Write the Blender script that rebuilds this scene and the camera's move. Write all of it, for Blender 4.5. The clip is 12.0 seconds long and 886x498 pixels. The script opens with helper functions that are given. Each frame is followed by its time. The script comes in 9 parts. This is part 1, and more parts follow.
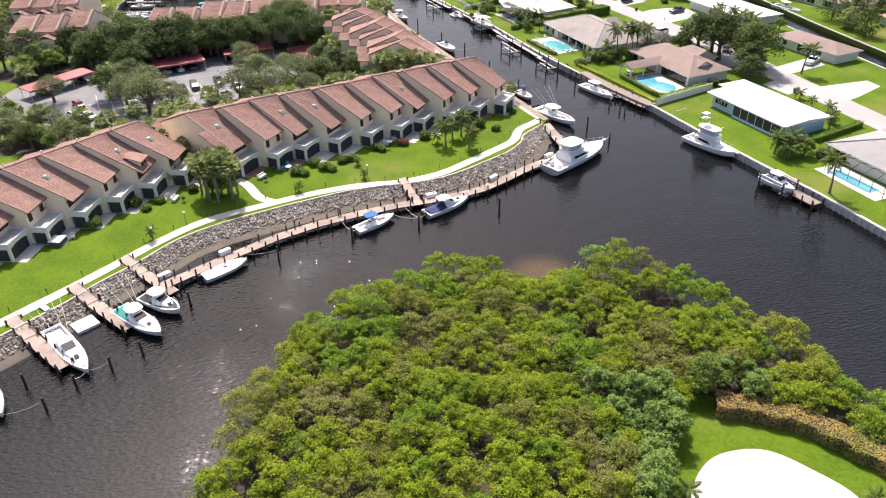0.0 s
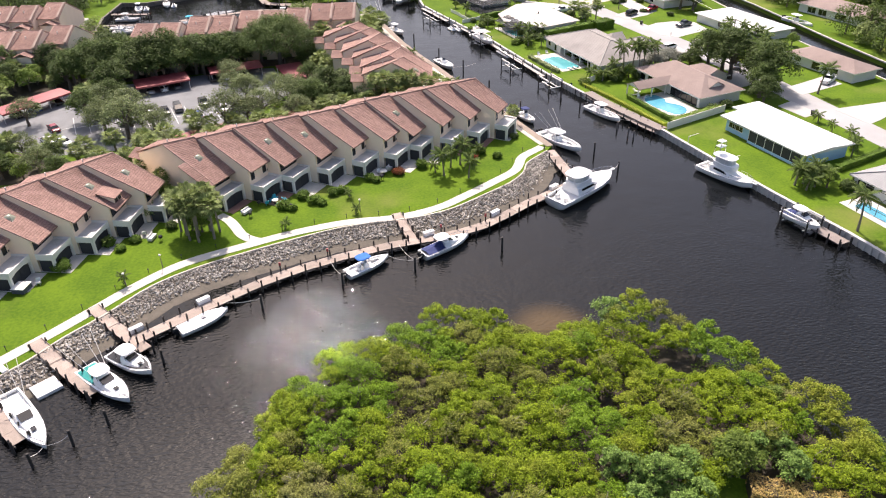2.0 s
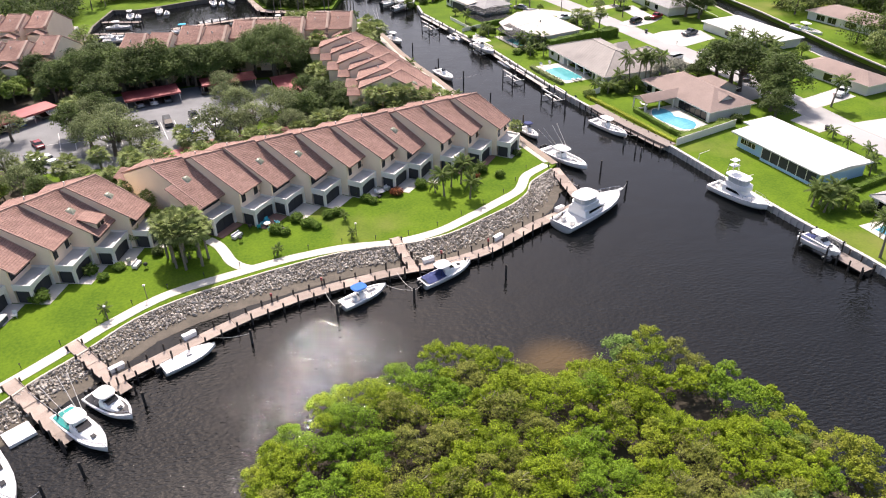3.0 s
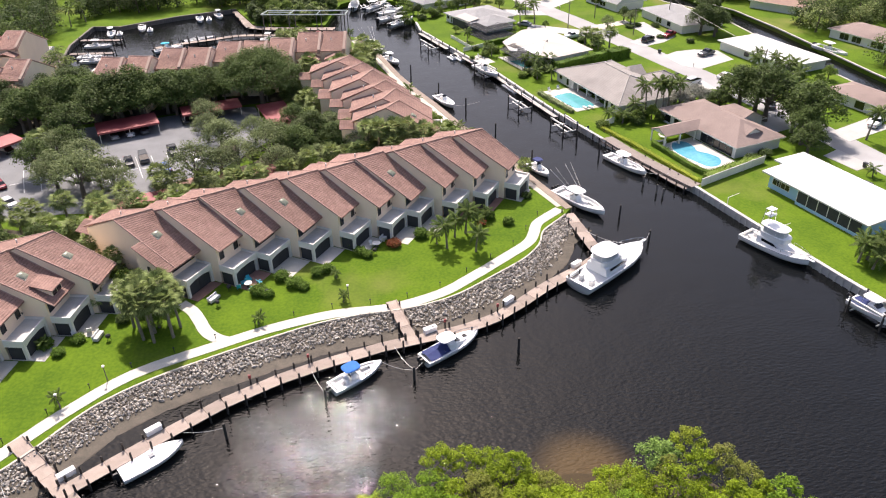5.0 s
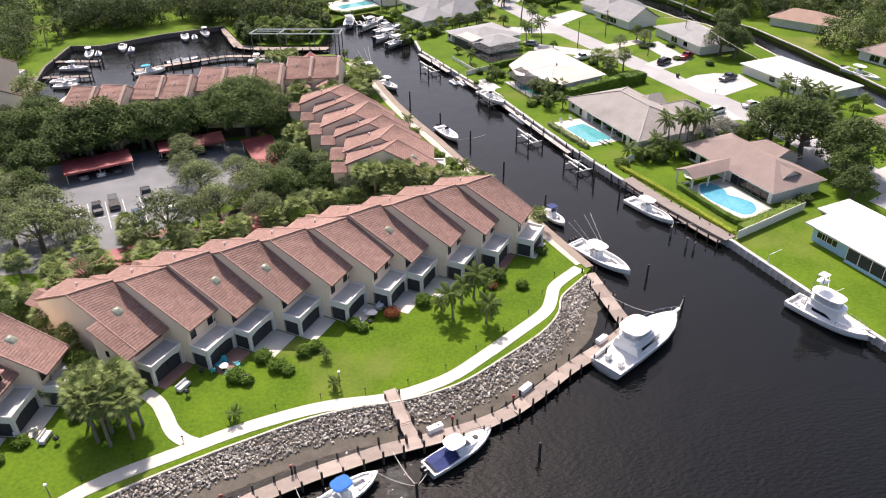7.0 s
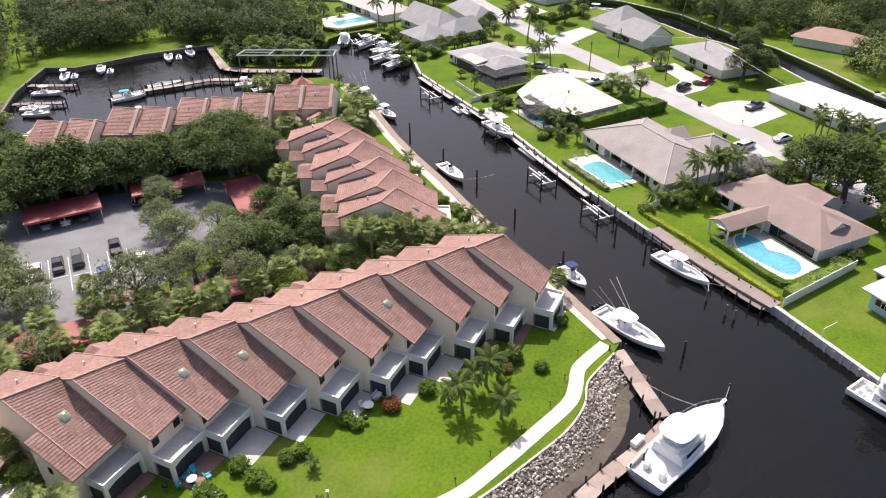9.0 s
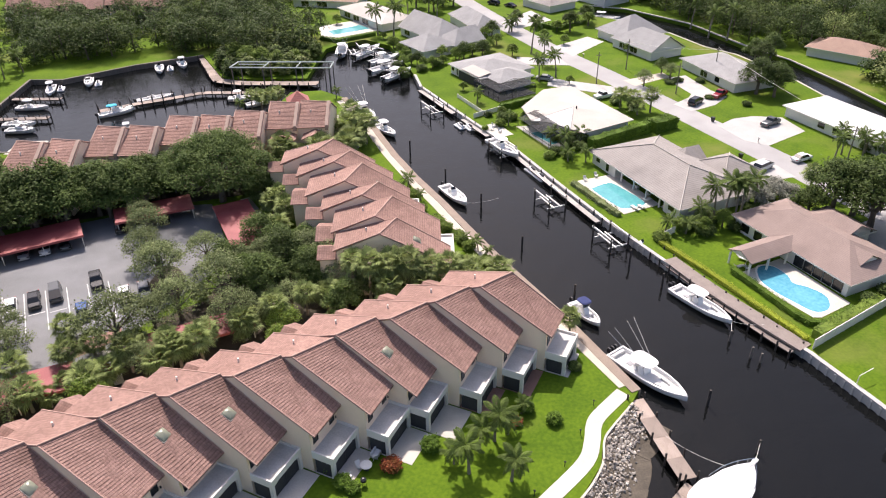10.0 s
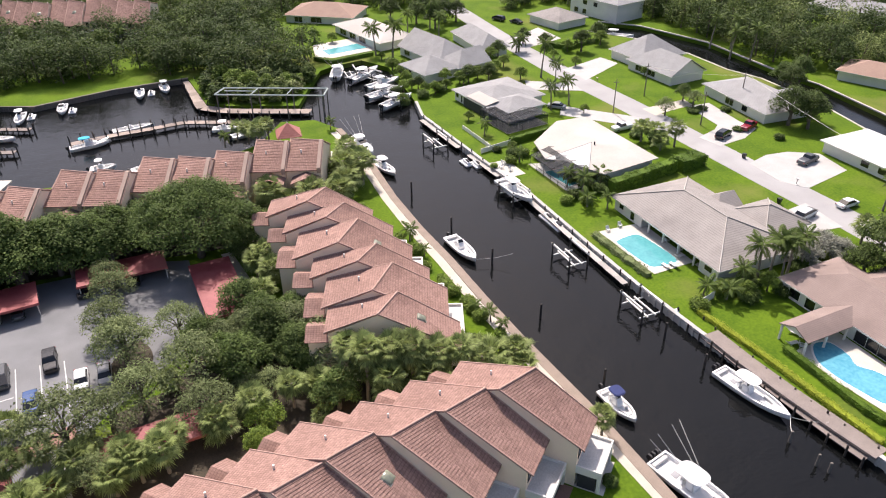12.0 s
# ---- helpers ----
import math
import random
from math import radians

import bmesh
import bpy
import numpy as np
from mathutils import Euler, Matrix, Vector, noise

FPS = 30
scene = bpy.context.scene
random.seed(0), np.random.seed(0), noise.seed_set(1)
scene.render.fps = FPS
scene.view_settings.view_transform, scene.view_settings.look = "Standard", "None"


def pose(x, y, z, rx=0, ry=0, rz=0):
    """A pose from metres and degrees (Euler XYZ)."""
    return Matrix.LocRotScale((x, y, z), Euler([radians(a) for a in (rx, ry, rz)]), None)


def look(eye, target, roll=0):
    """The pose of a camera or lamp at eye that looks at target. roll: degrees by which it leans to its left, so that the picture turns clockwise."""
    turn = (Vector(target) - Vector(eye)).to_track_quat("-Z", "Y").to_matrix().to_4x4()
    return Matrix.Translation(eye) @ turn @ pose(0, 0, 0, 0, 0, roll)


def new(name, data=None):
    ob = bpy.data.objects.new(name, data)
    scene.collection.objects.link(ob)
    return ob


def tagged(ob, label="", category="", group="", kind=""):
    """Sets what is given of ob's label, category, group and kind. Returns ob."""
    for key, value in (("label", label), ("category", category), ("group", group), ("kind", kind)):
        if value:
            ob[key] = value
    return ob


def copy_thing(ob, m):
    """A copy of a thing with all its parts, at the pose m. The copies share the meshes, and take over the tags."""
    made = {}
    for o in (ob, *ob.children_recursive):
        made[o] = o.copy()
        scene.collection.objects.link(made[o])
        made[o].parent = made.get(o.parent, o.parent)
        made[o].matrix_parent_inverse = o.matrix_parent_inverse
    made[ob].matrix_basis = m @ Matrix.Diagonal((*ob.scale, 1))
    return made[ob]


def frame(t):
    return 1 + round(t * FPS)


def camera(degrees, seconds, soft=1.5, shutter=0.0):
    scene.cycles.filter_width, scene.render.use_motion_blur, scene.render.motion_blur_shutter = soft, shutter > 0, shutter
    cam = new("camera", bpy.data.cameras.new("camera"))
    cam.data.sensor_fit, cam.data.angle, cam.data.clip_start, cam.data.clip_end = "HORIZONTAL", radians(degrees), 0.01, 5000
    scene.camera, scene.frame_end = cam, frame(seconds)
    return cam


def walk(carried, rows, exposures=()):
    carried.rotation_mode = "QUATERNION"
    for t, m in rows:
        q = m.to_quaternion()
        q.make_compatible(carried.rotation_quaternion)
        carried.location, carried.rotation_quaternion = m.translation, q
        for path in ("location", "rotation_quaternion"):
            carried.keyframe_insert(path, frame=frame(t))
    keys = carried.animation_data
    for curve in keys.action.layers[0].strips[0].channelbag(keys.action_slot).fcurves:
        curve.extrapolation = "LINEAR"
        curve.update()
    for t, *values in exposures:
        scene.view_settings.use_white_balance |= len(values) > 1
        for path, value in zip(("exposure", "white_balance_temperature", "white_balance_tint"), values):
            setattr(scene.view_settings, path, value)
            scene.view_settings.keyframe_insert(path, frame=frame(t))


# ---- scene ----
cam = camera(62.57, 12.0, 1.1)
PATH = [
    (0.0, 0.0, 0.11, 63.76, -5.769, -32.43, -1.176),
    (0.5, 0.29, 2.56, 63.9, -5.836, -32.395, -1.173),
    (1.0, 0.58, 5.36, 64.04, -5.902, -32.36, -1.17),
    (1.5, 0.87, 8.26, 64.18, -5.968, -32.326, -1.165),
    (2.0, 1.15, 11.77, 64.32, -6.034, -32.292, -1.16),
    (2.5, 1.44, 15.37, 64.45, -6.099, -32.259, -1.153),
    (3.0, 1.72, 19.26, 64.59, -6.163, -32.227, -1.145),
    (5.0, 2.82, 35.95, 65.13, -6.416, -32.101, -1.101),
    (5.5, 3.09, 40.37, 65.26, -6.478, -32.071, -1.087),
    (6.0, 3.36, 44.84, 65.4, -6.54, -32.042, -1.072),
    (6.5, 3.62, 49.47, 65.53, -6.601, -32.012, -1.056),
    (7.0, 3.88, 53.92, 65.66, -6.661, -31.984, -1.039),
    (9.0, 4.91, 71.92, 66.18, -6.899, -31.875, -0.958),
    (9.5, 5.17, 76.57, 66.31, -6.957, -31.849, -0.935),
    (10.0, 5.42, 81.2, 66.44, -7.015, -31.824, -0.911),
    (10.5, 5.66, 85.84, 66.57, -7.072, -31.799, -0.885),
    (11.0, 5.91, 90.55, 66.69, -7.129, -31.774, -0.859),
    (11.5, 6.15, 95.17, 66.82, -7.185, -31.75, -0.831),
    (12.0, 6.39, 99.78, 66.95, -7.24, -31.727, -0.802),
]
walk(cam, [(t, pose(x, y, z) @ pose(0, 0, 0, 0, 0, yaw) @ pose(0, 0, 0, 90 + pitch) @ pose(0, 0, 0, 0, 0, roll)) for t, x, y, z, yaw, pitch, roll in PATH],
     [(0.0, 0.76, 6650, 18), (3.0, 0.75, 6600, 18), (6.0, 0.62, 6550, 18), (9.0, 0.58, 6500, 19), (12.0, 0.55, 6500, 18)])

# ---- world ----
# ---- light and sky ----
SUN_AZ, SUN_EL = radians(-7.5), radians(54.5)
world = bpy.data.worlds.new("world")
scene.world = world
world.use_nodes = True
wn = world.node_tree.nodes
sky = wn.new("ShaderNodeTexSky")
sky.sky_type = "NISHITA"
sky.sun_disc = False
sky.sun_elevation, sky.sun_rotation = SUN_EL, SUN_AZ
sky.air_density, sky.dust_density, sky.ozone_density = 1.0, 3.5, 0.6
wn["Background"].inputs["Strength"].default_value = 0.116
world.node_tree.links.new(sky.outputs[0], wn["Background"].inputs["Color"])
sun_data = bpy.data.lights.new("sun", "SUN")
sun_data.energy, sun_data.angle, sun_data.color = 4.0, radians(0.6), (1.0, 0.94, 0.85)
sun = new("sun", sun_data)
sun_way = Vector((math.sin(SUN_AZ) * math.cos(SUN_EL), math.cos(SUN_AZ) * math.cos(SUN_EL), math.sin(SUN_EL)))
sun.matrix_basis = look(sun_way * 400, (0, 0, 0))

LAND = 1.3  # height of the lawns above the water


# ---- materials ----
def shade(name, c1, c2, rough=0.8, scale=1.0, fine=12.0, bump=0.15, metal=0.0, spec=0.4, vary=0.0, island=0.0, c3=None, coords="Object"):
    """Two colours mixed by coarse and fine noise, fine relief; vary: change of tone from object to object; island: from leaf to leaf."""
    m = bpy.data.materials.new(name)
    m.use_nodes = True
    t = m.node_tree
    n, link = t.nodes, t.links.new
    b = n["Principled BSDF"]
    tc = n.new("ShaderNodeTexCoord")
    n1 = n.new("ShaderNodeTexNoise")
    n1.inputs["Scale"].default_value, n1.inputs["Detail"].default_value = scale, 6
    n2 = n.new("ShaderNodeTexNoise")
    n2.inputs["Scale"].default_value, n2.inputs["Detail"].default_value = fine, 4
    link(tc.outputs[coords], n1.inputs["Vector"])
    link(tc.outputs[coords], n2.inputs["Vector"])
    add = n.new("ShaderNodeMath")
    add.operation = "ADD"
    link(n1.outputs["Fac"], add.inputs[0])
    link(n2.outputs["Fac"], add.inputs[1])
    ramp = n.new("ShaderNodeMapRange")
    ramp.inputs["From Min"].default_value, ramp.inputs["From Max"].default_value = 0.75, 1.25
    link(add.outputs[0], ramp.inputs["Value"])
    mix = n.new("ShaderNodeMix")
    mix.data_type = "RGBA"
    mix.inputs["A"].default_value, mix.inputs["B"].default_value = (*c1, 1), (*c2, 1)
    link(ramp.outputs[0], mix.inputs["Factor"])
    out = mix.outputs["Result"]
    if c3:
        n3 = n.new("ShaderNodeTexNoise")
        n3.inputs["Scale"].default_value, n3.inputs["Detail"].default_value = scale * 0.31, 5
        link(tc.outputs[coords], n3.inputs["Vector"])
        r3 = n.new("ShaderNodeMapRange")
        r3.inputs["From Min"].default_value, r3.inputs["From Max"].default_value = 0.55, 0.75
        link(n3.outputs["Fac"], r3.inputs["Value"])
        mix3 = n.new("ShaderNodeMix")
        mix3.data_type = "RGBA"
        mix3.inputs["B"].default_value = (*c3, 1)
        link(r3.outputs[0], mix3.inputs["Factor"])
        link(out, mix3.inputs["A"])
        out = mix3.outputs["Result"]
    for amount, source, socket in ((vary, "ShaderNodeObjectInfo", "Random"), (island, "ShaderNodeNewGeometry", "Random Per Island")):
        if amount:
            info = n.new(source)
            rng = n.new("ShaderNodeMapRange")
            rng.inputs["To Min"].default_value, rng.inputs["To Max"].default_value = 1 - amount, 1 + amount
            link(info.outputs[socket], rng.inputs["Value"])
            hsv = n.new("ShaderNodeHueSaturation")
            link(rng.outputs[0], hsv.inputs["Value"])
            link(out, hsv.inputs["Color"])
            out = hsv.outputs["Color"]
    link(out, b.inputs["Base Color"])
    b.inputs["Roughness"].default_value, b.inputs["Metallic"].default_value = rough, metal
    b.inputs["Specular IOR Level"].default_value = spec
    if bump:
        bp = n.new("ShaderNodeBump")
        bp.inputs["Strength"].default_value, bp.inputs["Distance"].default_value = bump, 0.05
        link(n2.outputs["Fac"], bp.inputs["Height"])
        link(bp.outputs[0], b.inputs["Normal"])
    return m


def banded(m, axis, period, depth, dark=0.6, share=0.25):
    """Adds the joints of courses to a material: a line every period metres along one axis of the object."""
    t = m.node_tree
    n, link = t.nodes, t.links.new
    b = n["Principled BSDF"]
    tc = n.new("ShaderNodeTexCoord")
    sep = n.new("ShaderNodeSeparateXYZ")
    link(tc.outputs["Object"], sep.inputs[0])
    div = n.new("ShaderNodeMath")
    div.operation, div.inputs[1].default_value = "DIVIDE", period
    link(sep.outputs[axis], div.inputs[0])
    fr = n.new("ShaderNodeMath")
    fr.operation = "FRACT"
    link(div.outputs[0], fr.inputs[0])
    r = n.new("ShaderNodeMapRange")
    r.inputs["From Max"].default_value, r.inputs["To Min"].default_value, r.inputs["To Max"].default_value = share, dark, 1.0
    link(fr.outputs[0], r.inputs["Value"])
    hsv = n.new("ShaderNodeHueSaturation")
    old = b.inputs["Base Color"].links[0].from_socket
    link(old, hsv.inputs["Color"])
    link(r.outputs[0], hsv.inputs["Value"])
    link(hsv.outputs["Color"], b.inputs["Base Color"])
    bp = n.new("ShaderNodeBump")
    bp.inputs["Strength"].default_value, bp.inputs["Distance"].default_value = 0.6, depth
    link(r.outputs[0], bp.inputs["Height"])
    if b.inputs["Normal"].links:
        link(b.inputs["Normal"].links[0].from_socket, bp.inputs["Normal"])
    link(bp.outputs[0], b.inputs["Normal"])
    return m


def pieced(m, period_x, period_y, amount):
    """Gives every tile of a roof a tone of its own."""
    t = m.node_tree
    n, link = t.nodes, t.links.new
    b = n["Principled BSDF"]
    tc = n.new("ShaderNodeTexCoord")
    div = n.new("ShaderNodeVectorMath")
    div.operation = "DIVIDE"
    div.inputs[1].default_value = (period_x, period_y, 1000.0)
    flo = n.new("ShaderNodeVectorMath")
    flo.operation = "FLOOR"
    link(tc.outputs["Object"], div.inputs[0])
    link(div.outputs[0], flo.inputs[0])
    info = n.new("ShaderNodeObjectInfo")
    shift = n.new("ShaderNodeVectorMath")
    shift.operation = "ADD"
    link(flo.outputs[0], shift.inputs[0])
    link(info.outputs["Random"], shift.inputs[1])
    wn = n.new("ShaderNodeTexWhiteNoise")
    link(shift.outputs[0], wn.inputs["Vector"])
    r = n.new("ShaderNodeMapRange")
    r.inputs["To Min"].default_value, r.inputs["To Max"].default_value = 1 - amount, 1 + amount
    link(wn.outputs["Value"], r.inputs["Value"])
    hsv = n.new("ShaderNodeHueSaturation")
    link(b.inputs["Base Color"].links[0].from_socket, hsv.inputs["Color"])
    link(r.outputs[0], hsv.inputs["Value"])
    link(hsv.outputs["Color"], b.inputs["Base Color"])
    return m


def leafy(name, c1, c2, island=0.35, vary=0.18, c3=None):
    """Foliage: leaves that let some light through."""
    m = shade(name, c1, c2, rough=0.62, scale=0.35, fine=2.0, bump=0, spec=0.14, vary=vary, island=island, c3=c3)
    t = m.node_tree
    b = t.nodes["Principled BSDF"]
    tr = t.nodes.new("ShaderNodeBsdfTranslucent")
    t.links.new(b.inputs["Base Color"].links[0].from_socket, tr.inputs["Color"])
    mix = t.nodes.new("ShaderNodeMixShader")
    mix.inputs[0].default_value = 0.24
    t.links.new(b.outputs[0], mix.inputs[1])
    t.links.new(tr.outputs[0], mix.inputs[2])
    t.links.new(mix.outputs[0], t.nodes["Material Output"].inputs["Surface"])
    return m


def glassy(name, colour, rough=0.06):
    m = bpy.data.materials.new(name)
    m.use_nodes = True
    b = m.node_tree.nodes["Principled BSDF"]
    b.inputs["Base Color"].default_value = (*colour, 1)
    b.inputs["Roughness"].default_value = rough
    b.inputs["Specular IOR Level"].default_value = 0.6
    return m


GRASS = shade("lawn_grass", (0.113, 0.183, 0.011), (0.062, 0.118, 0.008), 0.9, 0.16, 2.2, 0.5, c3=(0.18, 0.185, 0.05), spec=0.1)
CONCRETE = shade("pale_concrete", (0.60, 0.57, 0.50), (0.48, 0.455, 0.40), 0.85, 0.5, 9.0, 0.1, spec=0.3)
DRIVE = shade("driveway_concrete", (0.49, 0.475, 0.45), (0.40, 0.39, 0.37), 0.85, 0.3, 7.0, 0.1, c3=(0.50, 0.485, 0.46), spec=0.3)
ROADTAR = shade("worn_grey_asphalt", (0.385, 0.375, 0.37), (0.32, 0.312, 0.305), 0.9, 0.2, 9.0, 0.2, c3=(0.42, 0.41, 0.405), spec=0.3)
LOTTAR = shade("parking_asphalt", (0.235, 0.237, 0.242), (0.175, 0.177, 0.18), 0.9, 0.25, 9.0, 0.25, spec=0.3)
PATHTAN = shade("tan_path_concrete", (0.56, 0.51, 0.43), (0.47, 0.42, 0.35), 0.85, 0.5, 9.0, 0.1, spec=0.3)
PALEWOOD = banded(shade("bleached_boardwalk", (0.31, 0.245, 0.195), (0.24, 0.19, 0.15), 0.85, 0.6, 7.0, 0.2), "X", 0.15, 0.02, 0.8, 0.2)
PAVER = shade("terracotta_pavers", (0.33, 0.19, 0.15), (0.25, 0.14, 0.11), 0.85, 0.6, 9.0, 0.2)
PATIO = shade("patio_slab", (0.66, 0.61, 0.55), (0.54, 0.495, 0.445), 0.85, 0.4, 7.0, 0.1)
PAINTLINE = shade("white_line_paint", (0.7, 0.7, 0.68), (0.55, 0.55, 0.53), 0.8, 1.0, 9.0, 0)
STUCCO = shade("cream_stucco", (0.93, 0.76, 0.59), (0.86, 0.70, 0.54), 0.9, 0.35, 14.0, 0.15, spec=0.2)
STUCCOBROWN = shade("brown_stucco", (0.40, 0.30, 0.25), (0.32, 0.24, 0.20), 0.9, 0.35, 14.0, 0.15, spec=0.2)
STUCCOWHITE = shade("white_stucco", (0.74, 0.72, 0.68), (0.66, 0.64, 0.60), 0.9, 0.35, 14.0, 0.12, spec=0.2)
STUCCOBLUE = shade("pale_blue_stucco", (0.40, 0.60, 0.78), (0.36, 0.55, 0.72), 0.9, 0.35, 14.0, 0.12, spec=0.2)
TRIM = shade("white_trim", (0.84, 0.80, 0.74), (0.75, 0.715, 0.66), 0.7, 0.6, 9.0, 0.05)
DECKFLOOR = shade("grey_balcony_coating", (0.62, 0.605, 0.58), (0.46, 0.45, 0.43), 0.8, 0.5, 6.0, 0.08, c3=(0.70, 0.68, 0.65))
TILE = pieced(banded(banded(shade("terracotta_barrel_tile", (0.39, 0.241, 0.198), (0.278, 0.167, 0.137), 0.85, 0.55, 5.0, 0.25, vary=0.10, c3=(0.225, 0.132, 0.108), spec=0.2), "X", 0.27, 0.05, 0.78, 0.42), "Y", 0.356, 0.03, 0.66, 0.30), 0.27, 0.356, 0.12)
TILERIDGE = shade("terracotta_ridge_tile", (0.50, 0.33, 0.27), (0.40, 0.255, 0.205), 0.85, 0.8, 5.0, 0.2)
ROOFWHITE = shade("white_flat_roof_coating", (0.64, 0.635, 0.62), (0.56, 0.555, 0.54), 0.75, 0.15, 3.0, 0.05)
ROOFCREAM = shade("cream_roof_coating", (0.49, 0.45, 0.40), (0.42, 0.385, 0.345), 0.8, 0.2, 3.0, 0.05, c3=(0.55, 0.53, 0.50))
ROOFGREY = banded(shade("grey_roof_shingle", (0.35, 0.345, 0.34), (0.275, 0.27, 0.265), 0.9, 0.4, 6.0, 0.2), "Z", 0.12, 0.04, 0.8, 0.35)
ROOFBEIGE = banded(shade("beige_roof_tile", (0.345, 0.315, 0.29), (0.275, 0.25, 0.232), 0.9, 0.4, 6.0, 0.2, c3=(0.24, 0.218, 0.205)), "Z", 0.15, 0.05, 0.68, 0.35)
ROOFPINK = banded(shade("pinkish_roof_shingle", (0.31, 0.235, 0.205), (0.25, 0.188, 0.165), 0.9, 0.4, 6.0, 0.2, c3=(0.22, 0.165, 0.145)), "Z", 0.11, 0.03, 0.82, 0.35)
ROOFORANGE = banded(shade("tan_orange_roof_shingle", (0.37, 0.25, 0.19), (0.31, 0.205, 0.16), 0.9, 0.4, 6.0, 0.2), "Z", 0.11, 0.03, 0.86, 0.35)
REDMETAL = shade("faded_red_sheet", (0.33, 0.066, 0.068), (0.24, 0.044, 0.048), 0.55, 0.3, 5.0, 0.05, c3=(0.42, 0.13, 0.12))
TILERED = shade("red_gazebo_tile", (0.42, 0.17, 0.15), (0.32, 0.12, 0.105), 0.8, 0.6, 5.0, 0.2, c3=(0.46, 0.22, 0.19))
WOOD = banded(shade("weathered_dock_wood", (0.375, 0.305, 0.258), (0.27, 0.215, 0.18), 0.85, 0.6, 7.0, 0.2, vary=0.24, c3=(0.45, 0.375, 0.325)), "X", 0.15, 0.02, 0.72, 0.2)
PALEDOCK = banded(shade("bleached_dock_boards", (0.47, 0.44, 0.40), (0.38, 0.355, 0.325), 0.85, 0.6, 7.0, 0.2, vary=0.12), "X", 0.15, 0.02, 0.8, 0.18)
GREYWOOD = banded(shade("grey_dock_wood", (0.27, 0.225, 0.20), (0.21, 0.175, 0.155), 0.85, 0.6, 7.0, 0.2, vary=0.12), "X", 0.15, 0.02, 0.75, 0.18)
PILE = shade("dark_tarred_pile", (0.035, 0.030, 0.028), (0.06, 0.052, 0.045), 0.8, 1.5, 10.0, 0.3)
PILEGREY = shade("grey_weathered_pile", (0.20, 0.175, 0.15), (0.13, 0.115, 0.10), 0.85, 1.5, 10.0, 0.3)
ROCK = shade("riprap_stone", (0.49, 0.45, 0.395), (0.31, 0.275, 0.235), 0.9, 0.7, 6.0, 0.5, island=0.4)
SHOREMUD = shade("wet_shore_mud", (0.11, 0.09, 0.066), (0.06, 0.05, 0.036), 0.75, 0.5, 5.0, 0.3)
SAND = shade("sandbar", (0.070, 0.048, 0.024), (0.045, 0.033, 0.018), 0.7, 0.35, 5.0, 0.1, spec=0.1)
MULCH = shade("leaf_litter", (0.075, 0.06, 0.04), (0.05, 0.042, 0.03), 0.95, 0.6, 5.0, 0.4)
GEL = shade("white_gelcoat", (0.88, 0.875, 0.86), (0.84, 0.835, 0.82), 0.22, 0.5, 4.0, 0, spec=0.5)
VINYL = shade("clear_vinyl", (0.62, 0.63, 0.63), (0.52, 0.53, 0.53), 0.15, 0.8, 4.0, 0.05, spec=0.6)
DECKWHITE = shade("offwhite_nonskid", (0.72, 0.71, 0.69), (0.64, 0.63, 0.61), 0.6, 1.0, 8.0, 0.05)
CANVASBLUE = shade("bright_blue_canvas", (0.03, 0.16, 0.50), (0.025, 0.13, 0.42), 0.8, 0.8, 5.0, 0.2)
CANVASNAVY = shade("navy_canvas", (0.02, 0.03, 0.11), (0.03, 0.045, 0.15), 0.8, 0.8, 5.0, 0.2)
CANVASTEAL = shade("teal_mesh", (0.03, 0.30, 0.27), (0.025, 0.24, 0.22), 0.8, 0.8, 5.0, 0.2)
CANVASCYAN = shade("turquoise_canvas", (0.05, 0.45, 0.62), (0.04, 0.38, 0.55), 0.8, 0.8, 5.0, 0.2)
BLACK = shade("black_plastic", (0.015, 0.015, 0.017), (0.025, 0.025, 0.028), 0.4, 1.0, 6.0, 0)
RUBRAIL = shade("grey_rub_rail", (0.32, 0.32, 0.33), (0.24, 0.24, 0.25), 0.5, 1.0, 6.0, 0)
CUSHION = shade("pale_grey_boat_cushion", (0.55, 0.54, 0.53), (0.46, 0.455, 0.45), 0.7, 1.0, 6.0, 0.1)
STEEL = shade("galvanised_steel", (0.52, 0.53, 0.53), (0.42, 0.43, 0.43), 0.45, 0.8, 6.0, 0.05, metal=0.7)
PALEGREEN = shade("pale_green_painted_steel", (0.52, 0.58, 0.53), (0.45, 0.51, 0.47), 0.6, 0.8, 6.0, 0.05)
CHROME = shade("polished_rail", (0.7, 0.7, 0.7), (0.65, 0.65, 0.65), 0.15, 1.0, 6.0, 0, metal=1.0)
GLASS = glassy("dark_window_glass", (0.012, 0.014, 0.016))
CARGLASS = glassy("tinted_car_glass", (0.015, 0.017, 0.02), 0.04)
SKYLIGHT = glassy("acrylic_skylight", (0.26, 0.27, 0.20), 0.16)
# insect screen; on the pale blue bungalow it stands for porch shade
SCREEN = shade("dark_screen_or_shade", (0.055, 0.055, 0.058), (0.04, 0.04, 0.043), 0.8, 1.0, 9.0, 0)


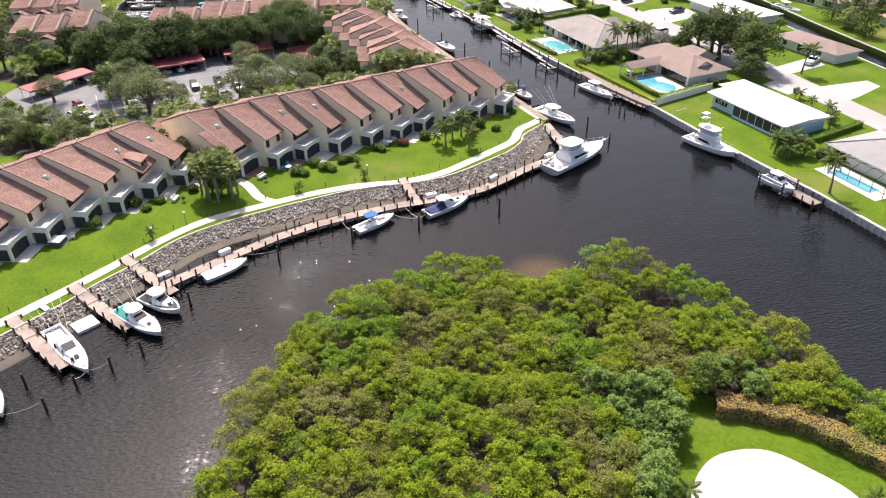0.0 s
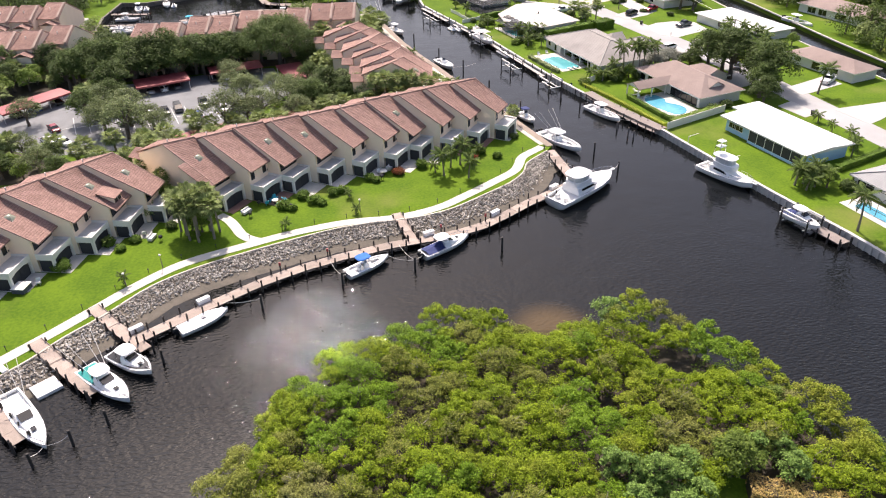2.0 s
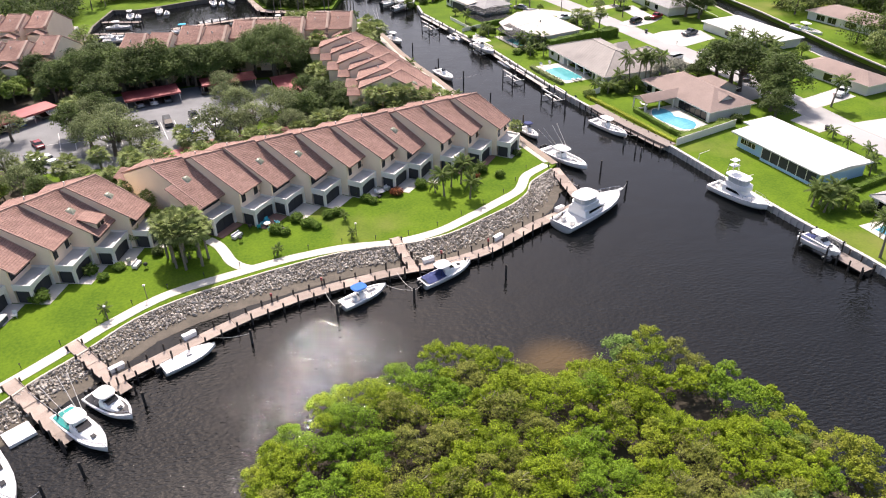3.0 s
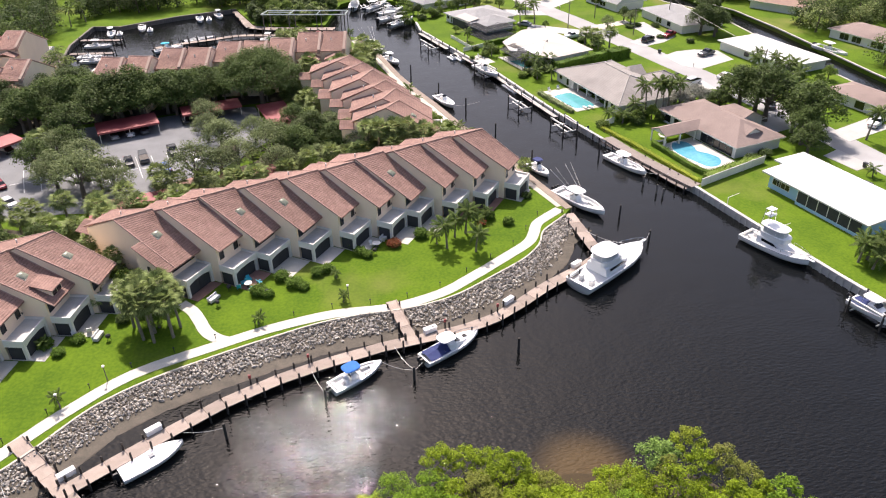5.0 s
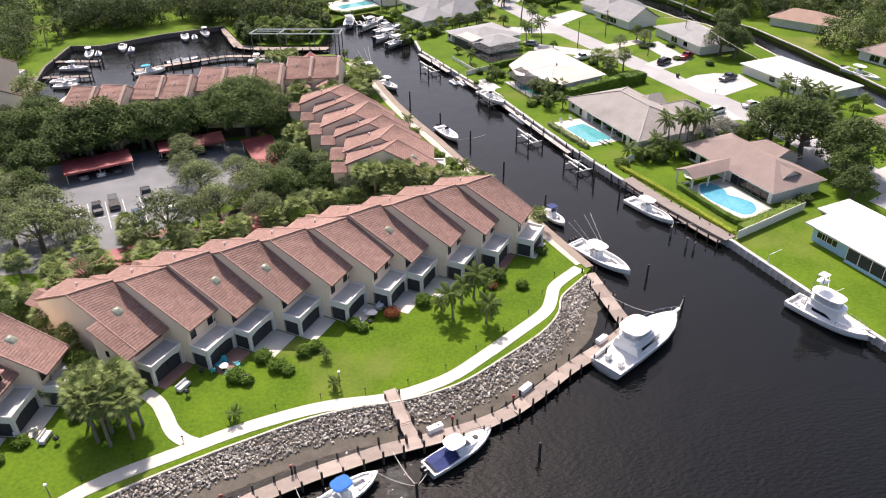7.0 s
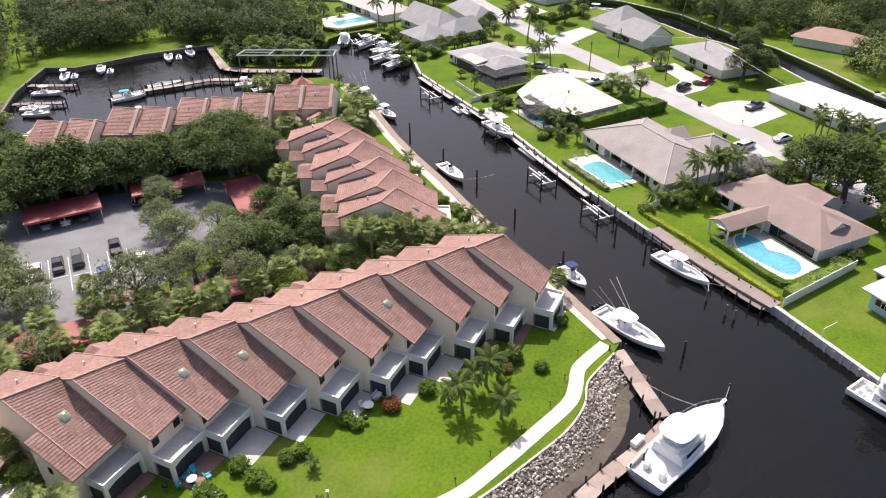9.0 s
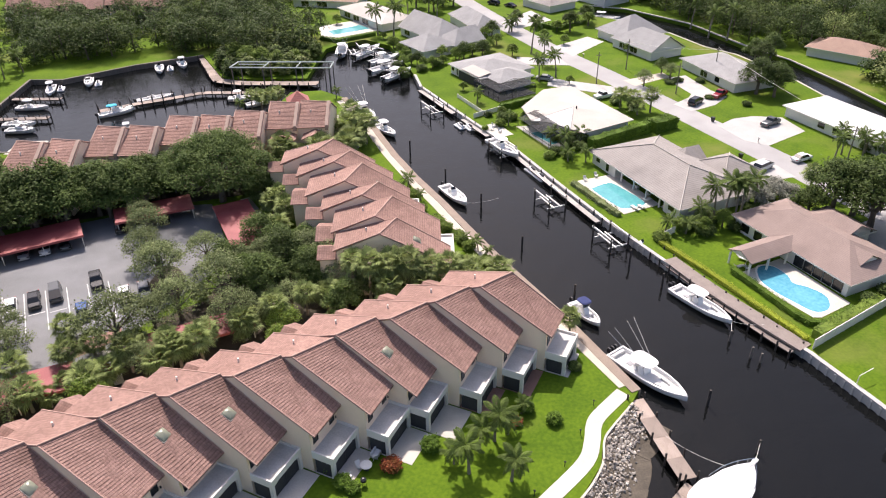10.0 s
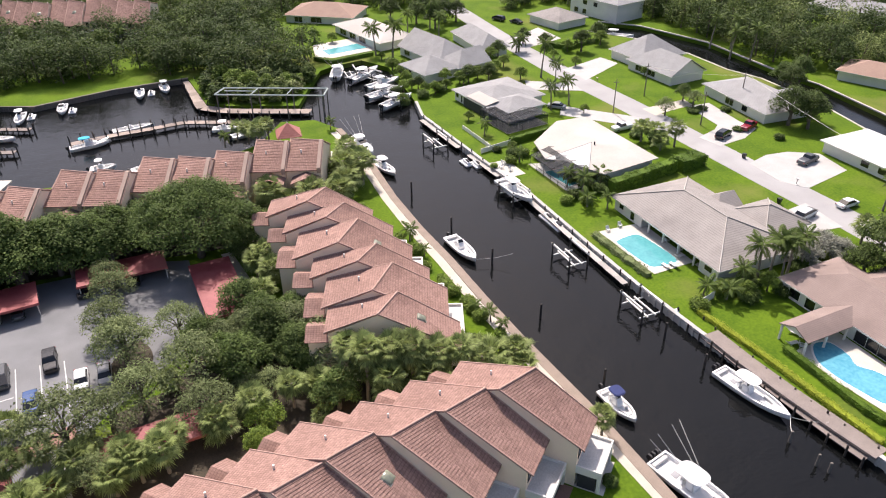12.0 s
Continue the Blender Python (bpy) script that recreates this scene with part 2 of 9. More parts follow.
def mesh_screen():
    """Woven screen: dark thread, half open."""
    m = shade("open_insect_screen", (0.045, 0.045, 0.048), (0.035, 0.035, 0.038), 0.8, 1.0, 9.0, 0)
    n, l = m.node_tree.nodes, m.node_tree.links
    out = next(k for k in n if k.type == "OUTPUT_MATERIAL")
    thread = out.inputs["Surface"].links[0].from_socket
    mix, gap = n.new("ShaderNodeMixShader"), n.new("ShaderNodeBsdfTransparent")
    mix.inputs[0].default_value = 0.6
    l.new(thread, mix.inputs[1])
    l.new(gap.outputs[0], mix.inputs[2])
    l.new(mix.outputs[0], out.inputs["Surface"])
    return m


SCREENMESH = mesh_screen()
BRONZE = shade("bronze_frame", (0.30, 0.285, 0.25), (0.24, 0.225, 0.20), 0.5, 1.0, 6.0, 0.02, metal=0.4)
RUBBER = shade("tyre_rubber", (0.02, 0.02, 0.02), (0.03, 0.03, 0.03), 0.8, 2.0, 9.0, 0)
POOLWATER = shade("pool_water", (0.12, 0.40, 0.41), (0.09, 0.33, 0.35), 0.05, 0.4, 2.0, 0.1)
POOLBLUE = shade("deep_pool_water", (0.07, 0.30, 0.41), (0.14, 0.42, 0.50), 0.05, 0.15, 2.0, 0.1)
BARK = shade("grey_brown_bark", (0.16, 0.13, 0.105), (0.10, 0.08, 0.065), 0.9, 2.0, 14.0, 0.5)
DEADWOOD = shade("bleached_dead_wood", (0.42, 0.38, 0.34), (0.32, 0.29, 0.26), 0.9, 2.0, 14.0, 0.3)
PALMBARK = shade("palm_trunk_bark", (0.25, 0.215, 0.175), (0.17, 0.145, 0.115), 0.9, 2.0, 14.0, 0.5)
MANGROVE = leafy("mangrove_leaves", (0.245, 0.325, 0.014), (0.135, 0.20, 0.010), 0.5, 0.0, c3=(0.24, 0.25, 0.035))
MANGROVEFRESH = leafy("fresh_mangrove_leaves", (0.185, 0.295, 0.018), (0.11, 0.195, 0.013), 0.5, 0.0)
MANGROVEDRAB = leafy("drab_mangrove_leaves", (0.23, 0.25, 0.045), (0.14, 0.165, 0.03), 0.5, 0.0, c3=(0.25, 0.235, 0.10))
GLOSSLEAF = leafy("glossy_seagrape_leaves", (0.205, 0.31, 0.07), (0.12, 0.20, 0.04), 0.5, 0.0)
OAKLEAF = leafy("oak_leaves", (0.112, 0.158, 0.040), (0.052, 0.082, 0.021), 0.35, 0.25)
WOODLEAF = leafy("dark_wood_leaves", (0.088, 0.13, 0.034), (0.036, 0.06, 0.016), 0.35, 0.0, c3=(0.13, 0.15, 0.05))
OLIVELEAF = leafy("olive_leaves", (0.20, 0.24, 0.10), (0.13, 0.162, 0.064), 0.4, 0.2)
FARLEAF = leafy("mixed_wood_leaves", (0.13, 0.18, 0.042), (0.058, 0.09, 0.018), 0.35, 0.0)
BRIGHTLEAF = leafy("bright_leaves", (0.19, 0.265, 0.045), (0.115, 0.175, 0.030), 0.4, 0.2)
SABALLEAF = leafy("fan_palm_leaves", (0.235, 0.285, 0.095), (0.145, 0.185, 0.06), 0.45, 0.15, c3=(0.27, 0.265, 0.13))
FRONDLEAF = leafy("palm_frond", (0.13, 0.18, 0.045), (0.085, 0.125, 0.03), 0.35, 0.2, c3=(0.20, 0.185, 0.07))
GREYLEAF = leafy("silvery_leaves", (0.34, 0.34, 0.28), (0.25, 0.255, 0.20), 0.35, 0.1)
HEDGELEAF = leafy("clipped_hedge_leaves", (0.125, 0.205, 0.025), (0.08, 0.14, 0.018), 0.35, 0.1)
YELLOWLEAF = leafy("yellow_green_hedge_leaves", (0.36, 0.41, 0.04), (0.26, 0.315, 0.03), 0.3, 0.1)
CROTONLEAF = leafy("bronze_croton_leaves", (0.40, 0.27, 0.10), (0.27, 0.225, 0.065), 0.5, 0.1, c3=(0.20, 0.25, 0.05))
REDLEAF = leafy("red_shrub_leaves", (0.30, 0.06, 0.03), (0.16, 0.09, 0.025), 0.5, 0.1)


def water_material():
    """Dark brackish water: wind ripples in drifting patches over a slow swell."""
    m = bpy.data.materials.new("canal_water")
    m.use_nodes = True
    t = m.node_tree
    n, link = t.nodes, t.links.new
    b = n["Principled BSDF"]
    b.inputs["Roughness"].default_value, b.inputs["IOR"].default_value = 0.012, 1.30
    tc = n.new("ShaderNodeTexCoord")
    big = n.new("ShaderNodeTexNoise")
    big.inputs["Scale"].default_value, big.inputs["Detail"].default_value = 0.03, 4
    link(tc.outputs["Object"], big.inputs["Vector"])
    mix = n.new("ShaderNodeMix")
    mix.data_type = "RGBA"
    mix.inputs["A"].default_value, mix.inputs["B"].default_value = (0.0075, 0.0080, 0.0082, 1), (0.0045, 0.005, 0.005, 1)
    link(big.outputs["Fac"], mix.inputs["Factor"])
    shoal = n.new("ShaderNodeVectorMath")  # brown shallows over the mud bank
    shoal.operation = "DISTANCE"
    shoal.inputs[1].default_value = (24.4, 90.0, 0)
    link(tc.outputs["Object"], shoal.inputs[0])
    depth = n.new("ShaderNodeMapRange")
    depth.interpolation_type = "SMOOTHSTEP"
    depth.inputs["From Min"].default_value, depth.inputs["From Max"].default_value = 2.0, 7.5
    depth.inputs["To Min"].default_value, depth.inputs["To Max"].default_value = 1.0, 0.0
    link(shoal.outputs["Value"], depth.inputs["Value"])
    mud = n.new("ShaderNodeMix")
    mud.data_type = "RGBA"
    mud.inputs["B"].default_value = (0.075, 0.049, 0.021, 1)
    link(depth.outputs[0], mud.inputs["Factor"])
    link(mix.outputs["Result"], mud.inputs["A"])
    link(mud.outputs["Result"], b.inputs["Base Color"])
    turn = n.new("ShaderNodeMapping")
    turn.inputs["Rotation"].default_value = (0, 0, radians(-18))
    turn.inputs["Scale"].default_value = (0.95, 1.9, 1.0)
    link(tc.outputs["Object"], turn.inputs["Vector"])
    ripple = n.new("ShaderNodeTexNoise")
    ripple.inputs["Scale"].default_value, ripple.inputs["Detail"].default_value, ripple.inputs["Roughness"].default_value = 1.35, 1.5, 0.5
    swell = n.new("ShaderNodeTexNoise")
    swell.inputs["Scale"].default_value, swell.inputs["Detail"].default_value = 0.25, 2
    link(turn.outputs[0], ripple.inputs["Vector"])
    link(tc.outputs["Object"], swell.inputs["Vector"])
    gust = n.new("ShaderNodeTexNoise")
    gust.inputs["Scale"].default_value, gust.inputs["Detail"].default_value = 0.07, 3
    link(tc.outputs["Object"], gust.inputs["Vector"])
    wind = n.new("ShaderNodeMapRange")
    wind.inputs["From Min"].default_value, wind.inputs["From Max"].default_value = 0.36, 0.6
    wind.inputs["To Min"].default_value, wind.inputs["To Max"].default_value = 0.75, 1.0
    link(gust.outputs["Fac"], wind.inputs["Value"])
    place = n.new("ShaderNodeSeparateXYZ")
    link(tc.outputs["Object"], place.inputs[0])
    shelter = n.new("ShaderNodeMapRange")  # the open reach is rougher than the sheltered canal
    shelter.inputs["From Min"].default_value, shelter.inputs["From Max"].default_value = 70, 125
    shelter.inputs["To Min"].default_value, shelter.inputs["To Max"].default_value = 2.6, 0.6
    link(place.outputs["Y"], shelter.inputs["Value"])
    force = n.new("ShaderNodeMath")
    force.operation = "MULTIPLY"
    link(wind.outputs[0], force.inputs[0])
    link(shelter.outputs[0], force.inputs[1])
    fine = n.new("ShaderNodeMapRange")  # added sheen: a rough coat, as of fine ripples, brightens the open reach
    fine.inputs["From Min"].default_value, fine.inputs["From Max"].default_value = 56, 82
    fine.inputs["To Min"].default_value, fine.inputs["To Max"].default_value = 0.34, 0.0
    link(place.outputs["Y"], fine.inputs["Value"])
    link(fine.outputs[0], b.inputs["Coat Weight"])
    b.inputs["Coat Roughness"].default_value, b.inputs["Coat IOR"].default_value = 0.42, 1.333
    lift = n.new("ShaderNodeMath")
    lift.operation = "MULTIPLY"
    link(force.outputs[0], lift.inputs[0])
    link(ripple.outputs["Fac"], lift.inputs[1])
    b1, b2 = n.new("ShaderNodeBump"), n.new("ShaderNodeBump")
    b1.inputs["Distance"].default_value = 0.07
    b2.inputs["Strength"].default_value, b2.inputs["Distance"].default_value = 1.0, 0.10
    b1.inputs["Strength"].default_value = 1.0
    link(lift.outputs[0], b1.inputs["Height"])
    link(swell.outputs["Fac"], b2.inputs["Height"])
    link(b2.outputs[0], b1.inputs["Normal"])
    link(b1.outputs[0], b.inputs["Normal"])
    return m


WATER = water_material()


# ---- building blocks ----
class Shape:
    """Collects corners and faces of one mesh."""

    def __init__(self):
        self.v, self.f = [], []

    def add(self, verts, faces):
        k = len(self.v)
        self.v += [tuple(p) for p in verts]
        self.f += [tuple(i + k for i in f) for f in faces]
        return self

    def box(self, x0, y0, z0, x1, y1, z1, chamfer=0.0):
        if chamfer:
            c = chamfer
            self.prism([(x0 + c, y0), (x1 - c, y0), (x1, y0 + c), (x1, y1 - c), (x1 - c, y1), (x0 + c, y1), (x0, y1 - c), (x0, y0 + c)], z0, z1 - c, 0)
            k = len(self.v) - 8
            top = [(x0 + 2 * c, y0 + c), (x1 - 2 * c, y0 + c), (x1 - c, y0 + 2 * c), (x1 - c, y1 - 2 * c), (x1 - 2 * c, y1 - c), (x0 + 2 * c, y1 - c), (x0 + c, y1 - 2 * c), (x0 + c, y0 + 2 * c)]
            self.f.pop()
            self.v += [(x, y, z1) for x, y in top]
            self.f += [(k + i, k + (i + 1) % 8, k + 8 + (i + 1) % 8, k + 8 + i) for i in range(8)] + [tuple(range(k + 8, k + 16))]
            return self
        return self.prism([(x0, y0), (x1, y0), (x1, y1), (x0, y1)], z0, z1)

    def prism(self, poly, z0, z1, taper=0.0):
        """A column over an outline that runs counterclockwise; z0 and z1 may be lists of heights."""
        n = len(poly)
        a = z0 if isinstance(z0, (list, tuple)) else [z0] * n
        b = z1 if isinstance(z1, (list, tuple)) else [z1] * n
        verts = [(x, y, z) for (x, y), z in zip(poly, a)] + [(x, y, z) for (x, y), z in zip(poly, b)]
        faces = [tuple(range(n))[::-1]] + [(i, (i + 1) % n, n + (i + 1) % n, n + i) for i in range(n)] + [tuple(range(n, 2 * n))]
        return self.add(verts, faces)

    def side(self, poly, x0, x1):
        """A profile in y and z, drawn out along x."""
        n = len(poly)
        verts = [(x0, y, z) for y, z in poly] + [(x1, y, z) for y, z in poly]
        return self.add(verts, [tuple(range(n))[::-1]] + [(i, (i + 1) % n, n + (i + 1) % n, n + i) for i in range(n)] + [tuple(range(n, 2 * n))])

    def tube(self, points, radii, n=6):
        """A round bar through points."""
        pts = [Vector(p) for p in points]
        if not isinstance(radii, (list, tuple)):
            radii = [radii] * len(pts)
        rings = []
        for i, p in enumerate(pts):
            way = (pts[min(i + 1, len(pts) - 1)] - pts[max(i - 1, 0)]).normalized()
            side = way.cross(Vector((0, 0, 1)) if abs(way.z) < 0.9 else Vector((1, 0, 0))).normalized()
            up = side.cross(way)
            rings.append([p + (side * math.cos(a) + up * math.sin(a)) * radii[i] for a in (math.tau * j / n for j in range(n))])
        return self.loft(rings)

    def loft(self, rings, caps=True):
        n, m = len(rings[0]), len(rings)
        faces = [(i * n + j, i * n + (j + 1) % n, (i + 1) * n + (j + 1) % n, (i + 1) * n + j) for i in range(m - 1) for j in range(n)]
        if caps:
            faces += [tuple(range(n))[::-1], tuple(range((m - 1) * n, m * n))]
        return self.add([p for r in rings for p in r], faces)

    def grid(self, rows, closed=False):
        """An open sheet through rows of points."""
        n, m = len(rows[0]), len(rows)
        return self.add([p for r in rows for p in r], [(i * n + j, i * n + j + 1, (i + 1) * n + j + 1, (i + 1) * n + j) for i in range(m - 1) for j in range(n - 1)])

    def mesh(self, name, material, smooth=False, fix=True):
        me = bpy.data.meshes.new(name)
        me.from_pydata(self.v, [], self.f)
        if fix:
            bm = bmesh.new()
            bm.from_mesh(me)
            bmesh.ops.recalc_face_normals(bm, faces=bm.faces)
            bm.to_mesh(me)
            bm.free()
        me.materials.append(material)
        if smooth:
            me.polygons.foreach_set("use_smooth", [True] * len(me.polygons))
        return me


def part(name, shape, material, parent, label="", smooth=False, kind=""):
    ob = new(name, shape.mesh(name, material, smooth))
    ob.parent = parent
    return tagged(ob, label, kind=kind)


def thing(name, label, category, x=0, y=0, z=0, turn=0, group="", kind=""):
    ob = new(name)
    ob.empty_display_size = 0.3
    ob.matrix_basis = pose(x, y, z, 0, 0, turn)
    return tagged(ob, label, category, group, kind)


def whole(name, shape, material, label, category, group="", kind="", smooth=False, m=None):
    ob = new(name, shape.mesh(name, material, smooth))
    if m is not None:
        ob.matrix_basis = m
    return tagged(ob, label, category, group, kind)


BUILT = []  # footprints where nothing is planted


def inside(p, poly):
    hit = False
    for (x0, y0), (x1, y1) in zip(poly, poly[1:] + poly[:1]):
        if (y0 > p[1]) != (y1 > p[1]) and p[0] < (x1 - x0) * (p[1] - y0) / (y1 - y0) + x0:
            hit = not hit
    return hit


def offset(line, d):
    """A line moved sideways to its left by d."""
    out = []
    for i, p in enumerate(line):
        a, b = Vector(line[max(i - 1, 0)]), Vector(line[min(i + 1, len(line) - 1)])
        w = (b - a).normalized()
        out.append((p[0] - w.y * d, p[1] + w.x * d))
    return out


def smoothed(line, k=4):
    """A curve through the points of a line."""
    out = []
    for i in range(len(line) - 1):
        p0, p1, p2, p3 = (Vector(line[min(max(j, 0), len(line) - 1)]) for j in (i - 1, i, i + 1, i + 2))
        for s in range(k):
            t = s / k
            out.append(tuple(0.5 * ((2 * p1) + (p2 - p0) * t + (2 * p0 - 5 * p1 + 4 * p2 - p3) * t * t + (3 * p1 - p0 - 3 * p2 + p3) * t ** 3)))
    return out + [tuple(line[-1])]


def ribbon(shape, line, left, right, z0, z1):
    """A strip with thickness along a line."""
    a, b = offset(line, left), offset(line, -right)
    for i in range(len(line) - 1):
        shape.prism([b[i], b[i + 1], a[i + 1], a[i]], z0, z1)
    return shape


def rail_along(line, w, z0, z1):
    """One unbroken beam along a line."""
    a, b = offset(line, w / 2), offset(line, -w / 2)
    return Shape().loft([[(*p, z0), (*q, z0), (*q, z1), (*p, z1)] for p, q in zip(a, b)])


def along(line, step, start=0.0):
    """Places every step metres along a line, with the heading there in degrees."""
    out, left = [], start
    for a, b in zip(line, line[1:]):
        a, b = Vector(a), Vector(b)
        d = (b - a).length
        while left <= d:
            p = a + (b - a) * (left / d)
            out.append((p.x, p.y, math.degrees(math.atan2(b.y - a.y, b.x - a.x))))
            left += step
        left -= d
    return out


# ---- ground, water, shores ----
CURB = [(-175, -30), (-90, 40), (-70, 65), (-58, 78.5), (-52, 85), (-46, 91.4), (-43, 95.5), (-38.5, 100.4), (-33.4, 106.8), (-27, 111.3), (-18.1, 115.4), (-12.3, 117.7),
        (-5.5, 120.1), (1, 121.3), (5, 121.5), (10, 122.4), (15, 124.3), (21, 128.3), (26.6, 132.3), (30, 136.2), (31.3, 139.5), (32.6, 141.3), (37, 145.4)]
BANK_L = [(38.6, 147.4), (33, 165.2), (28, 178.8), (24.3, 190), (20.8, 201.5), (16.8, 213), (13.2, 225.3), (8.5, 246), (3, 262)]
MARINA = [(-3, 268.5), (-11, 268.5), (-15, 256), (-22, 249.5), (-33, 243), (-50, 241), (-66, 239), (-80, 241), (-84, 270), (-83, 290.5), (-74, 289), (-57, 299), (-38.5, 305.5), (-30.5, 284), (-24, 281.5),
          (-7, 279), (-5, 291), (-2, 306), (2, 310), (10, 314), (17.5, 306)]
BANK_R = [(22.3, 277), (22.9, 267), (32.5, 240.1), (39.1, 222.6), (44.5, 203.4), (48.5, 189.9), (53.2, 176.7), (58.6, 163.4), (64, 151.2), (68.8, 135), (73.3, 120.5), (78.1, 106.5), (82, 92.4), (88, 70)]
SOUTH = [(100, 45), (130, 0), (170, -60), (130, -60), (85, 0), (69, 36), (58, 53), (53, 58), (50, 65), (45, 72.5), (39.5, 80), (33, 85), (28, 83.4), (18.7, 84), (12, 88.5), (2, 86.5), (-6.3, 81.5),
         (-12.6, 76.5), (-16, 69), (-16.8, 59), (-20, 49), (-26, 34), (-40, 5), (-70, -60), (-175, -130)]
FAR_CANAL = [(85, 333), (97, 322), (107, 304), (111.4, 288), (117, 279), (121.5, 260), (123, 235), (126, 205), (129, 178), (134, 140), (140, 100), (152, 100), (146, 140), (138.5, 178), (135.5, 206),
             (132.5, 249), (129.3, 272), (124, 286), (120.5, 301), (117.5, 314), (104, 336), (92, 344)]


def build_ground():
    bm = bmesh.new()
    edges = []
    for ring in ([(-2500, -2500), (2500, -2500), (2500, 2500), (-2500, 2500)], CURB + BANK_L + MARINA + BANK_R + SOUTH, FAR_CANAL):
        vs = [bm.verts.new((x, y, LAND)) for x, y in ring]
        edges += [bm.edges.new((vs[i], vs[(i + 1) % len(vs)])) for i in range(len(vs))]
    rims = edges[4:]
    bmesh.ops.triangle_fill(bm, use_beauty=True, use_dissolve=False, edges=edges)
    ext = bmesh.ops.extrude_edge_only(bm, edges=rims)
    for v in (g for g in ext["geom"] if isinstance(g, bmesh.types.BMVert)):
        v.co.z = -2.5
    bmesh.ops.recalc_face_normals(bm, faces=bm.faces)
    me = bpy.data.meshes.new("ground")
    bm.to_mesh(me)
    bm.free()
    me.materials.append(GRASS)
    tagged(new("ground", me), "short bright green lawn on flat land beside the canals", "lawn", kind="structure")


build_ground()
whole("water", Shape().add([(-400, -400, 0), (400, -400, 0), (400, 420, 0), (-400, 420, 0)], [(0, 1, 2, 3)]), WATER, "dark brown rippled canal water with sun glitter", "water", kind="structure")

CURBLINE = smoothed(CURB, 4)
cs = Shape()
ribbon(cs, CURBLINE, 0.0, 0.26, -0.2, LAND + 0.12)
whole("shore_kerb", cs, PATHTAN, "narrow weathered tan concrete kerb along the top of the riprap", "kerb", kind="structure")

WALK = [(-75, 64.5), (-61, 79.5), (-53.3, 87.6), (-45.2, 96.2), (-40.3, 101.8), (-36.2, 106.5), (-29.6, 112.4), (-20.2, 116.6), (-12.2, 119.7), (-3.5, 121.8), (4.8, 122.2), (12.2, 124.6),
        (17.5, 128.2), (23.7, 133.0), (28.4, 136.9), (30.1, 139.9), (30.9, 142.0), (32.2, 143.8), (36.5, 147.3)]
walkline = smoothed(WALK, 4)
ws = Shape()
ribbon(ws, walkline, 0.95, 0.95, LAND - 0.1, LAND + 0.06)
ribbon(ws, smoothed([(-17.6, 117.4), (-19.6, 118.4), (-21.4, 120.2), (-22.8, 123), (-24.2, 125.5), (-26.2, 127.6)], 4), 0.9, 0.9, LAND - 0.1, LAND + 0.066)
whole("footpath", ws, CONCRETE, "winding pale concrete footpath along the lawn", "footpath", kind="structure")
path_l = [(37.0, 148.4), (31.2, 165), (26.2, 178.4), (22.4, 189.6), (19, 201), (15, 212.6), (11.4, 225), (6.8, 245), (1.6, 260)]
ps = Shape()
ribbon(ps, path_l, 0.8, 0.75, LAND - 0.1, LAND + 0.07)
whole("canal_walk", ps, PATHTAN, "pale concrete walk behind the canal bulkhead", "footpath", kind="structure")
ps = Shape()
ribbon(ps, [(x + 0.1, y) for x, y in BANK_L], 0.05, 0.25, -1.5, LAND + 0.02)
ribbon(ps, BANK_L, 1.1, 0.35, LAND - 0.15, LAND + 0.12)
whole("boardwalk", ps, PALEWOOD, "brown weathered boardwalk capping the canal bulkhead", "boardwalk", kind="structure")

# concrete seawalls with a cap and battered panels
for name, line in (("seawall_1", BANK_R), ("seawall_2", MARINA[6:13])):
    ss = Shape()
    ribbon(ss, line, 0.55, 0.12, LAND - 0.15, LAND + 0.16)
    ribbon(ss, line, 0.1, 0.02, -1.5, LAND - 0.1)
    for x, y, h in along(line, 1.35):
        m = pose(x, y, 0, 0, 0, h)
        k = len(ss.v)
        ss.box(-0.17, -0.2, -1.0, 0.17, 0.02, LAND - 0.12)
        ss.v[k:] = [tuple(m @ Vector(p)) for p in ss.v[k:]]
    whole(name, ss, DRIVE if name == "seawall_1" else PILEGREY, "pale concrete seawall with cap and upright panels" if name == "seawall_1" else "weathered grey timber bulkhead of the marina", "seawall", kind="structure")
ss = Shape()
ribbon(ss, FAR_CANAL[:11], 0.1, 0.4, LAND - 0.2, LAND + 0.12)
ribbon(ss, FAR_CANAL[11:], 0.1, 0.4, LAND - 0.2, LAND + 0.12)
whole("seawall_3", ss, CONCRETE, "concrete seawall cap of the back canal", "seawall", kind="structure")

# riprap: a mud slope covered with loose stones
slope = Shape()
slope.grid([[(*p, z + 0.05 * math.sin(i * 1.7 + j * 2.3)) for j, (p, z) in enumerate(zip(q, (LAND - 0.12, 0.45, 0.16, 0.03, -0.7)))] for i, q in enumerate(zip(offset(CURBLINE, -0.3), offset(CURBLINE, -2.7), offset(CURBLINE, -3.9), offset(CURBLINE, -5.6), offset(CURBLINE, -7.2)))])
whole("shore_slope", slope, SHOREMUD, "dark wet mud below the riprap", "shore", kind="structure")


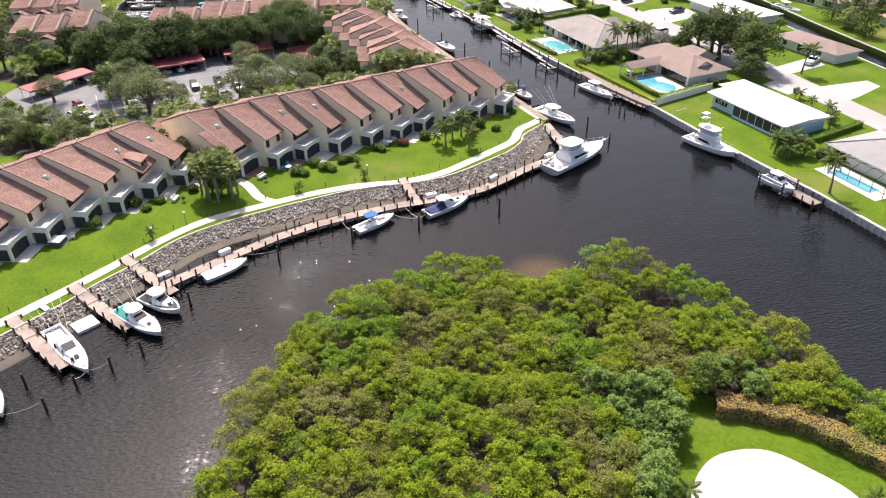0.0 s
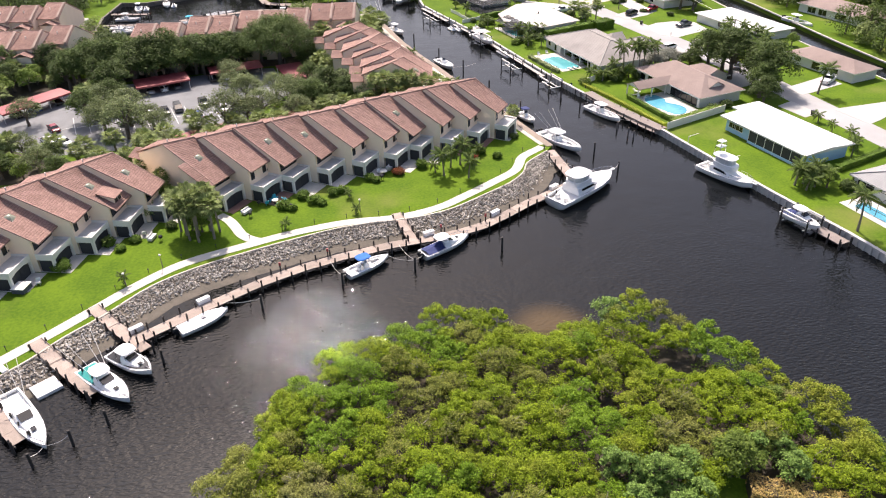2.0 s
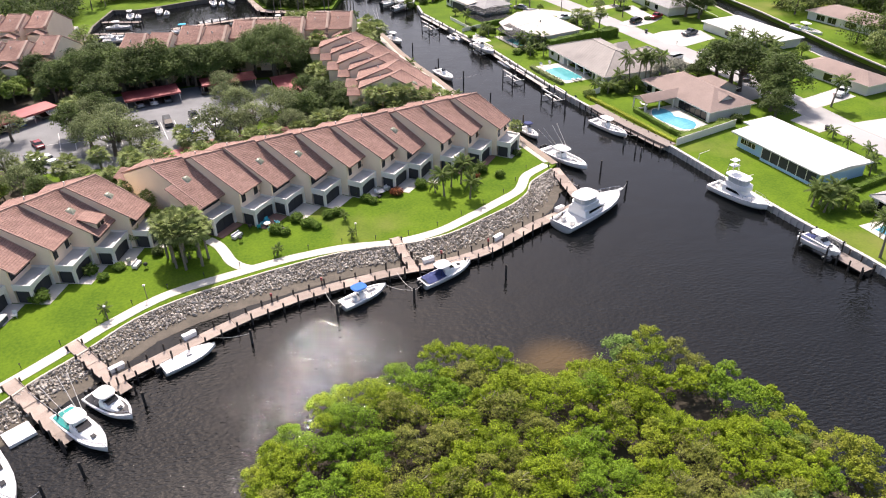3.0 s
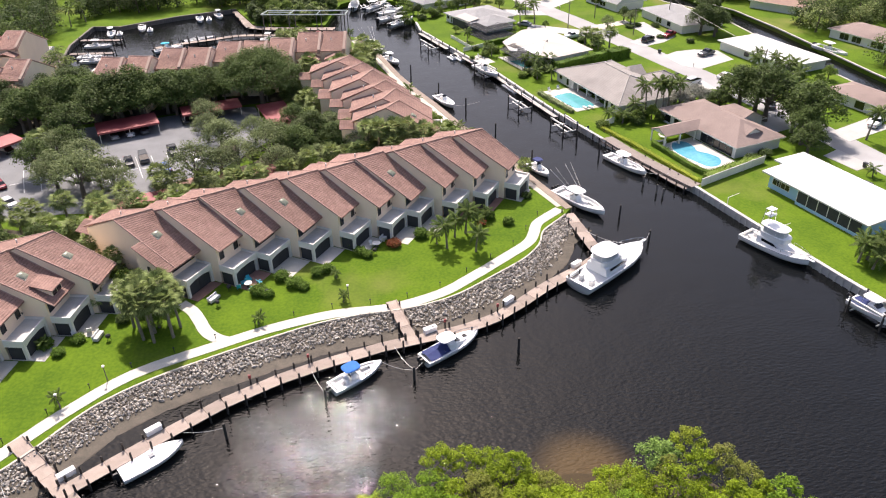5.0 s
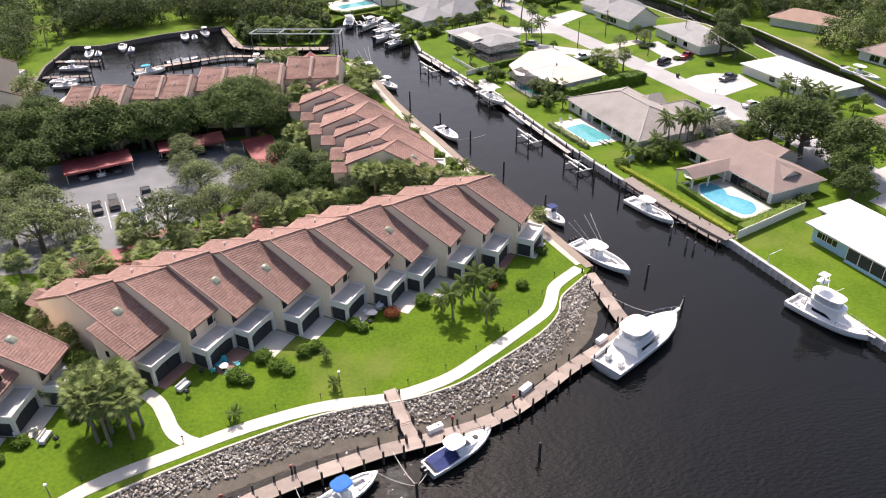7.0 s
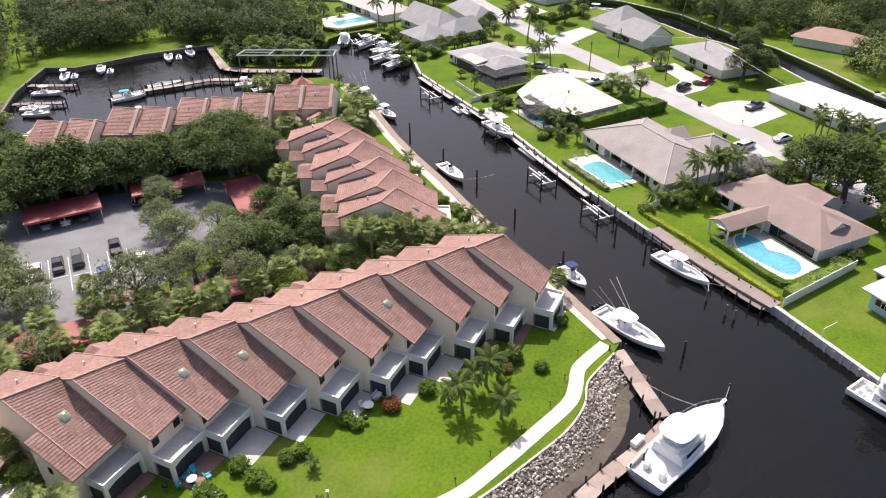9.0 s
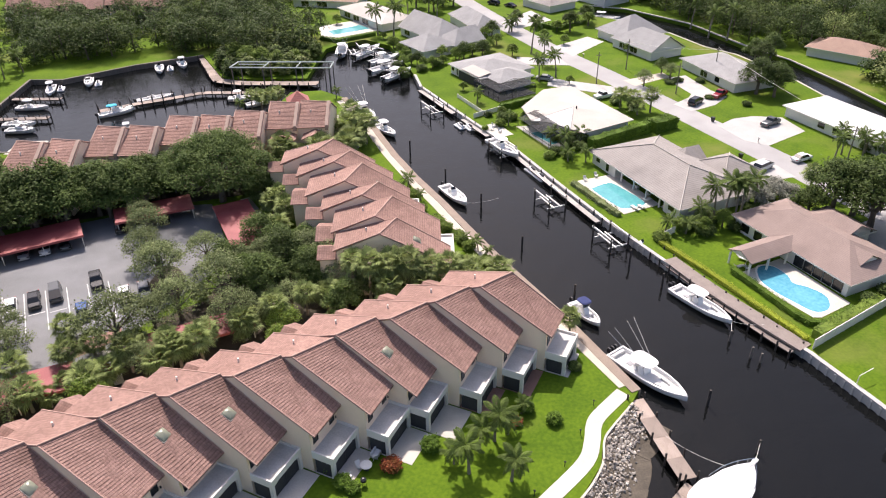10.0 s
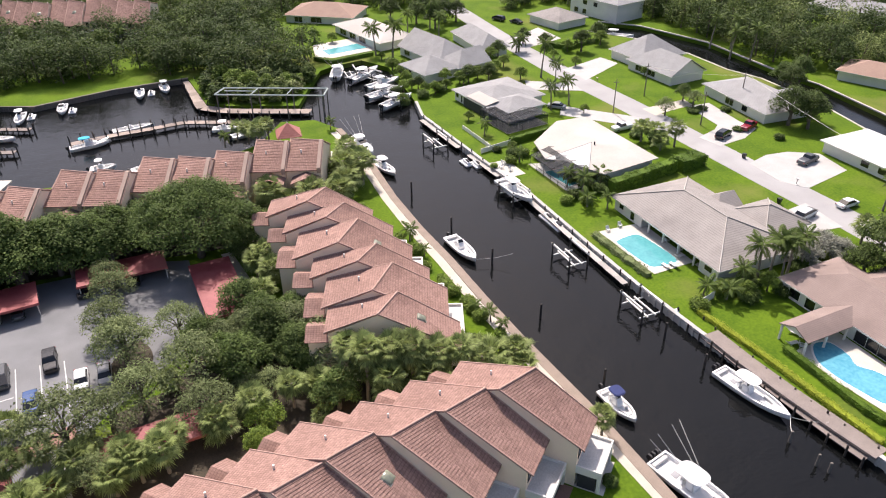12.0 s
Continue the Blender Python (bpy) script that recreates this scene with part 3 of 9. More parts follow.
def build_stones():
    rng = random.Random(5)
    s = Shape()
    base = [(1, 0, 0), (-1, 0, 0), (0, 1, 0), (0, -1, 0), (0, 0, 1), (0, 0, -1), (.62, .62, .62), (-.62, .62, .62), (-.62, -.62, .62), (.62, -.62, .62)]
    tri = [(4, 6, 7), (4, 7, 8), (4, 8, 9), (4, 9, 6), (6, 2, 7), (7, 1, 8), (8, 3, 9), (9, 0, 6), (0, 2, 6), (2, 1, 7), (1, 3, 8), (3, 0, 9), (5, 2, 0), (5, 1, 2), (5, 3, 1), (5, 0, 3)]
    for x, y, h in along(CURBLINE, 0.31, 60):
        a = radians(h)
        for row in range(11):
            d = 0.42 + row * 0.33 + rng.uniform(-0.2, 0.2)
            if row > 8 and rng.random() < 0.5:
                continue
            px, py = x + math.sin(a) * d + rng.uniform(-.15, .15), y - math.cos(a) * d + rng.uniform(-.15, .15)
            z = (LAND - 0.12 - (d - 0.3) * 0.31 if d < 2.65 else 0.45 - (d - 2.65) * 0.24) + 0.06
            r = rng.choice((0.14, 0.18, 0.22, 0.28))
            m = pose(px, py, z, rng.uniform(0, 360), rng.uniform(0, 360), rng.uniform(0, 360)) @ Matrix.Diagonal((r * rng.uniform(.8, 1.4), r * rng.uniform(.7, 1.1), r * rng.uniform(.6, .95), 1))
            s.add([m @ (Vector(p) * rng.uniform(0.85, 1.1)) for p in base], tri)
    whole("riprap_stones", s, ROCK, "loose grey riprap stones on the bank", "riprap", kind="stuff")


build_stones()
bar = Shape()
bar.grid([[(24.4 + 7.8 * q * (1 + 0.10 * math.sin(3 * a) + 0.05 * math.sin(7 * a + 1)) * math.cos(a), 86.6 + 4.2 * q * (1 + 0.10 * math.sin(3 * a) + 0.05 * math.sin(7 * a + 1)) * math.sin(a), 0.14 - 0.2 * q * q) for q in (0.02, 0.25, 0.45, 0.62, 0.75, 0.86, 0.95, 1.02)] for a in [math.tau * i / 48 for i in range(49)]])
whole("sandbar", bar, SAND, "low wet brown mud bank at the tip of the mangroves", "mud bank", kind="structure", smooth=True)

bank = [(54.4, 176.4), (56.4, 170.0), (58.9, 163.4), (61.6, 157.0), (63.9, 152.0)]
ps = Shape()
ribbon(ps, bank, 1.5, 1.0, LAND - 0.12, LAND + 0.2)
whole("bank_deck", ps, GREYWOOD, "grey-brown plank deck on the seawall beside the hedge", "deck", kind="structure")

# streets, drives, parking
STREET = [(46, 372), (52.6, 342), (58.6, 317), (66.2, 290), (73.8, 268), (81.2, 244), (88.2, 221), (93.6, 203.5), (99.6, 180), (104.4, 155), (109.4, 130), (117, 100)]
rs = Shape()
ribbon(rs, smoothed(STREET, 3), 3.7, 3.7, LAND - 0.2, LAND + 0.03)
whole("road", rs, ROADTAR, "sun-bleached grey asphalt street", "road", kind="structure")
LOT = [(-92, 172), (-66, 158), (-52, 159), (-44, 158), (-32, 163), (-28, 171), (-17, 188), (-23, 208), (-31, 208.5), (-50, 203), (-70, 199), (-88, 189)]
lot = Shape().prism(LOT, LAND - 0.2, LAND + 0.03)
lot.prism([(-92, 172), (-95, 130), (-86, 128), (-82, 168)], LAND - 0.2, LAND + 0.026)
whole("parking_lot", lot, LOTTAR, "grey asphalt parking lot shaded by trees", "parking lot", kind="structure")
lines = Shape()
for i in range(11):
    m = pose(-34.1 - 3.05 * i, 178.6 - 0.45 * i, LAND + 0.03, 0, 0, 110)
    k = len(lines.v)
    lines.box(-5.6, -0.07, 0, 5.6, 0.07, 0.008)
    lines.box(-0.55, 0.3, 0, -0.4, 2.6, 0.01)
    lines.v[k:] = [tuple(m @ Vector(p)) for p in lines.v[k:]]
whole("parking_lines", lines, PAINTLINE, "white painted stall lines", "road marking", kind="structure")


def slab(name, poly, material, label, lift=0.05):
    whole(name, Shape().prism(poly, LAND - 0.15, LAND + lift), material, label, "paving", kind="structure")


slab("entry_walk", [(-32.4, 165.8), (-30.9, 165.6), (-27.6, 158.6), (-28.8, 158.2)], CONCRETE, "short concrete walk between the palms", 0.056)
slab("driveway_1", [(89.5, 220.0), (93.4, 216.6), (98.5, 219.2), (105.4, 222.8), (104.6, 231.2), (98.4, 233.2), (93.0, 232.4), (87.6, 229.0)], DRIVE, "wide pale concrete driveway")
slab("driveway_2", [(83.0, 243.6), (85.6, 238.4), (93.0, 241.6), (98.4, 246.6), (96.4, 251.4), (94.8, 263.8), (88.6, 262.4), (90.4, 249.8), (88.6, 247.4)], DRIVE, "pale concrete driveway along the house front", 0.052)
slab("front_path_1", [(77.0, 262.6), (78.6, 257.8), (81.6, 259.6), (90.2, 263.2), (89.8, 267.2)], PATHTAN, "tan paved front path to the street", 0.047)
slab("driveway_3", [(66.0, 295.4), (69.8, 285.6), (83.3, 298.4), (80, 304.6)], DRIVE, "pale concrete driveway", 0.051)
slab("driveway_4", [(56, 262), (72, 251.6), (75, 257), (58, 268)], DRIVE, "pale concrete driveway")
slab("driveway_11", [(53.4, 288.0), (52.4, 281.0), (66.6, 277.6), (65.6, 283.6)], DRIVE, "pale concrete driveway", 0.049)
slab("driveway_5", [(79.4, 206.6), (80.4, 200.0), (91.0, 201.6), (89.4, 211.0)], DRIVE, "pale concrete driveway", 0.053)
slab("driveway_6", [(87, 172), (98, 176), (96, 184), (85, 180)], DRIVE, "pale concrete driveway", 0.052)
slab("driveway_7", [(94.9, 161.0), (97.4, 153.6), (101.6, 155.2), (99.4, 163.4)], DRIVE, "pale concrete driveway")
slab("driveway_8", [(102.6, 172.0), (104.0, 166.6), (107.3, 167.9), (117.4, 172.2), (116.2, 178.2), (106.0, 173.4)], DRIVE, "pale concrete driveway", 0.051)
slab("driveway_9", [(56, 326), (60, 317), (74, 326), (70, 340)], DRIVE, "pale concrete driveway")
slab("driveway_10", [(106.0, 157.2), (109.0, 148.0), (112.4, 149.6), (121.6, 155.4), (120.8, 159.6)], DRIVE, "pale concrete driveway", 0.057)


# ---- townhouses ----
UNIT_W, EAVE_H, RIDGE_H, FRONT_D, BACK_D = 5.42, 5.84, 10.95, 10.04, 7.0
LOW_EAVE, LOW_OUT = 5.19, -0.56  # eave of the units with a band of windows: lower and further out
PITCH = (RIDGE_H - EAVE_H) / FRONT_D
BACK_PITCH, RIDGE_SKEW, RIDGE_DROP = 0.40, 2.36, 0.41  # the ridge runs askew: its far end lies further forward and lower


def slope_quad(shape, pts, thick=0.14):
    k = len(shape.v)
    n = len(pts)
    shape.v += [tuple(p) for p in pts] + [(x, y, z - thick) for x, y, z in pts]
    shape.f += [tuple(range(k, k + n)), tuple(range(k + n, k + 2 * n))[::-1]] + [(k + i, k + n + i, k + n + (i + 1) % n, k + (i + 1) % n) for i in range(n)]


def courses(shape, x0, x1, y0, z0, y1, z1, n, lip=0.05, thick=0.16, skew=0.0, drop=0.0):
    """A tiled slope from its eave to its ridge: each course lies a little proud of the one above; skew and drop move the ridge's far end."""
    k0 = len(shape.v)
    rows = []
    for i in range(n):
        a, b = i / n, (i + 1) / n
        rows += [(y0 + (y1 - y0) * a, z0 + (z1 - z0) * a + lip), (y0 + (y1 - y0) * b, z0 + (z1 - z0) * b)]
    shape.grid([[(x0, y, z), (x1, y, z)] for y, z in rows])
    shape.grid([[(x0, y0, z0 + lip), (x1, y0, z0 + lip)], [(x0, y0, z0 - thick), (x1, y0, z0 - thick)], [(x0, y1, z1 - thick), (x1, y1, z1 - thick)]])
    for x in (x0, x1):
        k = len(shape.v)
        shape.v += [(x, y, z) for y, z in rows] + [(x, y1, z1 - thick), (x, y0, z0 - thick)]
        shape.f.append(tuple(range(k, len(shape.v))))
    if skew or drop:
        for i in range(k0, len(shape.v)):
            x, y, z = shape.v[i]
            q = (y - y0) / (y1 - y0) * (x - x0) / (x1 - x0)
            shape.v[i] = (x, y - skew * q, z - drop * q)
    return shape


def frame_of(shape, x0, z0, x1, z1, y, w=0.07, d=0.07):
    """The four bars of a window frame in a wall that faces -y."""
    shape.box(x0, y - d, z0, x1, y + 0.02, z0 + w).box(x0, y - d, z1 - w, x1, y + 0.02, z1)
    return shape.box(x0, y - d, z0 + w, x0 + w, y + 0.02, z1 - w).box(x1 - w, y - d, z0 + w, x1, y + 0.02, z1 - w)


def window(parent, x0, z0, x1, z1, y, bars=0, material=None):
    f = part("window_frame", frame_of(Shape(), x0, z0, x1, z1, y), material or BLACK, parent)
    part("pane", Shape().box(x0 + 0.07, y - 0.03, z0 + 0.07, x1 - 0.07, y - 0.01, z1 - 0.07), GLASS, f)
    for i in range(bars):
        x = x0 + (x1 - x0) * (i + 1) / (bars + 1)
        part("mullion", Shape().box(x - 0.035, y - 0.06, z0 + 0.07, x + 0.035, y, z1 - 0.07), material or BLACK, f)
    return f


def townhouse(style, name="townhouse"):
    """One stepped unit: x along its front, y towards its back, from the front corner of its eave."""
    label = {"band": "two-storey cream stucco townhouse, red tile roof with skylight", "pair": "two-storey cream stucco townhouse, red tile roof, two small windows",
             "dormer": "two-storey cream stucco townhouse, red tile roof with dormer"}[style]
    u = thing(name, label, "townhouse", group="stepped townhouse rows")
    W, wall, out = UNIT_W, 0.75, -2.0
    yb = FRONT_D + BACK_D
    zb = RIDGE_H - BACK_D * BACK_PITCH
    low = 0.22
    ze, ye = (EAVE_H, 0.0) if style == "pair" else (LOW_EAVE, LOW_OUT)
    rise = (RIDGE_H - ze) / (FRONT_D - ye)
    sides = []
    for i in range(7):  # the wall heads follow the skewed ridge
        q, x = i / 6, 0.03 + (W - 0.06) * i / 6
        top = RIDGE_H - RIDGE_DROP * q - low
        sides.append([(x, wall, -0.3), (x, wall, ze + (wall - ye) * rise - low - 0.1 * q), (x, FRONT_D - RIDGE_SKEW * q, top), (x, yb - 0.5, zb + 0.5 * BACK_PITCH - low - 0.15), (x, yb - 0.5, -0.3)])
    body = Shape().loft(sides)
    part("wall", body, STUCCO, u)
    part("front_roof", courses(Shape(), -0.02, W + 0.02, ye, ze, FRONT_D, RIDGE_H, 29, skew=RIDGE_SKEW, drop=RIDGE_DROP), TILE, u)
    part("back_roof", courses(Shape(), -0.02, W + 0.02, yb, zb, FRONT_D, RIDGE_H, 20, skew=RIDGE_SKEW, drop=RIDGE_DROP), TILE, u)
    part("ridge_cap", Shape().tube([(-0.05, FRONT_D, RIDGE_H + 0.02), (W + 0.05, FRONT_D - RIDGE_SKEW, RIDGE_H - RIDGE_DROP + 0.02)], 0.14, 8), TILERIDGE, u)
    for x, sk, dr in ((0.0, 0, 0), (W, RIDGE_SKEW, RIDGE_DROP)):
        part("rake_trim", Shape().tube([(x, ye, ze + 0.05), (x, FRONT_D - sk, RIDGE_H - dr + 0.04), (x, yb, zb + 0.05)], 0.09, 6), TILERIDGE, u)
    # lower entry wing behind, with its own small gable roof
    wing = Shape().prism([(0.5, yb - 0.5), (4.1, yb - 0.5), (4.1, yb + 2.2), (0.5, yb + 2.2)], -0.3, 6.7)
    part("entry_wing", wing, STUCCO, u)
    gr = Shape()
    for x0, x1 in ((0.1, 2.3), (4.5, 2.3)):
        slope_quad(gr, [(x0, yb - 0.9, 6.65), (x0, yb + 2.6, 6.65), (x1, yb + 2.6, 7.7), (x1, yb - 0.9, 7.7)], 0.14)
    part("entry_roof", gr, TILE, u)
    part("vent_pipe", Shape().tube([(W * 0.62, FRONT_D + 2.2, RIDGE_H - 3.4 * BACK_PITCH - 0.3), (W * 0.62, FRONT_D + 2.2, RIDGE_H - 2.2 * BACK_PITCH + 0.1)], 0.12, 8), TRIM, u, "white roof vent pipe")
    # upper windows
    if style == "pair":
        for x in (0.55, W - 1.6):
            window(u, x, 3.85, x + 0.95, 5.4, wall)
    else:
        window(u, 0.35, 3.75, W - 0.35, 5.2, wall, 3)
        y, z = 4.6, ze + (4.6 - ye) * rise
        g = 0.65 * rise
        sk = Shape()
        sk.add([(2.0 + 1.4 * i, y + 0.65 * j, z + g * j + h) for h in (0.0, 0.24) for i, j in ((0, -1), (1, -1), (1, 1), (0, 1))], [(0, 1, 5, 4), (1, 2, 6, 5), (2, 3, 7, 6), (3, 0, 4, 7), (4, 5, 6, 7)])
        s = part("skylight", sk, BRONZE, u, "domed acrylic skylight")
        dome = Shape()
        ring = lambda k, h: [(2.7 + dx * k, y + dy * k, z + dy * k * rise + 0.2 + h) for dx, dy in ((-0.62, -0.58), (0, -0.62), (0.62, -0.58), (0.66, 0), (0.62, 0.58), (0, 0.62), (-0.62, 0.58), (-0.66, 0))]
        dome.grid([[*r, r[0]] for r in (ring(1, 0), ring(0.92, 0.13), ring(0.7, 0.24), ring(0.35, 0.34), ring(0.02, 0.40))])
        part("dome", dome, SKYLIGHT, s, smooth=True)
    if style == "dormer":
        d = Shape().side([(0.35, 5.3), (0.35, 6.85), (2.6, 7.05), (2.6, 6.2)], 1.5, 3.9)
        dm = part("dormer", d, STUCCO, u, "small cream dormer with two windows")
        rf = Shape()
        rf.side([(-0.05, 6.7), (-0.05, 6.85), (3.2, 7.6), (3.2, 7.45)], 1.2, 4.2)
        part("dormer_roof", rf, TILE, dm)
        for x in (1.7, 2.8):
            part("pane", Shape().box(x, 0.3, 5.65, x + 0.9, 0.345, 6.6), GLASS, dm)
    # balcony over the terrace
    part("balcony_floor", Shape().box(0.05, out, 2.75, W - 0.05, wall + 0.02, 2.95), DECKFLOOR, u, "grey coated balcony floor")
    par = Shape().box(0.0, out - 0.14, 2.5, W, out + 0.06, 3.3, 0.03).box(0.0, out + 0.06, 2.5, 0.18, wall, 3.3).box(W - 0.18, out + 0.06, 2.5, W, wall, 3.3)
    part("parapet", par, TRIM, u, "solid white balcony parapet")
    for x in (0.0, W - 0.42):
        part("column", Shape().box(x, out - 0.1, -0.3, x + 0.42, out + 0.32, 2.47), TRIM, u)
    arch = []
    for i in range(9):
        a = math.pi * i / 8
        arch.append((0.42 + (W - 0.84) * i / 8, 2.46 - 0.42 * (1 - math.sin(a))))
    fascia = Shape().grid([[(x, out, z), (x, out, 2.5), (x, out + 0.18, 2.5), (x, out + 0.18, z), (x, out, z)] for x, z in arch])
    part("arch", fascia, TRIM, u)
    # dark screens that close the terrace below the balcony
    for x0, x1 in ((0.42, W * 0.5), (W * 0.5, W - 0.42)):
        part("screen", Shape().box(x0 + 0.05, out + 0.2, 0.08, x1 - 0.05, out + 0.215, 2.3), SCREEN, u, "dark insect screen panel")
    for x in (0.1, W - 0.12):
        part("side_screen", Shape().box(x, out + 0.42, 0.08, x + 0.015, wall - 0.3, 2.2), SCREEN, u, "dark insect screen panel")
        part("side_beam", Shape().box(x - 0.08, out + 0.3, 2.2, x + 0.1, wall, 2.52), TRIM, u)
    part("screen_post", Shape().box(W * 0.5 - 0.05, out + 0.16, 0, W * 0.5 + 0.05, out + 0.26, 2.3), BLACK, u)
    # sliding doors in the shade below
    door = window(u, 0.7, 0.02, W - 0.7, 2.3, wall, 2, TRIM)
    door.name = "sliding_door"
    part("wall_lamp", Shape().tube([(W - 0.4, wall - 0.12, 3.9), (W - 0.4, wall - 0.12, 4.2)], [0.06, 0.1], 6), BLACK, u)
    return u


PROTOS = {s: townhouse(s) for s in ("pair", "band", "dormer")}
used = set()


def place_unit(style, x, y, turn, z=LAND):
    m = pose(x, y, z, 0, 0, turn)
    if style not in used:
        used.add(style)
        PROTOS[style].matrix_basis = m
        return PROTOS[style]
    return copy_thing(PROTOS[style], m)


def row(x, y, heading, styles, steps, widths=None):
    """Units side by side along a heading, each set forward of the one before by its step."""
    a = radians(heading)
    w, f = Vector((math.cos(a), math.sin(a))), Vector((math.sin(a), -math.cos(a)))
    p = Vector((x, y))
    for s, st, wide in zip(styles, [0, *steps], widths or [UNIT_W] * len(styles)):
        p = p + f * st
        u = place_unit(s, p.x, p.y, heading)
        u.scale = (wide / UNIT_W, 1, 1)
        p = p + w * wide


# long row by the lawn, shorter row beside it, row on the canal, row on the marina, rows further off
row(-26.74, 129.67, 57.36, ["band", "pair", "band", "band", "pair", "pair", "band", "pair", "pair", "pair"], [4.35, 2.58, 4.38, 4.32, 3.92, 2.52, 4.38, 3.52, 3.92])
row(-64.6, 99.3, 78.2, ["pair", "band", "pair", "band", "pair", "dormer", "band"], [3.7, 3.2, 3.8, 3.6, 3.6, 3.6])
row(17.37, 172.4, 84.0, ["band", "pair", "pair", "band", "pair", "pair"], [-0.9, -2.5, -3.2, -2.6, -3.6], [5.35, 7.1, 5.25, 7.6, 5.4, 5.6])


def walled_row(x, y, heading, steps, wide=6.45):
    """Wider units that show their backs, with raised party walls between the roofs."""
    a = radians(heading)
    w, f = Vector((math.cos(a), math.sin(a))), Vector((math.sin(a), -math.cos(a)))
    p = Vector((x, y))
    yb, zb = FRONT_D + BACK_D, RIDGE_H - BACK_D * BACK_PITCH
    for st in [0, *steps]:
        p = p + f * st
        if "walled" not in PROTOS:
            PROTOS["walled"] = copy_thing(PROTOS["pair"], pose(0, 0, 0))
            wall = Shape().side([(FRONT_D - 1.0, RIDGE_H - 0.9), (FRONT_D - 0.2, RIDGE_H + 0.22), (FRONT_D + 0.4, RIDGE_H + 0.28), (yb + 0.1, zb + 0.5), (yb + 0.1, zb - 0.6)], 0.05, 0.6)
            part("party_wall", wall, STUCCOBROWN, PROTOS["walled"], "raised brown stucco party wall")
            tagged(PROTOS["walled"], "two-storey townhouse, red tile roof between raised party walls")
        u = place_unit("walled", p.x, p.y, heading)
        u.scale = (wide / UNIT_W, 1, 1)
        BUILT.append([tuple(p + w * i - f * j) for i, j in ((-0.5, -3), (wide + 0.5, -3), (wide + 0.5, 16.5), (-0.5, 16.5))])
        p = p + w * wide


walled_row(1.3, 239.6, 174.5, [-0.2, -4.7, -2.1, 0.1, -4.8, 0.1, -6.0, -0.4])
walled_row(-74.0, 229.0, 174.5, [-4.2, -0.6])
walled_row(-84.6, 256.0, 174.5, [-3.0, -0.6])
row(-110, 352, 0.0, ["pair", "band", "pair", "dormer", "pair", "band", "pair", "pair", "pair", "pair"], [-1.5, 2.5, 1.5, -2.0, 2.0, -1.5, 2.0, 2.0, 1.5])


# bump-out on the open end of the long row
end = PROTOS["band"]
LOW_RISE = (RIDGE_H - LOW_EAVE) / (FRONT_D - LOW_OUT)
part("end_bay", Shape().side([(0.75, -0.3), (0.75, LOW_EAVE + 1.15 * LOW_RISE - 0.2), (5.0, LOW_EAVE + 5.4 * LOW_RISE - 0.2), (5.0, -0.3)], -1.7, 0.03), STUCCO, end, "narrow cream stucco end bay")
part("end_roof", courses(Shape(), -1.9, 0.0, LOW_OUT, LOW_EAVE, 5.3, LOW_EAVE + (5.3 - LOW_OUT) * LOW_RISE, 17), TILE, end)
part("end_window", Shape().box(-1.74, 2.6, 4.6, -1.69, 3.2, 5.5), GLASS, end)

# ---- single-family houses on the east bank ----
def hip(x0, y0, x1, y1, z, rise, gable0=False, gable1=False, over=0.7):
    """A roof over a box: ridge along its longer side, hipped or gabled ends."""
    s = Shape()
    x0, y0, x1, y1 = x0 - over, y0 - over, x1 + over, y1 + over
    if x1 - x0 >= y1 - y0:
        h, ym = (y1 - y0) / 2, (y0 + y1) / 2
        a, b = (x0 + (0 if gable0 else h), ym, z + rise), (x1 - (0 if gable1 else h), ym, z + rise)
        slope_quad(s, [(x0, y0, z), (x1, y0, z), b, a])
        slope_quad(s, [(x1, y1, z), (x0, y1, z), a, b])
        ends = ([(x0, y1, z), (x0, y0, z), a], gable0), ([(x1, y0, z), (x1, y1, z), b], gable1)
    else:
        h, xm = (x1 - x0) / 2, (x0 + x1) / 2
        a, b = (xm, y0 + (0 if gable0 else h), z + rise), (xm, y1 - (0 if gable1 else h), z + rise)
        slope_quad(s, [(x1, y0, z), (x1, y1, z), b, a])
        slope_quad(s, [(x0, y1, z), (x0, y0, z), a, b])
        ends = ([(x0, y0, z), (x1, y0, z), a], gable0), ([(x1, y1, z), (x0, y1, z), b], gable1)
    for tri, g in ends:
        if not g:
            slope_quad(s, tri)
    return s


def ridge_line(parent, x0, y0, x1, y1, z, rise, material, over=0.7):
    x0, y0, x1, y1 = x0 - over, y0 - over, x1 + over, y1 + over
    if x1 - x0 >= y1 - y0:
        h, m = (y1 - y0) / 2, (y0 + y1) / 2
        a, b = (x0 + h, m, z + rise + 0.03), (x1 - h, m, z + rise + 0.03)
        c = [[(x0, y0), (x0, y1)], [(x1, y0), (x1, y1)]]
    else:
        h, m = (x1 - x0) / 2, (x0 + x1) / 2
        a, b = (m, y0 + h, z + rise + 0.03), (m, y1 - h, z + rise + 0.03)
        c = [[(x0, y0), (x1, y0)], [(x0, y1), (x1, y1)]]
    s = Shape().tube([a, b], 0.1, 6)
    for top, ends in ((a, c[0]), (b, c[1])):
        for e in ends:
            s.tube([top, (*e, z + 0.04)], 0.09, 6)
    part("hip_cap", s, material, parent)


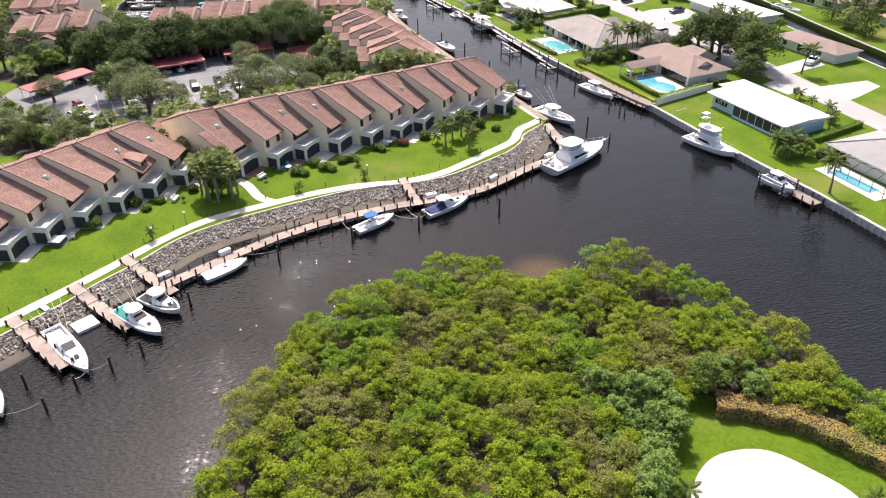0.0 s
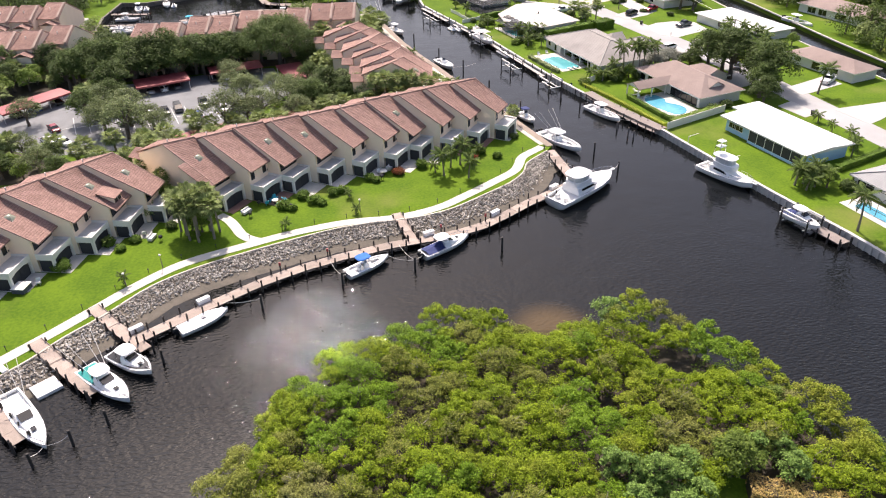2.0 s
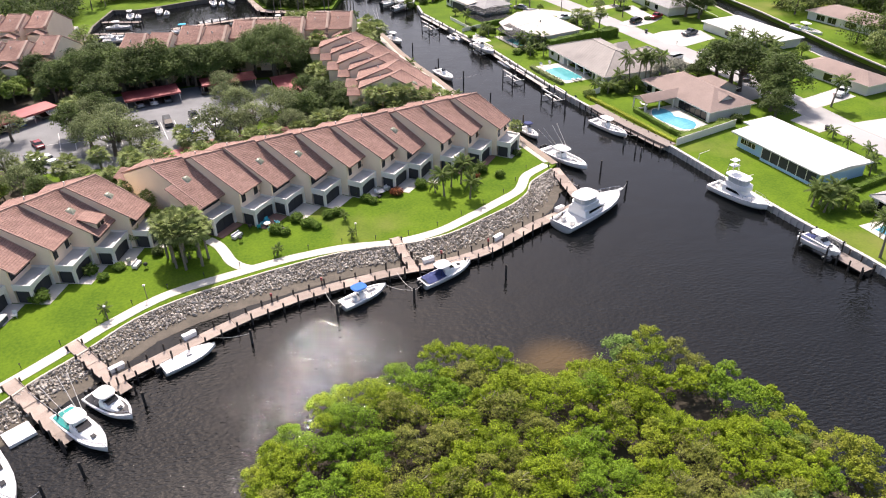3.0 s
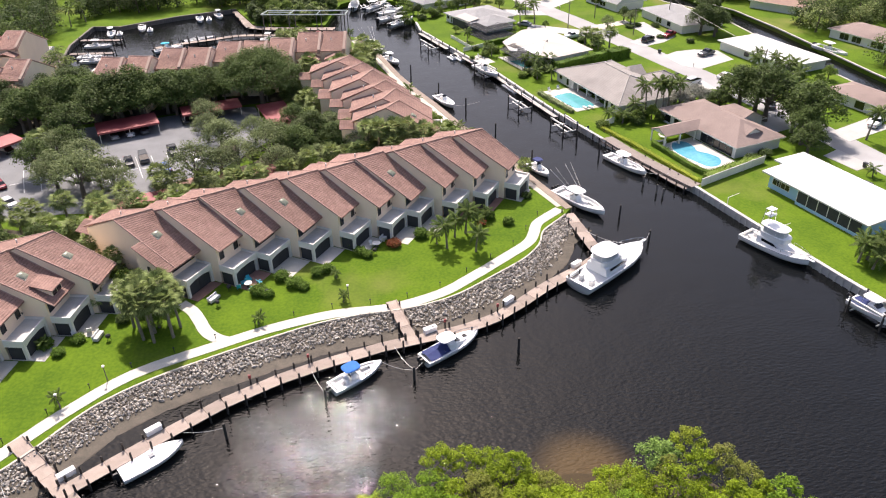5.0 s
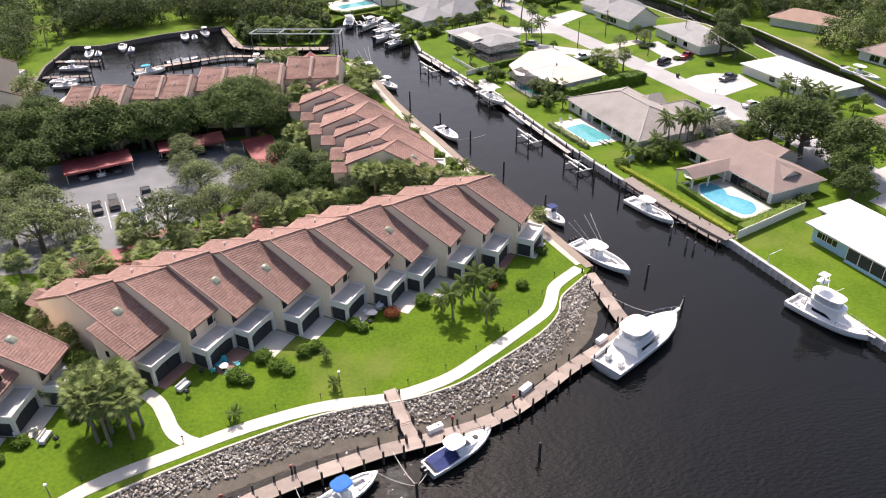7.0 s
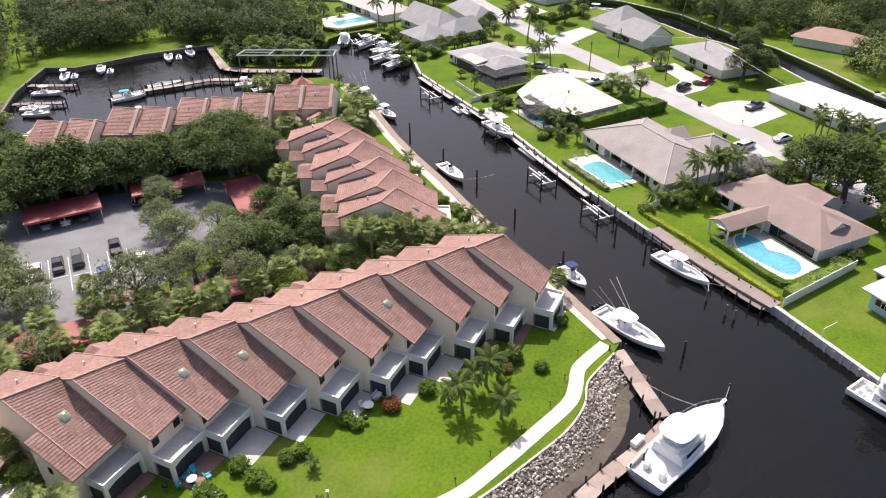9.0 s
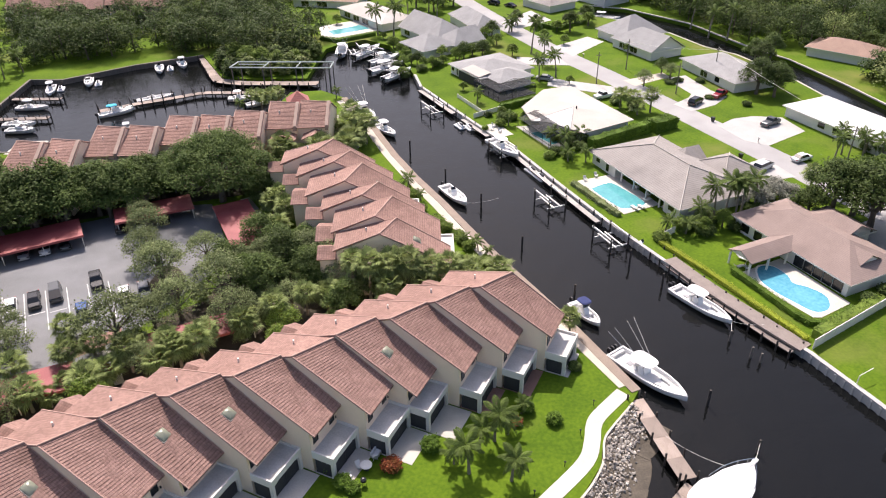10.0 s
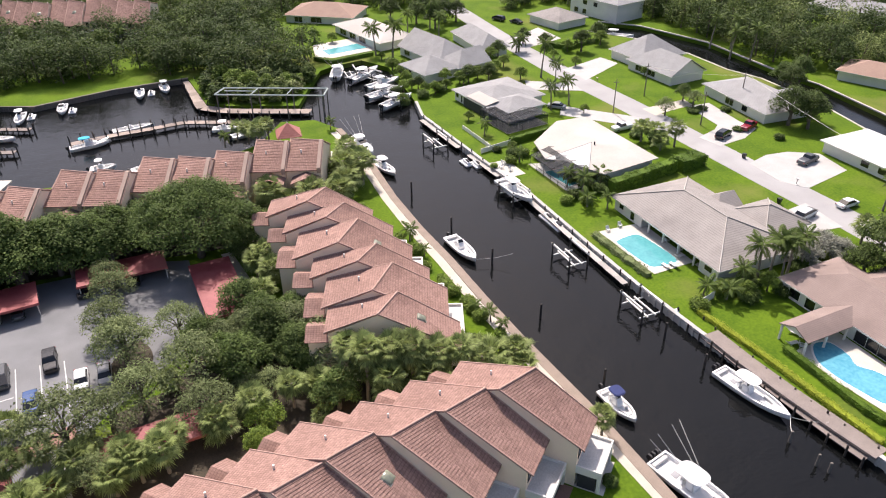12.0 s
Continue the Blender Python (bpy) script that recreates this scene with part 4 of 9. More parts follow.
def bungalow(label, x, y, turn, blocks, roof, walls, glazing=(), rise=2.4, wall_h=2.7, caps=None, flat=False, recess=None):
    """A house from boxes (x0, y0, x1, y1, gable ends, rise); glazing: (x0, x1, y, sill, head) on sides that face -y."""
    h = thing("house", label, "house", x, y, LAND, turn, "canal-side houses")
    for x0, y0, x1, y1, *_ in blocks:
        BUILT.append([tuple((pose(x, y, 0, 0, 0, turn) @ Vector((px, py, 0))).xy) for px, py in ((x0, y0), (x1, y0), (x1, y1), (x0, y1))])
    for i, (x0, y0, x1, y1, g0, g1, r) in enumerate(blocks):
        body = Shape().box(x0, y0, -0.3, x1, y1, wall_h)
        if recess and i == 0:
            xa, xb, deep = recess
            body = Shape().prism([(x0, y0), (xa, y0), (xa, deep), (xb, deep), (xb, y0), (x1, y0), (x1, y1), (x0, y1)], -0.3, wall_h)
        w = part("wall", body, walls, h)
        for g, gx in ((g0, 0), (g1, 1)):
            if g and not flat:
                gs = Shape()
                if x1 - x0 >= y1 - y0:
                    X = x1 - 0.2 if gx else x0 + 0.03
                    gs.add([(X, y0, wall_h), (X, y1, wall_h), (X, (y0 + y1) / 2, wall_h + r * 0.93), (X + 0.17, y0, wall_h), (X + 0.17, y1, wall_h), (X + 0.17, (y0 + y1) / 2, wall_h + r * 0.93)],
                           [(0, 1, 2), (3, 4, 5), (0, 1, 4, 3), (1, 2, 5, 4), (2, 0, 3, 5)])
                else:
                    Y = y1 - 0.2 if gx else y0 + 0.03
                    gs.add([(x0, Y, wall_h), (x1, Y, wall_h), ((x0 + x1) / 2, Y, wall_h + r * 0.93), (x0, Y + 0.17, wall_h), (x1, Y + 0.17, wall_h), ((x0 + x1) / 2, Y + 0.17, wall_h + r * 0.93)],
                           [(0, 1, 2), (3, 4, 5), (0, 1, 4, 3), (1, 2, 5, 4), (2, 0, 3, 5)])
                part("gable", gs, walls, h)
        part("roof", hip(x0, y0, x1, y1, wall_h - 0.05 + 0.003 * i, r, g0, g1), roof, h)
        fs = Shape()
        o = 0.72
        fs.box(x0 - o, y0 - o, wall_h - 0.28, x1 + o, y0 - o + 0.05, wall_h - 0.06).box(x0 - o, y1 + o - 0.05, wall_h - 0.28, x1 + o, y1 + o, wall_h - 0.06)
        fs.box(x0 - o, y0 - o, wall_h - 0.28, x0 - o + 0.05, y1 + o, wall_h - 0.06).box(x1 + o - 0.05, y0 - o, wall_h - 0.28, x1 + o, y1 + o, wall_h - 0.06)
        part("fascia", fs, TRIM, h)
        if caps and not (g0 or g1):
            ridge_line(h, x0, y0, x1, y1, wall_h, r, caps)
    for x0, x1, yy, sill, head in glazing:
        window(h, x0, sill, x1, head, yy, max(0, int((x1 - x0) / 1.4) - 1), TRIM)
    return h


def cage(parent, x0, y0, x1, y1, h, bays, rise=1.0):
    """A screened pool enclosure: an aluminium frame with dark insect screen panels between its posts."""
    s = Shape()
    for i in range(bays + 1):
        x = x0 + (x1 - x0) * i / bays
        s.tube([(x, y0, 0), (x, y0, h), (x, (y0 + y1) / 2, h + rise), (x, y1, h)], 0.06, 4)
    for y, z in ((y0, h), ((y0 + y1) / 2, h + rise), (y1, h), (y0, 1.0)):
        s.tube([(x0, y, z), (x1, y, z)], 0.05, 4)
    f = part("cage_frame", s, BLACK, parent, "dark aluminium frame of the pool screen")
    return f


# house frames: x runs along the canal to the south-east, y inland
H3 = bungalow("cream bungalow with beige tile hip roof and pool terrace", 52.5, 214.9, -73.6,
              [(0.7, 0.7, 27.9, 17.2, False, False, 3.2), (14, 15.4, 22.6, 24.4, False, False, 2.3), (8.4, 13.6, 13.0, 18.4, False, True, 1.9)], ROOFBEIGE, STUCCOWHITE,
              [(2, 3.4, 0.7, 0.9, 2.1), (5.4, 6.6, 0.7, 0.3, 2.2), (24.8, 26.6, 0.7, 0.9, 2.1)], caps=ROOFCREAM, recess=(8.6, 23.6, 3.2))
for i in range(4):
    part("porch_post", Shape().box(10.4 + 3.9 * i, 0.75, -0.1, 10.65 + 3.9 * i, 1.0, 2.66), TRIM, H3)
for i in range(5):
    part("glass_door", Shape().box(9.0 + 2.9 * i, 3.12, 0.1, 11.6 + 2.9 * i, 3.19, 2.25), GLASS, H3)

H2 = bungalow("white bungalow with pinkish shingle roof and pool porch", 67.5, 183.6, -72.4,
              [(-0.2, 2.3, 22.9, 14.2, False, False, 2.7), (5.0, 11, 13.5, 18.5, False, True, 2.1)], ROOFPINK, STUCCOWHITE,
              [(1.2, 3.2, 2.3, 0.4, 2.2), (4.2, 6.0, 2.3, 0.2, 2.2)])
for i in range(5):
    window(H2, 12.9 + 1.85 * i, 0.15, 14.65 + 1.85 * i, 2.35, 2.3, 0, BLACK)
pr = Shape()
for xe, xm in ((7.6, 10.1), (12.6, 10.1)):
    slope_quad(pr, [(xe, -7.0, 2.6), (xm, -7.0, 3.7), (xm, 5.2, 3.7), (xe, 3.2, 2.6)])
part("porch_roof", pr, ROOFPINK, H2)
part("porch_gable", Shape().add([(7.9, -6.8, 2.6), (12.3, -6.8, 2.6), (10.1, -6.8, 3.55), (7.9, -6.7, 2.6), (12.3, -6.7, 2.6), (10.1, -6.7, 3.55)], [(0, 1, 2), (3, 4, 5), (0, 1, 4, 3), (1, 2, 5, 4), (2, 0, 3, 5)]), STUCCOWHITE, H2)
for px, py in ((8.0, -6.7), (12.2, -6.7), (8.0, -2.8), (12.2, -2.8), (8.0, 1.2), (12.2, 1.2)):
    part("porch_post", Shape().box(px - 0.13, py - 0.13, -0.2, px + 0.13, py + 0.13, 2.62), TRIM, H2)

gablet = Shape()
slope_quad(gablet, [(21.4, 5.9, 3.7), (21.4, 8.25, 4.9), (17.2, 8.25, 4.9)], 0.1)
slope_quad(gablet, [(21.4, 8.25, 4.9), (21.4, 10.6, 3.7), (17.2, 8.25, 4.9)], 0.1)
part("gablet_roof", gablet, ROOFPINK, H2, "small gable over the hip end")
part("gablet_vent", Shape().add([(21.0, 6.5, 3.72), (21.0, 10.0, 3.72), (21.0, 8.25, 4.68), (21.2, 6.5, 3.72), (21.2, 10.0, 3.72), (21.2, 8.25, 4.68)], [(0, 1, 2), (3, 4, 5), (0, 1, 4, 3), (1, 2, 5, 4), (2, 0, 3, 5)]), STUCCOWHITE, H2)

H1 = thing("house", "pale blue bungalow with flat white roof and shaded open porch", "house", 75.9, 150.8, LAND, -72.5, "canal-side houses")
part("wall", Shape().box(1.2, 1.0, -0.3, 22.0, 12.4, 2.75).box(0.9, 5.2, -0.3, 4.4, 10.6, 2.5), STUCCOBLUE, H1)
part("roof", Shape().add([(0, 0, 2.8), (22.9, 0, 2.8), (22.9, 13.3, 2.8), (-2.6, 13.3, 2.8), (-2.6, 5.6, 2.8), (0, 5.6, 2.8), (0, 0, 3.05), (22.9, 0, 3.05), (22.9, 13.3, 3.05), (-2.6, 13.3, 3.05), (-2.6, 5.6, 3.05), (0, 5.6, 3.05),
                           (0, 6.6, 3.5), (22.9, 6.6, 3.5)],
                          [(0, 1, 2, 3, 4, 5), (0, 1, 7, 6), (1, 2, 8, 13, 7), (2, 3, 9, 8), (3, 4, 10, 9), (4, 5, 11, 10), (5, 0, 6, 12, 11), (6, 7, 13, 12), (12, 13, 8, 9, 10, 11)]), ROOFWHITE, H1, "flat white coated roof")
window(H1, 3.0, 1.0, 6.0, 2.2, 1.0, 2, TRIM)
# dark panels put in for the shade inside the open porch
for i in range(6):
    x = 8.4 + 2.2 * i
    part("screen_or_shade_panel", Shape().box(x + 0.06, 0.28, 0.55, x + 2.14, 0.31, 2.7), SCREEN, H1)
    part("porch_post", Shape().box(x - 0.06, 0.24, -0.2, x + 0.06, 0.36, 2.75), TRIM, H1)
part("porch_wall", Shape().box(8.3, 0.22, -0.2, 21.8, 0.37, 0.55), STUCCOBLUE, H1)
window(H1, 2.0, 1.0, 3.6, 2.2, 1.0, 0, TRIM)

H4 = thing("house", "low bungalow with cream coated roof and screened pool", "house", 44.6, 241.5, LAND, -72.0, "canal-side houses")
part("wall", Shape().prism([(2.6, 1.6), (11.6, 1.6), (20.0, 4.2), (18.8, 16.3), (-4.8, 16.5), (-5.6, 10.4)], -0.3, 2.95), STUCCOWHITE, H4)
edge = [(1.2, -1.0), (9.6, -3.4), (12, -0.6), (20.8, 3.0), (19.5, 17.2), (-5.7, 17.4), (-6.6, 9.8)]
part("roof", Shape().add([(x, y, 2.95) for x, y in edge] + [(x, y, 3.15) for x, y in edge] + [(8.5, 8.6, 3.95)],
                          [tuple(range(7))] + [(i, (i + 1) % 7, 7 + (i + 1) % 7, 7 + i) for i in range(7)] + [(7 + i, 7 + (i + 1) % 7, 14) for i in range(7)]), ROOFCREAM, H4, "low cream coated roof with a white patch")
patch = Shape()
slope_quad(patch, [(9.5, -3.2, 3.20), (12, -0.5, 3.20), (8.5, 8.5, 3.99)], 0.03)
slope_quad(patch, [(12, -0.5, 3.20), (17.4, 1.7, 3.20), (8.5, 8.5, 3.99)], 0.03)
part("roof_patch", patch, ROOFWHITE, H4, "bright white coated part of the roof")
part("roof_seam", Shape().tube([(9.5, -3.3, 3.2), (8.5, 8.6, 4.0), (17.5, 1.7, 3.2)], 0.06, 4), RUBRAIL, H4)
part("vent_pipe", Shape().tube([(9.5, 8.6, 3.6), (9.5, 8.6, 4.5)], 0.16, 8), BLACK, H4)
cage(H4, 5.5, -4.4, 18.5, 4.4, 2.6, 5)
for i in range(5):
    part("screen_or_shade_panel", Shape().add([(5.55 + 2.6 * i, -4.3, 2.58), (8.05 + 2.6 * i, -4.3, 2.58), (8.05 + 2.6 * i, 0, 3.58), (5.55 + 2.6 * i, 0, 3.58), (5.55 + 2.6 * i, -4.3, 2.6), (8.05 + 2.6 * i, -4.3, 2.6), (8.05 + 2.6 * i, 0, 3.6), (5.55 + 2.6 * i, 0, 3.6)],
                                     [(0, 1, 2, 3), (4, 5, 6, 7), (0, 1, 5, 4), (1, 2, 6, 5), (2, 3, 7, 6), (3, 0, 4, 7)]), SCREENMESH, H4)

H5 = bungalow("pale bungalow with grey roof and large dark screened porch", 31.4, 277.2, -66.0,
              [(0.7, 0.9, 15.5, 17.2, False, False, 1.7), (12, 3.2, 20.8, 13.2, False, False, 1.5)], ROOFGREY, STUCCOWHITE, [(1.2, 2.6, 0.9, 0.9, 2.1), (3.6, 4.4, 0.9, 0.2, 2.1)])
for i in range(4):
    x = 6.0 + 2.3 * i
    part("screen_or_shade_panel", Shape().box(x + 0.06, 0.16, 0.1, x + 2.24, 0.19, 2.35), SCREEN, H5)
    part("porch_post", Shape().box(x - 0.06, 0.12, -0.2, x + 0.06, 0.24, 2.4), BLACK, H5)
part("roof_patch", Shape().add([(7.0, 0.3, 2.86), (15.4, 0.3, 2.86), (15.4, 4.2, 3.42), (7.0, 4.2, 3.42), (7.0, 0.3, 2.92), (15.4, 0.3, 2.92), (15.4, 4.2, 3.48), (7.0, 4.2, 3.48)], [(0, 1, 2, 3), (4, 5, 6, 7), (0, 1, 5, 4), (1, 2, 6, 5), (2, 3, 7, 6), (3, 0, 4, 7)]), ROOFCREAM, H5, "white coated porch roof")
cage(H5, 15.4, -1.2, 26.6, 3.0, 2.4, 5, 0.5)
cage(H5, 21.6, 3.0, 26.6, 10.4, 2.4, 2, 0.7)
for i in range(5):
    part("screen_or_shade_panel", Shape().box(15.45 + 2.24 * i, -1.22, 0.1, 17.6 + 2.24 * i, -1.2, 2.38), SCREENMESH, H5)
    part("screen_or_shade_panel", Shape().box(15.45 + 2.24 * i, -1.2, 2.62, 17.6 + 2.24 * i, 3.0, 2.64), SCREENMESH, H5)
for i in range(4):
    part("screen_or_shade_panel", Shape().box(26.58, -1.15 + 2.9 * i, 0.1, 26.6, 1.7 + 2.9 * i, 2.38), SCREENMESH, H5)
part("screen_or_shade_panel", Shape().box(21.6, 3.05, 2.66, 26.5, 10.3, 2.68), SCREENMESH, H5)
part("porch_floor", Shape().box(15.4, -1.2, -0.1, 26.6, 10.4, 0.05), LOTTAR, H5, "dark porch floor")

H6 = bungalow("house with steep grey shingle gables behind shrubs", 21.0, 318.0, -62.0,
              [(0.7, 0.7, 21.5, 12.5, True, False, 4.4), (16, -8.6, 27.6, 2.6, False, False, 3.0), (19.5, 2.0, 28.4, 12.4, False, True, 3.4)], ROOFGREY, STUCCOWHITE, [(3, 6, 0.7, 0.6, 2.2), (18, 21, -8.6, 0.6, 2.2)])
bungalow("house with dark grey hip roof behind palms", 39.0, 331.0, -75.0, [(0.7, 0.7, 22, 9, False, False, 3.2)], ROOFGREY, STUCCOWHITE)
bungalow("white house with pale flat hip roof behind a pool", 1.8, 346.4, -61.0, [(0.7, 0.7, 28.5, 13, False, False, 2.2)], ROOFCREAM, STUCCOWHITE, [(4, 8, 0.7, 0.3, 2.2), (10, 14, 0.7, 0.3, 2.2), (16, 20, 0.7, 0.3, 2.2)])
bungalow("peach roofed house at the head of the canal", -14.0, 362.0, -20.0, [(0, 0, 24, 16, False, False, 3.0)], ROOFORANGE, STUCCOWHITE, [(3, 6, 0, 0.3, 2.2), (9, 13, 0, 0.3, 2.2)])
H0 = bungalow("house with grey hip roof and dark screened pool cage", 87.2, 121.6, -73.0, [(0.7, 0.7, 20, 15, False, False, 2.6)], ROOFGREY, STUCCOWHITE, [(1.5, 5, 0.7, 0.2, 2.2)], caps=ROOFGREY)
cage(H0, 5, -4.6, 20, 0.4, 2.4, 6, 0.8)
# across the street
bungalow("white bungalow with white roof, dark shutters and carport", 104.8, 232.6, -73.5, [(0.7, 0.7, 26, 13.5, False, False, 0.8)], ROOFWHITE, STUCCOWHITE, [(10, 12, 0.7, 0.7, 2.1), (14, 16, 0.7, 0.7, 2.1), (17, 19, 0.7, 0.7, 2.1)])
bungalow("pale house with light grey roof and pickup drive", 95.4, 271.0, -78.0, [(0.7, 1, 23, 14, False, False, 2.4), (12, 10, 20, 18, False, False, 2.0)], ROOFGREY, STUCCOWHITE, [(9, 12, 1, 0.4, 2.1), (15, 17, 1, 0.6, 2.1)])
bungalow("white house with tall grey hip roof and garage", 80.0, 303.5, -70.0, [(0.7, 3, 14, 18, False, False, 4.8), (11, 0.7, 28, 12, False, True, 3.8)], ROOFGREY, STUCCOWHITE, [(14, 17, 0.7, 0.5, 2.1), (19, 22, 0.7, 0.5, 2.1)])
bungalow("white two-storey house with beige hip roof and garage wing", 68.0, 348.0, -62.0, [(0.7, 0.7, 15, 13, False, False, 2.6)], ROOFBEIGE, STUCCOWHITE)
big = bungalow("tall two-storey white house with grey roof and balconies", 84.0, 358.0, -62.0, [(0, 3, 22, 16, False, False, 3.0)], ROOFGREY, STUCCOWHITE, [(2, 4, 3, 0.5, 2.2), (6, 8, 3, 0.5, 2.2), (6, 8, 3, 3.6, 5.2), (11, 13, 3, 3.6, 5.2)], wall_h=6.2)
bungalow("white bungalow with brown shingle hip roof", 112.6, 191.2, -71.5, [(0.7, 0.7, 20.4, 8.9, False, False, 1.6)], ROOFPINK, STUCCOWHITE, [(3, 4.6, 0.7, 0.8, 2.1), (8, 10.6, 0.7, 0.3, 2.2), (14, 16, 0.7, 0.9, 2.1)])
bungalow("white bungalow with pale roof", 122.0, 154.6, -72.0, [(0.7, 0.7, 22, 8.6, False, False, 1.6)], ROOFCREAM, STUCCOWHITE)
bungalow("bungalow with orange-brown roof and white patio cover", 135.0, 275.0, -50.0, [(0.7, 0.7, 18, 12, False, False, 2.4)], ROOFORANGE, STUCCOWHITE)
bungalow("long pale grey roofed house beyond the back canal", 168.0, 345.0, -62.0, [(0.7, 0.7, 30, 14, False, False, 3.0)], ROOFGREY, STUCCOWHITE)
bungalow("long beige roofed house beyond the back canal", 141.6, 238.5, -69.0, [(0.7, 0.7, 26, 13, False, False, 2.0)], ROOFPINK, STUCCOWHITE, [(4, 7, 0.7, 0.4, 2.2), (8, 11, 0.7, 0.4, 2.2), (14, 18, 0.7, 0.4, 2.2)])
bungalow("tan roofed house beyond the back canal", 152.0, 205.0, -75.0, [(0.7, 0.7, 22, 13, False, False, 2.2)], ROOFORANGE, STUCCOWHITE)


# ---- docks ----
DECK = 0.95
rng = random.Random(11)


def deck_section(parent, a, b, width, material=WOOD):
    """One panel of decking between two places, boards across it."""
    a, b = Vector(a), Vector(b)
    d = (b - a).length
    s = Shape().box(-d / 2 + 0.012, -width / 2, -0.06, d / 2 - 0.012, width / 2, 0.0)
    ob = new("deck_panel", s.mesh("deck_panel", material))
    ob.parent = parent
    m = (a + b) / 2
    ob.matrix_basis = pose(m.x, m.y, DECK + rng.uniform(-0.012, 0.012), 0, 0, math.degrees(math.atan2(b.y - a.y, b.x - a.x)))


def pile(parent, x, y, top, r=0.15, material=PILE, cap=False):
    lean = rng.uniform(-0.05, 0.05)
    s = Shape().tube([(0, 0, -2.2), (lean * 0.5, lean, top - 0.05), (lean * 0.5, lean, top)], [r * 1.1, r, r * 0.8], 8)
    ob = new("piling", s.mesh("piling", material))
    ob.parent = parent
    ob.location = (x, y, 0)
    if cap:
        c = part("cap", Shape().tube([(lean * 0.5, lean, top - 0.02), (lean * 0.5, lean, top + 0.22)], [r * 1.15, 0.02], 8), TRIM, ob)
    return ob


def jetty(label, line, width, step, pile_top=1.9, both=True, material=WOOD, pile_every=1, group="docks"):
    d = thing("jetty", label, "dock", group=group)
    pts = along(line, step)
    last = line[-1]
    pts.append((last[0], last[1], pts[-1][2]))
    for a, b in zip(pts, pts[1:]):
        if (Vector(a[:2]) - Vector(b[:2])).length > 0.4:
            deck_section(d, a[:2], b[:2], width, material)
    for o in (width / 2 - 0.22, -width / 2 + 0.22):
        part("stringer", rail_along(offset(line, o), 0.14, DECK - 0.32, DECK - 0.075), PILE, d)
    for i, (x, y, h) in enumerate(pts):
        if i % pile_every:
            continue
        n = Vector((-math.sin(radians(h)), math.cos(radians(h)))) * (width / 2 + 0.12)
        for sgn in ((1, -1) if both else (1,)):
            pile(d, x + n.x * sgn, y + n.y * sgn, pile_top + rng.uniform(-0.25, 0.3), 0.13)
    return d


MAIN_DOCK = [(-33.0, 94.2), (-24.8, 100.4), (-17.4, 105.7), (-10.8, 109.2), (-4.9, 111.5), (3.2, 113.9), (9.0, 115.0), (14.4, 116.1), (19.2, 117.9), (24.0, 121.2), (28.6, 124.8), (35.5, 129.0), (39.3, 132.0)]
jetty("long brown plank dock on dark piles along the shore", MAIN_DOCK, 2.0, 2.45)
jetty("wooden gangway from the footpath down to the dock", [(5.1, 122.4), (7.2, 115.0)], 1.6, 2.45)
jetty("wide wooden pier from the seawall corner to the dock", [(37.8, 146.2), (39.2, 133.2)], 2.1, 3.3)
jetty("wooden gangway with landing joining the dock", [(-39.9, 101.4), (-31.0, 92.0)], 1.8, 2.2)
jetty("brown wooden finger pier with boats beside it", [(-45.6, 94.4), (-35.2, 83.9)], 1.9, 2.4)
jetty("brown wooden finger pier between moored boats", [(-51.8, 87.3), (-41.6, 76.6)], 1.9, 2.4)
jetty("finger pier at the edge of the dock field", [(-58.5, 79.2), (-49.0, 69.6)], 1.9, 2.4)
jetty("marina finger dock of brown planks", [(-58, 263.6), (-49.6, 267.5), (-42.4, 269.8), (-34.5, 273.1), (-24.3, 271.6), (-14.0, 269.6)], 2.0, 2.6, 2.6)
jetty("marina boardwalk along the bushes", [(-38.3, 304.6), (-31.4, 282.6), (-25.0, 279.2), (-4.0, 275.4)], 3.2, 2.6, 1.6)
jetty("grey plank dock behind the seawall hedge", [(53.6, 179.2), (57.6, 166.4), (61.6, 155.5), (63.0, 152.4)], 2.6, 2.4, 1.7, True, GREYWOOD)
jetty("short grey plank dock beside a boat lift", [(74.2, 110.2), (76.4, 103.8)], 2.4, 2.2, 1.8, True, GREYWOOD)
jetty("narrow pale dock along the seawall", [(30.6, 243.5), (37.6, 224.8), (42.8, 206.0), (47.2, 190.6)], 1.1, 2.4, 1.9, False, PALEDOCK, 2)
jetty("narrow pale dock beyond the jet skis", [(22.6, 265.4), (29.0, 247.6)], 1.2, 2.4, 1.9, False, PALEDOCK, 2)
jetty("marina slip dock of weathered planks", [(-83, 276.5), (-70, 274.5)], 1.8, 2.6, 1.8, True, GREYWOOD)
jetty("marina slip dock with piles", [(-82, 262), (-69, 261)], 1.8, 2.6, 1.8, True, GREYWOOD)

